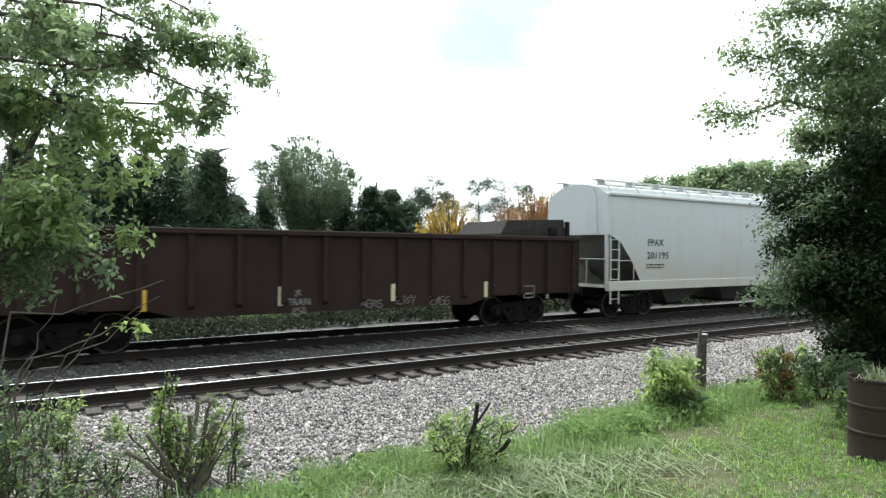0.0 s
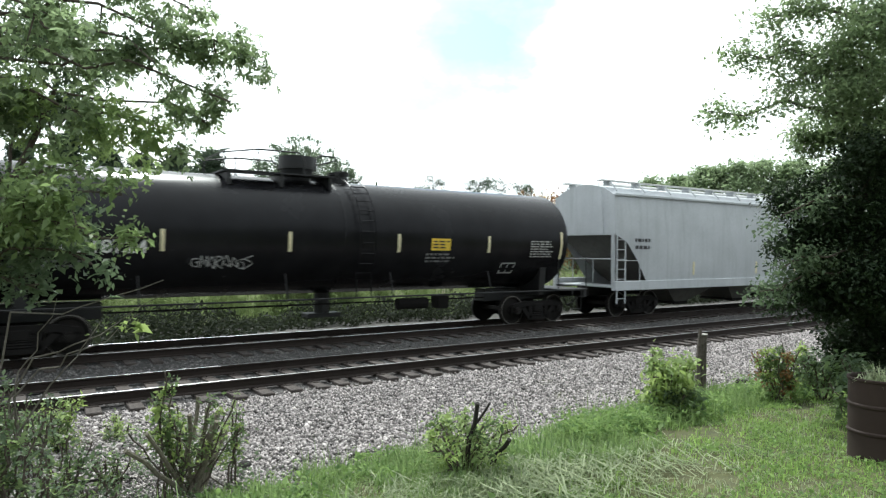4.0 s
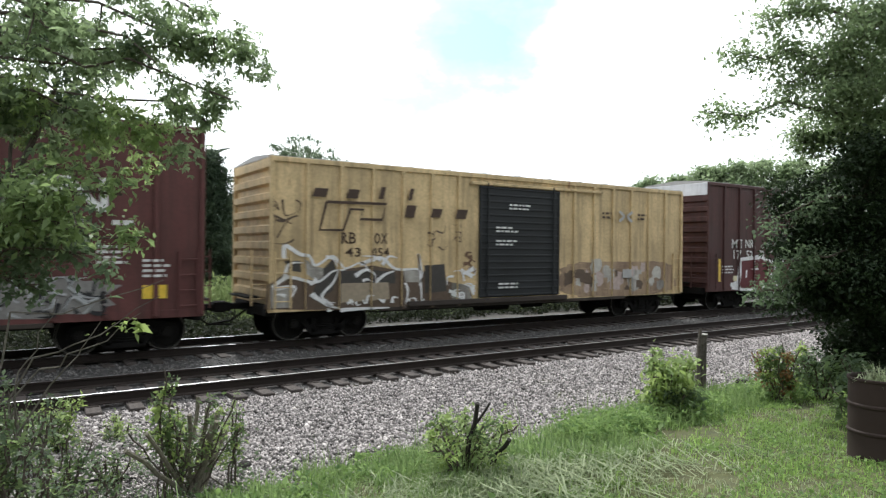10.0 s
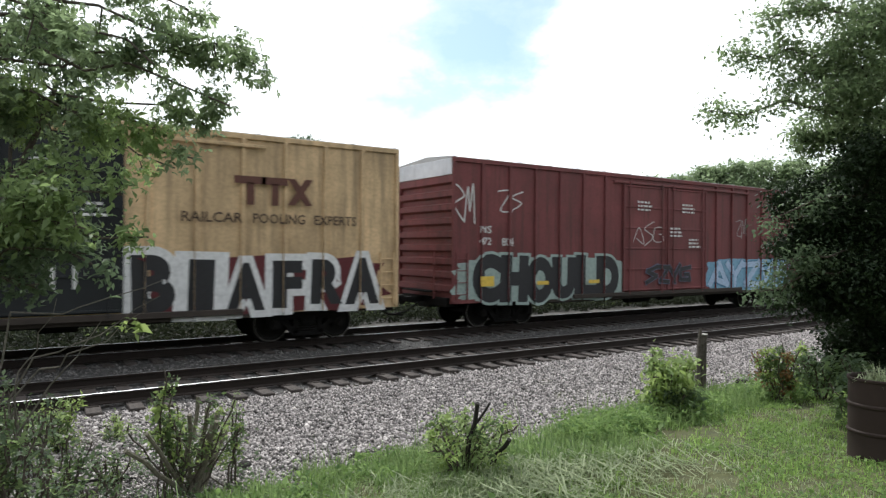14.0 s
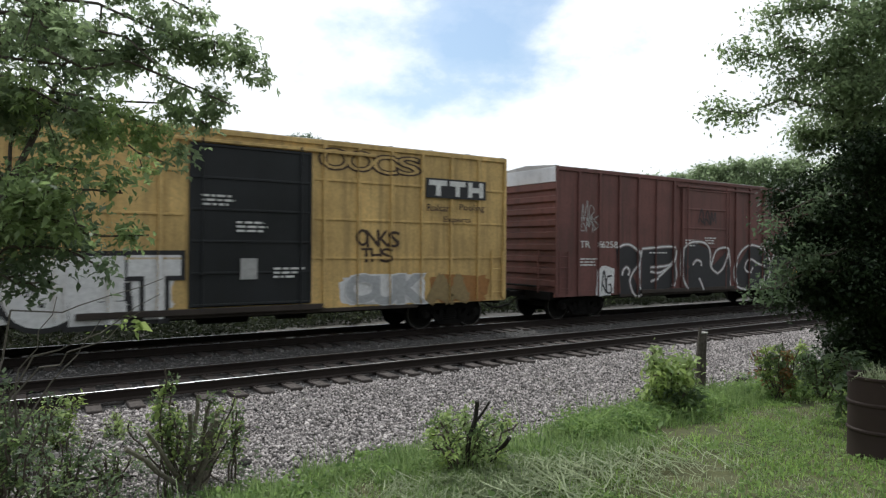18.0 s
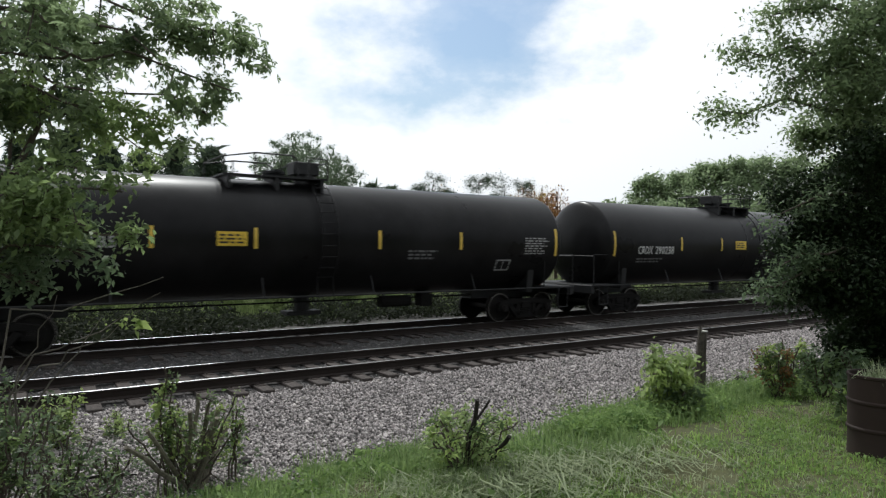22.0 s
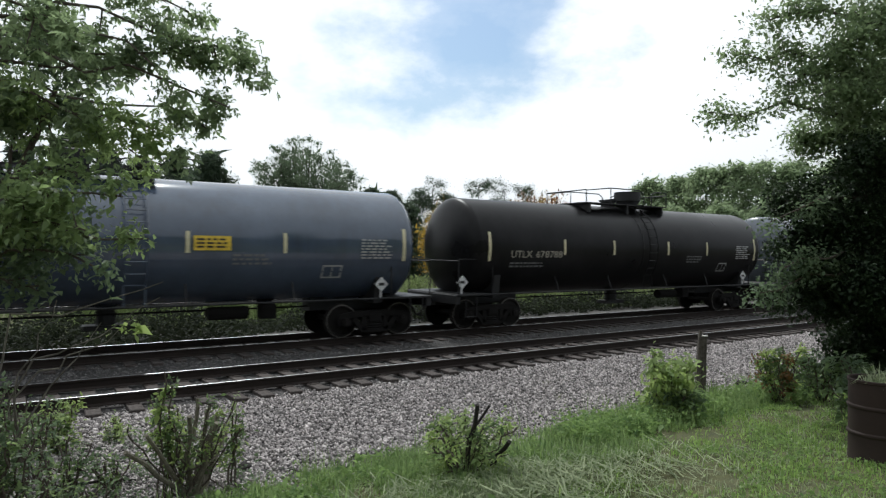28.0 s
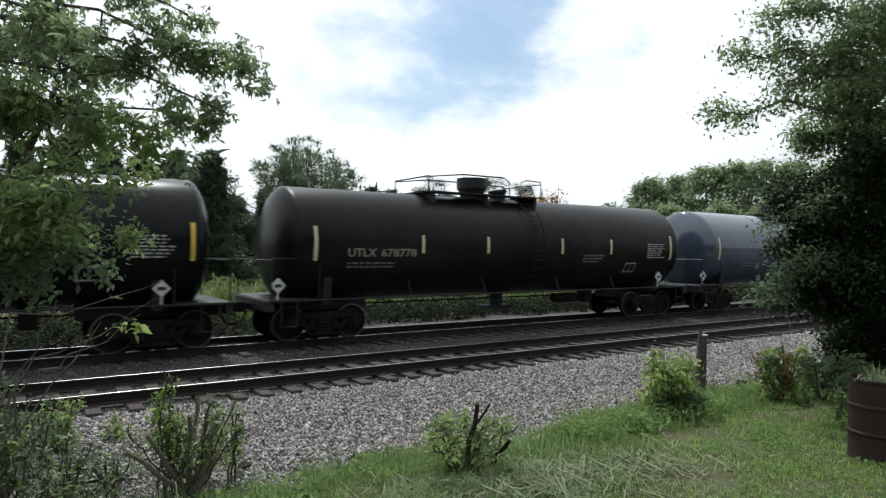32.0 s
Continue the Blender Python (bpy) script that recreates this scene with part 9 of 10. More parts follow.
    shrub("small sunlit weed in the gravel", ground_at((1.21, 10.00, 0.04)), 0.35, 0.3, 34, 0.05, (PALE, LIME), 62, 5)
    # bare dead twigs caught in the undergrowth
    t = thing("dead_twigs", "tangle of bare dead twigs beside the ballast", "twigs", pose(0, 0, 0))
    base = ground_at((-0.21, 7.09, 0.81))
    for k, (a, b) in enumerate((((0.17, 6.73, 1.43), (1.07, 6.01, 1.99)), ((0.04, 6.81, 1.19), (0.33, 6.50, 1.96)), ((0.21, 6.70, 1.33), (0.93, 6.10, 1.84)), ((0.00, 6.71, 1.84), (1.07, 5.88, 2.13)), ((0.29, 6.64, 1.19), (0.65, 6.29, 1.77)))):
        s = Shape()
        limb(s, base, a, 0.012, 0.008, 0.05, 4, 0.1, random.Random(k + 3), 5)
        limb(s, a, b, 0.008, 0.003, -0.05, 6, 0.08, random.Random(k), 5)
        part("twig", s, DEAD, t)
    p = np.array((0.82, 6.06, 1.74))[None] + RNG.normal(0, (0.10, 0.08, 0.035), (26, 3))
    lv = part("leaves", leaf_mesh("leaves", p, 0.07, LIME), None, t)
    lv["kind"] = "stuff"


left_tree()
leaning_shrub()
right_tree()
shrubs()


# ---------------------------------------------------------------- background trees
def crown_tree(name, label, at, h, w, kind, m, seed, n=2600, leaf=0.34, trunk_h=0.25, kindname="tree"):
    """A tree seen from afar: trunk, limbs, and a crown of leaf clumps with gaps."""
    rr = random.Random(seed)
    z = ground_z(at[0], at[1])
    t = thing(name, label, kindname, pose(at[0], at[1], z))
    s = Shape()
    limb(s, (0, 0, -0.2), (0, 0, h * 0.9), h * 0.018, 0.03, 0, 6, 0.02, rr, 7)
    cl = []
    if kind == "round":
        k = 120
        for i in range(k):
            a, b = rr.uniform(0, 6.28), rr.random()
            zz = h * (trunk_h + (1 - trunk_h) * b)
            prof = math.sin(math.pi * min(1, (b * 0.85 + 0.13))) ** 0.6
            r = w * prof * math.sqrt(rr.uniform(0.15, 1))
            cl.append((r * math.cos(a), r * math.sin(a), zz, w * rr.uniform(0.09, 0.17)))
    elif kind == "vase":
        for i in range(48):
            a, lean = rr.uniform(0, 6.28), math.sqrt(rr.random())
            top = h * (1 - 0.28 * lean ** 2) * rr.uniform(0.86, 1.0)
            p0, p1 = Vector((0, 0, h * 0.18)), Vector((w * lean * math.cos(a), w * lean * math.sin(a), top))
            limb(s, p0, p1, 0.07, 0.015, 0.08, 5, 0.04, rr, 5)
            for j in range(12):
                q = p0.lerp(p1, 0.2 + 0.82 * (j + rr.random()) / 12)
                cl.append((q.x + rr.gauss(0, 0.25), q.y + rr.gauss(0, 0.25), q.z, 0.22 if j > 9 else 0.42))
    elif kind == "spruce":
        # whorls of slightly drooping boughs round a leafy core
        for i in range(90):
            b = i / 90
            for j in range(3):
                a = rr.uniform(0, 6.28)
                reach = 1.5 * w * (1 - b) ** 0.5 * rr.uniform(0.3, 1.0) * (0.75 + 0.35 * noise.noise(Vector((math.cos(a) * 1.3, math.sin(a) * 1.3 + seed, b * 5)))) + 0.12
                for r in (reach * 0.25, reach * 0.6, reach * 0.95):
                    cl.append((r * math.cos(a), r * math.sin(a), h * (0.05 + 0.95 * b) - 0.10 * r + 0.06 * reach, 0.20 + 0.28 * (1 - b) * (1.2 - r / (reach + 0.01))))
    elif kind == "pine":
        for i in range(22):
            b = rr.random()
            a = rr.uniform(0, 6.28)
            r = w * rr.uniform(0.2, 1) * (0.6 + 0.6 * math.sin(3.14 * b))
            q = (r * math.cos(a), r * math.sin(a), h * (0.55 + 0.45 * b))
            limb(s, (0, 0, q[2] - 0.4), q, 0.05, 0.02, 0, 3, 0.05, rr, 4)
            cl.append((*q, 0.42))
    part("trunk", s, BARK, t)
    cl = np.array(cl)
    per = max(6, n // len(cl))
    p = np.repeat(cl[:, :3], per, 0) + RNG.normal(0, 1, (len(cl) * per, 3)) * np.repeat(cl[:, 3:], per, 0) * np.array([1, 1, 0.75])
    lv = part("crown", leaf_mesh("crown", p, leaf, m, 0.1 if kind != "vase" else -0.5, {"spruce": 0.26, "pine": 0.3, "vase": 0.36}.get(kind, 0.6)), None, t)
    lv["kind"] = "stuff"
    return t


def far_trees():
    G1, G2 = "dark conifers behind the railway", "woodland edge beyond the railway"
    crown_tree("deciduous_tree", "tall broad-crowned tree with upswept branches", (23.30, 58.93, 2.42), 14.0, 5.6, "vase", leafy("shade tree leaf", (0.075, 0.112, 0.070), (0.19, 0.245, 0.15), 0.45), 1, 60000, 0.20)
    for i, (p, h, w) in enumerate((((13.23, 53.60, 2.42), 10.6, 4.0), ((11.53, 58.32, 2.42), 11.0, 4.2), ((8.65, 56.63, 2.42), 10.2, 4.0), ((16.56, 58.59, 2.42), 7.4, 3.2), ((6.15, 55.89, 2.42), 10.5, 2.6), ((3.63, 57.56, 2.42), 11.5, 2.8), ((0.38, 59.71, 2.42), 10.8, 3.0), ((-2.99, 64.33, 2.42), 11.5, 3.0), ((14.10, 62.62, 2.42), 10.0, 2.2))):
        tagged(crown_tree("conifer_tree", "dark green conifer behind the railway", p, h, w, "spruce", DARK, 20 + i, 17000, 0.36), group=G1)
    for i, (p, h, w) in enumerate((((29.36, 57.31, 2.42), 8.9, 4.2), ((30.98, 56.24, 2.42), 8.6, 4.2), ((33.47, 56.99, 2.42), 7.6, 3.6), ((27.90, 60.68, 2.42), 9.0, 2.4), ((22.12, 66.91, 2.42), 9.0, 2.6))):
        tagged(crown_tree("conifer_tree", "dark green conifer behind the railway", p, h, w, "spruce", DARK, 40 + i, 14000, 0.36), group=G1)
    for i, (p, h, w) in enumerate((((46.29, 72.50, 2.42), 12.4, 2.6), ((49.08, 73.05, 2.42), 10.6, 1.8), ((53.77, 72.34, 2.42), 12.6, 2.2), ((54.23, 67.23, 2.42), 12.0, 2.4), ((57.53, 67.45, 2.42), 11.6, 2.2), ((43.82, 71.73, 2.42), 10.5, 2.0))):
        crown_tree("pine_tree", "slender pine with a high ragged crown", p, h, w, "pine", DARK, 60 + i, 5000, 0.21)
    for i, (p, h, w, m) in enumerate((((25.92, 38.01, 2.42), 7.2, 1.7, GOLD), ((25.47, 39.51, 2.42), 6.0, 1.0, GOLD), ((27.97, 34.25, 2.42), 6.4, 1.5, RUSSET), ((28.06, 31.79, 2.42), 7.0, 1.6, RUSSET), ((30.67, 32.46, 2.42), 7.3, 1.5, RUSSET), ((31.23, 34.49, 2.42), 7.6, 0.8, GOLD), ((34.67, 34.61, 2.42), 6.4, 1.6, FAR), ((37.20, 35.34, 2.42), 6.0, 1.5, RUSSET))):
        crown_tree("autumn_tree", "small turning tree with golden foliage" if m is GOLD else "small tree with russet foliage" if m is RUSSET else "small green tree among turning ones", p, h, w, "vase", m, 80 + i, 4000, 0.18)
    for i, (p, h, w) in enumerate((((53.85, 48.30, 2.42), 7.5, 3.0), ((62.03, 50.08, 2.42), 11.2, 3.2), ((66.48, 49.54, 2.42), 11.8, 3.2), ((65.74, 45.23, 2.42), 12.3, 3.4), ((66.56, 42.29, 2.42), 12.6, 3.4), ((69.16, 40.57, 2.42), 12.8, 3.4), ((70.02, 37.60, 2.42), 12.6, 3.6), ((73.31, 35.42, 2.42), 12.8, 3.6), ((76.84, 33.08, 2.42), 12.8, 3.8), ((57.22, 43.67, 2.42), 7.5, 2.8), ((58.24, 38.20, 2.42), 7.5, 3.0), ((62.40, 35.45, 2.42), 8.0, 3.0))):
        tagged(crown_tree("deciduous_tree", "full green tree of the woodland edge", p, h, w, "round", FAR, 100 + i, 16000, 0.28, 0.05), group=G2)
    for i, (p, h, w) in enumerate((((31.22, 75.27, 2.42), 5.5, 4.0), ((24.29, 79.86, 2.42), 5.0, 4.0), ((39.30, 75.92, 2.42), 5.0, 4.0), ((65.88, 70.32, 2.42), 6.0, 4.0), ((71.36, 66.69, 2.42), 6.0, 4.0), ((4.07, 81.25, 2.42), 6.0, 4.0), ((12.48, 81.68, 2.42), 5.5, 4.0), ((17.89, 78.10, 2.42), 5.0, 4.0), ((79.88, 31.08, 2.42), 9.0, 4.0), ((63.57, 77.85, 2.42), 5.5, 4.0), ((54.90, 83.58, 2.42), 4.6, 3.5))):
        crown_tree("hedge_tree", "low dark tree in the distant hedge", p, h, w, "round", DARK, 130 + i, 1800, 0.42, 0.02)


far_trees()
far_woods_and_screen = Shape()
rw = random.Random(9)
for i in range(230):
    a = radians(-75 + i * 2.2)
    d = 210 + rw.uniform(-20, 30)
    if i > 90:      # unseen closer trees, added behind the camera to darken reflections in the cars
        a, d = radians(115 + (i - 90) * 1.25), 34 + rw.uniform(-3, 6)
    x, y, w, hh = d * math.sin(a), d * math.cos(a), rw.uniform(6, 10) * (1 if i <= 90 else 0.35), rw.uniform(7, 13)
    far_woods_and_screen.loft([[(x + w * k * math.cos(b), y + w * k * math.sin(b), z * hh - 1) for b in [j * math.pi / 4 for j in range(8)]] for k, z in ((1.0, 0), (1.1, 0.35), (0.85, 0.7), (0.35, 1.0))])
solid("far_woods_and_screen", far_woods_and_screen, rocky("hazy woods", (0.035, 0.055, 0.03), (0.075, 0.10, 0.055), 0.8, 1.0, True, 1.0), "distant dark line of woods on the horizon, plus unseen trees added behind the camera", "woods", kind="stuff")


# ---------------------------------------------------------------- houses beyond the field
def house(label, at, w, d, wall_h, ridge, wallm, roofm, turn, windows):
    z = ground_z(at[0], at[1])
    t = thing("house", label, "house", pose(at[0], at[1], z, 0, 0, turn))
    part("wall", Shape().prism([(-d / 2, -0.2), (d / 2, -0.2), (d / 2, wall_h), (0, ridge - 0.12), (-d / 2, wall_h)], -w / 2, w / 2), wallm, t)
    for k in (-1, 1):
        part("roof", Shape().prism([(k * (d / 2 + 0.4), wall_h - 0.25), (0, ridge), (0, ridge + 0.14), (k * (d / 2 + 0.4), wall_h - 0.1)], -w / 2 - 0.4, w / 2 + 0.4), roofm, t)
    glass = plain("dark window glass", (0.03, 0.035, 0.04), 0.1)
    for x in windows:
        wi = part("window", Shape().box(x - 0.55, x + 0.55, -d / 2 - 0.05, -d / 2 + 0.02, 0.95, 2.15), plain("white window frame", (0.7, 0.7, 0.7)), t)
        part("pane", Shape().box(x - 0.47, x - 0.03, -d / 2 - 0.062, -d / 2 - 0.03, 1.03, 2.07), glass, wi)
        part("pane", Shape().box(x + 0.03, x + 0.47, -d / 2 - 0.062, -d / 2 - 0.03, 1.03, 2.07), glass, wi)
    return t


SIDING = rocky("white clapboard", (0.60, 0.60, 0.59), (0.74, 0.74, 0.72), 6, 0.7, False, 0.2, (0.55, 0.55, 0.53))
SHINGLE = rocky("brown shingles", (0.12, 0.09, 0.075), (0.22, 0.17, 0.14), 14, 0.9, False, 0.5)
house("small white gabled shed with a grey roof", (49.92, 84.48, 1.15), 4.6, 4.0, 2.3, 3.6, SIDING, rocky("grey shingles", (0.16, 0.16, 0.16), (0.28, 0.28, 0.28), 14, 0.9, False, 0.5), 25, (-1.2,))
house("white single-storey house with a brown shingle roof", (60.32, 80.00, 1.12), 9.0, 7.0, 2.6, 4.4, SIDING, SHINGLE, 10, (-3.0, 0.2, 3.0))
house("white single-storey house with a brown shingle roof", (72.76, 62.17, 1.23), 12.0, 7.5, 2.6, 4.4, SIDING, SHINGLE, -8, (-4.2, -1.2, 2.0, 4.6))


# ---------------------------------------------------------------- grass and weeds
LAWN = leafy("lawn blade", (0.052, 0.118, 0.028), (0.34, 0.485, 0.135), 0.5, 0.6)
CLOVER = leafy("broad weed leaf", (0.050, 0.112, 0.034), (0.29, 0.41, 0.135), 0.45, 0.55)
WEED = leafy("weed blade", (0.07, 0.130, 0.046), (0.275, 0.37, 0.145), 0.5, 0.6)
FIELD = leafy("field grass", (0.055, 0.088, 0.03), (0.15, 0.195, 0.075), 0.4, 0.8)
REED = leafy("pale reed leaf", (0.10, 0.15, 0.05), (0.27, 0.33, 0.14), 0.45, 0.7)
HAY = leafy("cut stalks", (0.12, 0.16, 0.085), (0.48, 0.53, 0.34), 0.4, 0.7)


def stuff(name, me, label, cat):
    return tagged(new(name, me), label, cat, kind="stuff")


def on_lawn(x, y):
    return y < lawn_edge(x) + 0.05 - 0.5 * RNG.random() ** 3


def in_view(x, y):
    a = math.degrees(math.atan2(x, y))
    return -6 < a < 72


def patchy(x, y):
    """Thin and thick places of the turf."""
    bare = math.exp(-((x - 5.9) / 0.75) ** 2 - ((y - 4.25) / 0.42) ** 2) + 0.7 * math.exp(-((x - 7.3) / 0.6) ** 2 - ((y - 5.25) / 0.25) ** 2)
    return 0.6 * wob(x, y, 0.9, 41) + 0.5 * wob(x, y, 2.6, 17) + 0.3 * wob(x, y, 6.0, 23) - 0.62 * bare


g = strew(150000, lambda n: 0.5 + 17 * RNG.random(n) ** 1.2, lambda n: 1.8 + 5.8 * RNG.random(n) ** 0.8, ground_z, lambda x, y: in_view(x, y) and on_lawn(x, y) and (x > 1.7 or y < 5.9) and 5 < x * 0.552 + y * 0.834 < 14 and patchy(x, y) + 0.5 > RNG.random() * 0.75)
hl = np.array([0.032 + 0.035 * max(0, wob(x, y, 2.2, 1) + 0.2) + 0.025 * max(0, wob(x, y, 0.6, 8)) for x, y, z in g])
stuff("lawn", blade_mesh("lawn", g, hl, 0.011, LAWN, 0.9, 0.45), "patchy mown lawn of bright green grass", "grass")
g = strew(75000, lambda n: 0.5 + 15 * RNG.random(n), lambda n: 1.8 + 6 * RNG.random(n), lambda x, y: ground_z(x, y) + 0.02 + 0.03 * RNG.random(), lambda x, y: in_view(x, y) and on_lawn(x, y) and patchy(x + 3, y - 2) > -0.05 and patchy(x, y) > -0.3)
stuff("clover", leaf_mesh("clover", g, 0.030, CLOVER, -0.15, 0.75), "patches of low bright clover in the lawn", "weeds")
g = strew(16000, lambda n: RNG.uniform(2.0, 14, n), lambda n: RNG.uniform(2.5, 7.0, n), ground_z, lambda x, y: on_lawn(x, y) and wob(x, y, 0.9, 33) > 0.08)
stuff("dry_grass", blade_mesh("dry_grass", g, 0.055, 0.008, HAY, 1.0), "dry yellowed blades in thin patches of the lawn", "grass")
g = strew(30000, lambda n: RNG.uniform(0.5, 16, n), lambda n: RNG.uniform(5.4, 8.2, n), ground_z, lambda x, y: abs(y - lawn_edge(x) + 0.3) < 0.65 * RNG.random() + 0.1 and wob(x, y, 1.3, 4) > -0.2)
hl = np.array([0.06 + 0.12 * max(0, wob(x, y, 1.1, 5) + 0.05) for x, y, z in g])
stuff("weeds", blade_mesh("weeds", g, hl, 0.010, WEED, 0.8), "uncut weeds where the lawn meets the ballast", "weeds")
g = strew(14000, lambda n: RNG.uniform(0.6, 6.4, n), lambda n: RNG.uniform(4.9, 7.6, n), ground_z, lambda x, y: y < lawn_edge(x) + 0.1 and wob(x, y, 0.9, 7) > -0.05)
stuff("weeds", blade_mesh("tall_weeds", g, 0.14, 0.010, WEED, 0.7), "taller tufts of uncut grass in front of the ballast", "weeds")
# low leafy weeds among the grass
g = strew(30000, lambda n: RNG.uniform(0.5, 15, n), lambda n: RNG.uniform(4.6, 8.1, n), lambda x, y: ground_z(x, y) + 0.02 + 0.12 * RNG.random() ** 1.5 * max(0.2, 0.5 + wob(x, y, 1.4, 6)), lambda x, y: abs(y - lawn_edge(x) + 0.2) < 0.3 + 0.6 * RNG.random() and wob(x, y, 1.6, 2) > -0.08)
stuff("weeds", leaf_mesh("leafy_weeds", g, 0.05, CLOVER, 0.0), "low leafy weeds along the ballast edge", "weeds")
# leafy clumps that straggle from the lawn's edge onto the stones
rc = random.Random(77)
cl, sz = [], []
for i in range(150):
    x = rc.uniform(0.8, 14.5)
    y = lawn_edge(x) + rc.gauss(-0.55, 0.30)
    h_, w_ = rc.uniform(0.07, 0.20) * (1.5 if x > 5.8 else 0.8), rc.uniform(0.10, 0.26)
    z = ground_z(x, y)
    for j in range(int(260 * h_ * w_ / 0.05)):
        t_ = rc.random() ** 0.7
        cl.append((x + rc.gauss(0, w_) * (0.45 + 0.55 * t_), y + rc.gauss(0, w_) * (0.45 + 0.55 * t_), z + h_ * t_))
stuff("weeds", leaf_mesh("weed_clumps", np.array(cl), 0.045, CLOVER, -0.1, 0.42, 0.45), "leafy weed clumps straggling onto the stones", "weeds")
cl = []
for i in range(240):
    x = rc.uniform(0.8, 13.5)
    y = lawn_edge(x) + rc.gauss(-0.55, 0.35)
    z = ground_z(x, y)
    cl += [(x + rc.gauss(0, 0.06), y + rc.gauss(0, 0.06), z) for j in range(40)]
stuff("weeds", blade_mesh("grass_tufts", np.array(cl), 0.15, 0.010, WEED, 0.6, 0.5), "tall tufts of seeding grass along the ballast", "weeds")
# weeds in the gravel below the maple
g = strew(9000, lambda n: RNG.uniform(-0.8, 2.6, n), lambda n: RNG.uniform(6.6, 10.2, n), lambda x, y: bed_z(x, y) + 0.02 + 0.16 * RNG.random() ** 2, lambda x, y: wob(x, y, 2.6, 12) > 0.10)
stuff("weeds", leaf_mesh("gravel_weeds", g, 0.038, INNER, 0.0), "straggling weeds growing through the gravel", "weeds")


def stalks(n, seed):
    rr = random.Random(seed)
    vs, q = [], []
    for i in range(n):
        u, v = rr.gauss(0, 1), rr.gauss(0, 1)
        x, y = (4.75 + 0.85 * u + 0.3 * v, 4.95 - 0.25 * u + 0.40 * v) if i % 5 < 3 else (3.75 + 0.55 * u, 5.05 - 0.2 * u + 0.35 * v)
        a, L, w = rr.gauss(0.35, 0.75), rr.uniform(0.10, 0.50) * (2.2 if i % 9 == 0 else 1.0), rr.uniform(0.0016, 0.0060)
        z = ground_z(x, y) + rr.uniform(0.02, 0.07) + 0.09 * rr.random() * math.exp(-0.5 * (u * u + v * v))
        dx, dy, b = math.cos(a), math.sin(a), rr.gauss(0, 0.12)
        for k in (0, 1, 2):
            t = k / 2
            px_, py_, pz = x + dx * L * (t - 0.5) - dy * b * L * t * t, y + dy * L * (t - 0.5) + dx * b * L * t * t, z + rr.uniform(-0.02, 0.02)
            vs += [(px_ - dy * w, py_ + dx * w, pz), (px_ + dy * w, py_ - dx * w, pz + 0.003)]
        o = i * 6
        q += [(o, o + 1, o + 3, o + 2), (o + 2, o + 3, o + 5, o + 4)]
    return fast_mesh("cut_stalks", np.array(vs), np.array(q), HAY)


stuff("cut_stalks", stalks(3000, 5), "pale cut stalks strewn over the lawn", "hay")

# the field behind the train
g = strew(42000, lambda n: -22 + 95 * RNG.random(n), lambda n: 25.8 + 40 * RNG.random(n) ** 1.6, ground_z, lambda x, y: -18 < math.degrees(math.atan2(x, y)) < 68)
stuff("field_grass", blade_mesh("field_grass", g, 0.5, 0.022, FIELD, 0.4), "rough unmown grass of the field behind the train", "grass")
# leaf colour lowered to carry the undercar shade onto these weeds
BANK = leafy("shade-dark bank weeds", (0.010, 0.015, 0.008), (0.042, 0.052, 0.028), 0.25, 0.85)
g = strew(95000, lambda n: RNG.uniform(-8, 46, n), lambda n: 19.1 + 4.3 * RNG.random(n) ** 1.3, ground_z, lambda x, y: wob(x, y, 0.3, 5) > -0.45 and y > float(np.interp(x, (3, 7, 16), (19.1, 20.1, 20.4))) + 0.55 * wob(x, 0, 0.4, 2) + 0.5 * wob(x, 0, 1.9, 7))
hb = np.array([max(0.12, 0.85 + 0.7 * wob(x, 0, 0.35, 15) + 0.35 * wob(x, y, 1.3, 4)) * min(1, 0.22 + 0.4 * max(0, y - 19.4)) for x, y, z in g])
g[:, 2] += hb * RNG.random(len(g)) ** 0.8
stuff("bank_weeds", leaf_mesh("bank_weeds", g, 0.12, BANK, 0.0), "rank weeds on the bank behind the train, leaves darkened for undercar shade", "weeds")
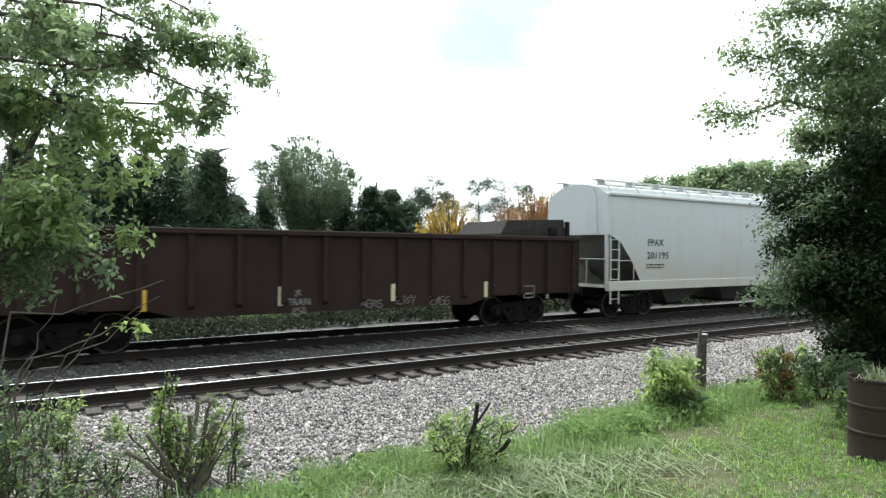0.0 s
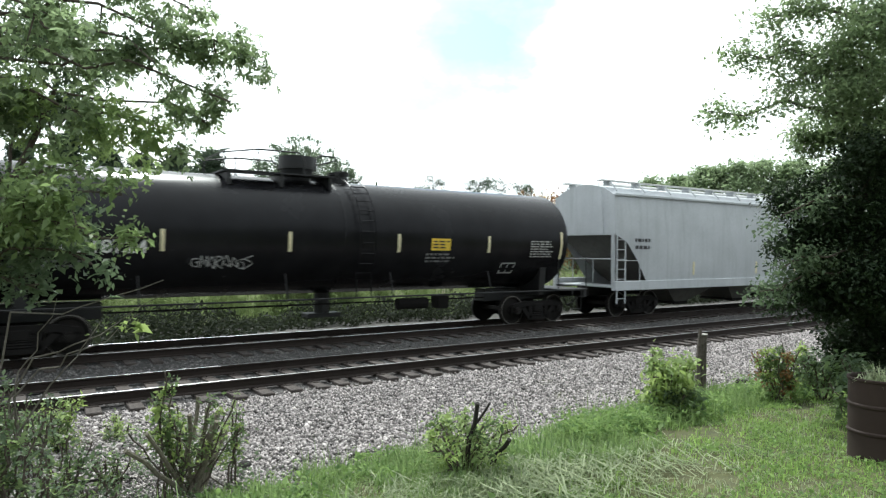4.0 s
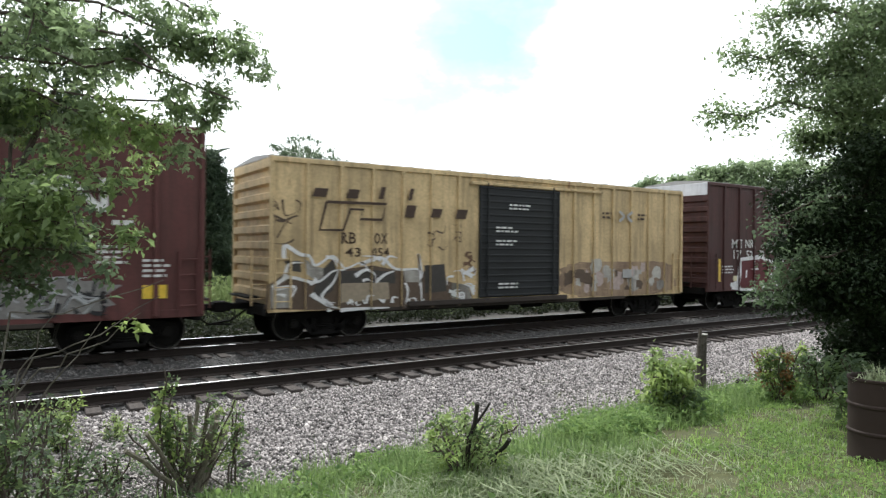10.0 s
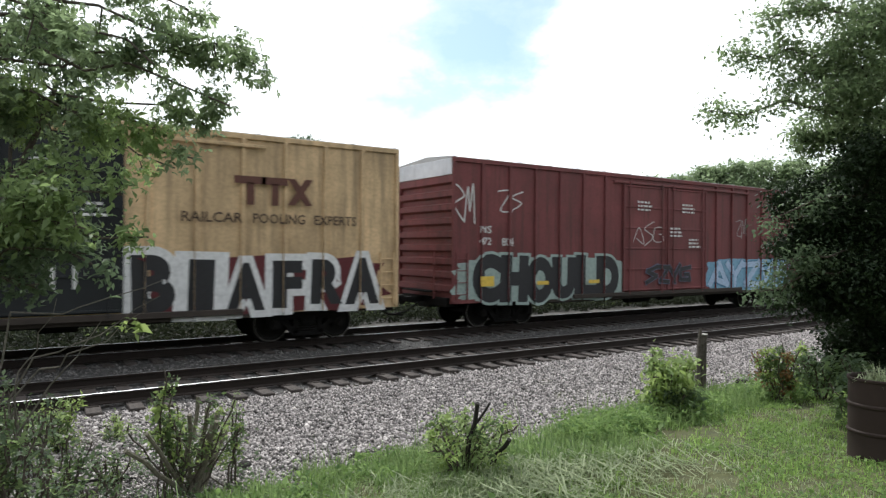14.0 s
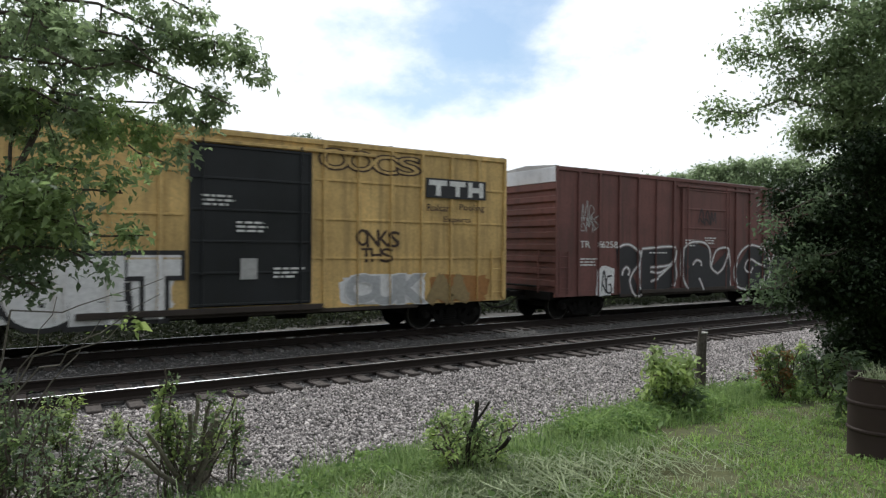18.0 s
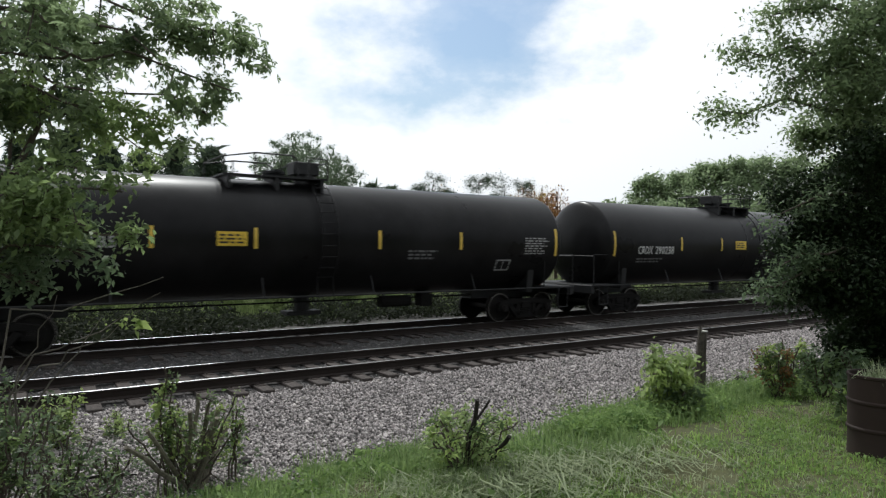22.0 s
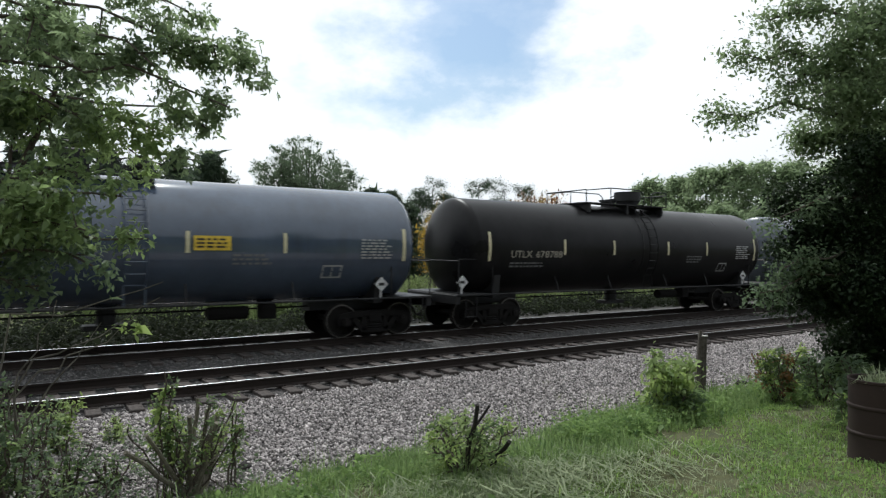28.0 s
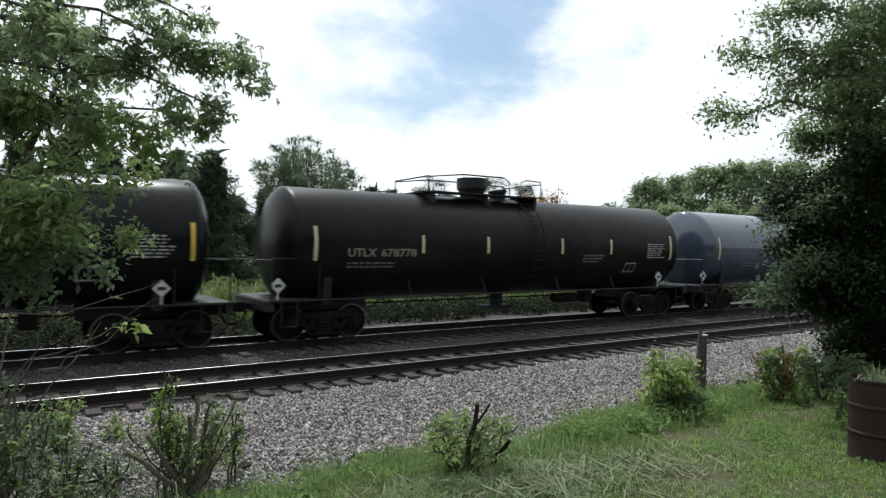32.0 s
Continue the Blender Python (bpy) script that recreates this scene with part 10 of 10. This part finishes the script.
for i, (p, h, w, n) in enumerate((((11.38, 28.44, 1.64), 3.5, 2.0, 1500), ((12.15, 26.73, 1.42), 3.0, 1.8, 1200), ((10.41, 29.09, 1.38), 2.6, 1.6, 900), ((14.80, 28.58, 1.31), 2.5, 1.6, 800), ((8.24, 30.52, 1.38), 1.9, 1.6, 600), ((5.27, 30.09, 1.21), 1.8, 1.8, 700), ((16.65, 27.36, 1.31), 2.0, 1.6, 600), ((18.96, 25.83, 1.31), 2.1, 1.6, 600),
                                  ((21.69, 25.22, 1.28), 2.2, 1.8, 700), ((24.56, 24.52, 1.24), 2.2, 1.8, 600), ((27.56, 23.73, 1.21), 2.0, 1.8, 500), ((3.13, 30.31, 1.25), 1.8, 1.6, 500), ((7.64, 34.52, 1.28), 1.6, 1.4, 400))):
    q = RNG.normal(0, 1, (n, 2)) * w * 0.42
    pts = np.array([(p[0] + a, p[1] + b, ground_z(p[0], p[1]) - 0.05) for a, b in q])
    hh = h * np.clip(1.05 - 0.16 * (q ** 2).sum(1) / (w * 0.42) ** 2, 0.3, 1.1)
    t = thing("reed_clump", "tall pale-green reedy clump in the field", "reeds", pose(0, 0, 0), "reeds beyond the railway")
    me = blade_mesh("foliage", pts, hh * 0.72, 0.02, REED, 0.12, 0.12)
    lv = part("foliage", me, None, t)
    lv["kind"] = "stuff"
    tops = np.repeat(pts, 3, 0) + np.stack([RNG.normal(0, 0.15, 3 * n), RNG.normal(0, 0.15, 3 * n), np.repeat(hh, 3) * RNG.uniform(0.15, 0.95, 3 * n)], 1)
    lv = part("leaves", leaf_mesh("leaves", tops, 0.17, REED, -0.5, 0.3), None, t)
    lv["kind"] = "stuff"


# ---------------------------------------------------------------- small things near the camera
def drum():
    at = (7.93, 3.32, 0.81)
    t = thing("steel_drum", "rusty brown open steel drum stuffed with grass clippings", "drum", pose(at[0], at[1], ground_z(at[0], at[1]) - 0.01))
    m = paint("rusty drum paint", (0.034, 0.022, 0.018), 0.8, 0.1, 0.5, 0.3, (0.085, 0.042, 0.026))
    prof = [(0.28, 0.0), (0.29, 0.02), (0.285, 0.04), (0.285, 0.28), (0.298, 0.295), (0.298, 0.315), (0.285, 0.33), (0.285, 0.57), (0.298, 0.585), (0.298, 0.605), (0.285, 0.62), (0.285, 0.85), (0.296, 0.862), (0.296, 0.88), (0.272, 0.88), (0.272, 0.62), (0.272, 0.05)]
    rings = [[(r * math.cos(2 * math.pi * i / 36), r * math.sin(2 * math.pi * i / 36), z) for i in range(36)] for r, z in prof]
    part("shell", Shape().loft(rings, caps=True), m, t, smooth=30)
    part("rim", Shape().loft([[((0.287 + 0.012 * math.cos(b)) * math.cos(a), (0.287 + 0.012 * math.cos(b)) * math.sin(a), 0.88 + 0.012 * math.sin(b)) for b in [j * math.pi / 3 for j in range(6)]] for a in [i * 2 * math.pi / 36 for i in range(37)]], caps=False), m, t)
    pts = np.stack([RNG.normal(0, 0.075, 260), RNG.normal(0, 0.075, 260), RNG.uniform(0.70, 0.84, 260)], 1)
    lv = part("hay", blade_mesh("hay", pts, 0.16, 0.012, HAY, 0.9), None, t, "pale dry grass clippings")
    lv["kind"] = "stuff"


def old_post():
    at = (10.25, 7.13, -0.09)
    z = ground_z(at[0], at[1])
    t = thing("fence_post", "weathered split wooden post leaning by the ballast", "post", pose(at[0], at[1], z, 0, 2, 10))
    wood = rocky("grey split timber", (0.06, 0.05, 0.042), (0.15, 0.13, 0.11), 16, 0.9, False, 0.8)
    s = Shape().loft([[(0.085 * k * math.cos(a) + dx, 0.075 * k * math.sin(a), zz) for a in [i * math.pi / 4 for i in range(8)]] for k, zz, dx in ((1.1, -0.2, 0), (1.05, 0.4, 0.0), (1.0, 0.95, 0.01), (0.92, 1.08, 0.02))])
    part("post", s, wood, t)
    part("split", Shape().loft([[(-0.075 + 0.05 * k * math.cos(a) + dx, 0.02 + 0.05 * k * math.sin(a), zz) for a in [i * math.pi / 3 for i in range(6)]] for k, zz, dx in ((1.2, -0.2, -0.05), (1.0, 0.6, -0.01), (0.6, 1.18, 0.03))]), wood, t)
    part("cap", Shape().box(-0.06, 0.10, -0.06, 0.06, 1.07, 1.095, 0.01), plain("bleached wood", (0.5, 0.48, 0.44)), t, "bleached sawn top")


def rock(label, at, size, m, seed, name="rock"):
    rr = random.Random(seed)
    bm = bmesh.new()
    bmesh.ops.create_icosphere(bm, subdivisions=2, radius=1)
    for v in bm.verts:
        k = 1 + 0.22 * noise.noise(v.co * 1.6 + Vector((seed, 0, 0)))
        v.co = Vector((v.co.x * size[0] * k, v.co.y * size[1] * k, v.co.z * size[2] * k))
    me = bpy.data.meshes.new(name)
    bm.to_mesh(me)
    bm.free()
    me.materials.append(m)
    z = bed_z(at[0], at[1]) if at[1] > lawn_edge(at[0]) else ground_z(at[0], at[1])
    tagged(new(name, me), label, name.replace("_", " ")).matrix_basis = pose(at[0], at[1], z + size[2] * 0.45, 0, 0, rr.uniform(0, 180))


drum()
old_post()
GREY = rocky("grey field stone", (0.22, 0.20, 0.19), (0.36, 0.33, 0.31), 9, 0.9, False, 0.6)
rock("brownish grey rock at the edge of the ballast", (5.69, 6.31, 0.17), (0.11, 0.08, 0.07), GREY, 1)
rock("pale flat stone at the edge of the ballast", (6.28, 6.16, 0.20), (0.13, 0.07, 0.05), GREY, 2)
rock("pale stone among the weeds", (5.89, 6.42, 0.21), (0.08, 0.06, 0.05), STONE, 3)
rock("dark lump of rubble on the gravel", (2.29, 7.60, 0.07), (0.10, 0.08, 0.07), CHAR, 4, name="rubble")
rock("dark lump of rubble on the gravel", (11.79, 7.30, 0.15), (0.13, 0.10, 0.07), CHAR, 5, name="rubble")
rock("small dark stone on the gravel", (7.11, 7.28, 0.17), (0.06, 0.05, 0.035), CHAR, 6)
rock("small grey stone on the gravel", (3.37, 7.24, 0.13), (0.06, 0.05, 0.04), GREY, 7)
rock("pale stone by the cut-back shrub", (4.73, 5.74, 0.11), (0.08, 0.06, 0.04), GREY, 8)
for k_, (a_, b_, r_) in enumerate((((0.20, 8.14, -0.10), (1.17, 7.86, -0.06), 0.022), ((5.86, 4.40, 0.03), (6.12, 4.82, 0.18), 0.010), ((5.02, 5.31, -0.01), (5.41, 5.42, 0.44), 0.007), ((4.99, 6.05, 0.19), (4.80, 6.42, 0.31), 0.008))):
    sh = Shape()
    za, zb = bed_z(a_[0], a_[1]) + 0.04, bed_z(b_[0], b_[1]) + 0.04
    limb(sh, (a_[0], a_[1], za), (b_[0], b_[1], zb), r_, r_ * 0.5, 0.02, 6, 0.06, random.Random(k_), 6)
    solid("fallen_branch", sh, CHAR if k_ == 0 else DEAD, "dark fallen branch lying on the gravel" if k_ == 0 else "thin dry stick lying in the grass", "branch")


# ---------------------------------------------------------------- what moves
STOPS = (0, 2, 4, 6, 8, 10, 12, 14, 16, 18, 20, 22, 24, 26, 28, 30, 32)


def motions():
    for car, u in TRAIN:
        walk(car, [(t, pose(u - run(t), FAR_Y, 0)) for t in STOPS])
    for w, u, k in WHEELS:
        # the wheels roll while they are within sight of the camera
        times = [i / FPS for i in range(0, 32 * FPS + 1) if -4 < u - run(i / FPS) < 30]
        if not times:
            walk(w, [(0, pose(k, 0, WR)), (32, pose(k, 0, WR))])
            continue
        d0 = run(times[0])
        rows = [(t, Matrix.Translation((k, 0, WR)) @ Matrix.Rotation(-(run(t) - d0) / WR, 4, "Y")) for t in times]
        if times[0] > 0.01:
            rows.insert(0, (0, rows[0][1]))
        if times[-1] < 31.99:
            rows.append((32, rows[-1][1]))
        walk(w, rows)
    for ob, rows in SWAY:
        walk(ob, rows)


motions()
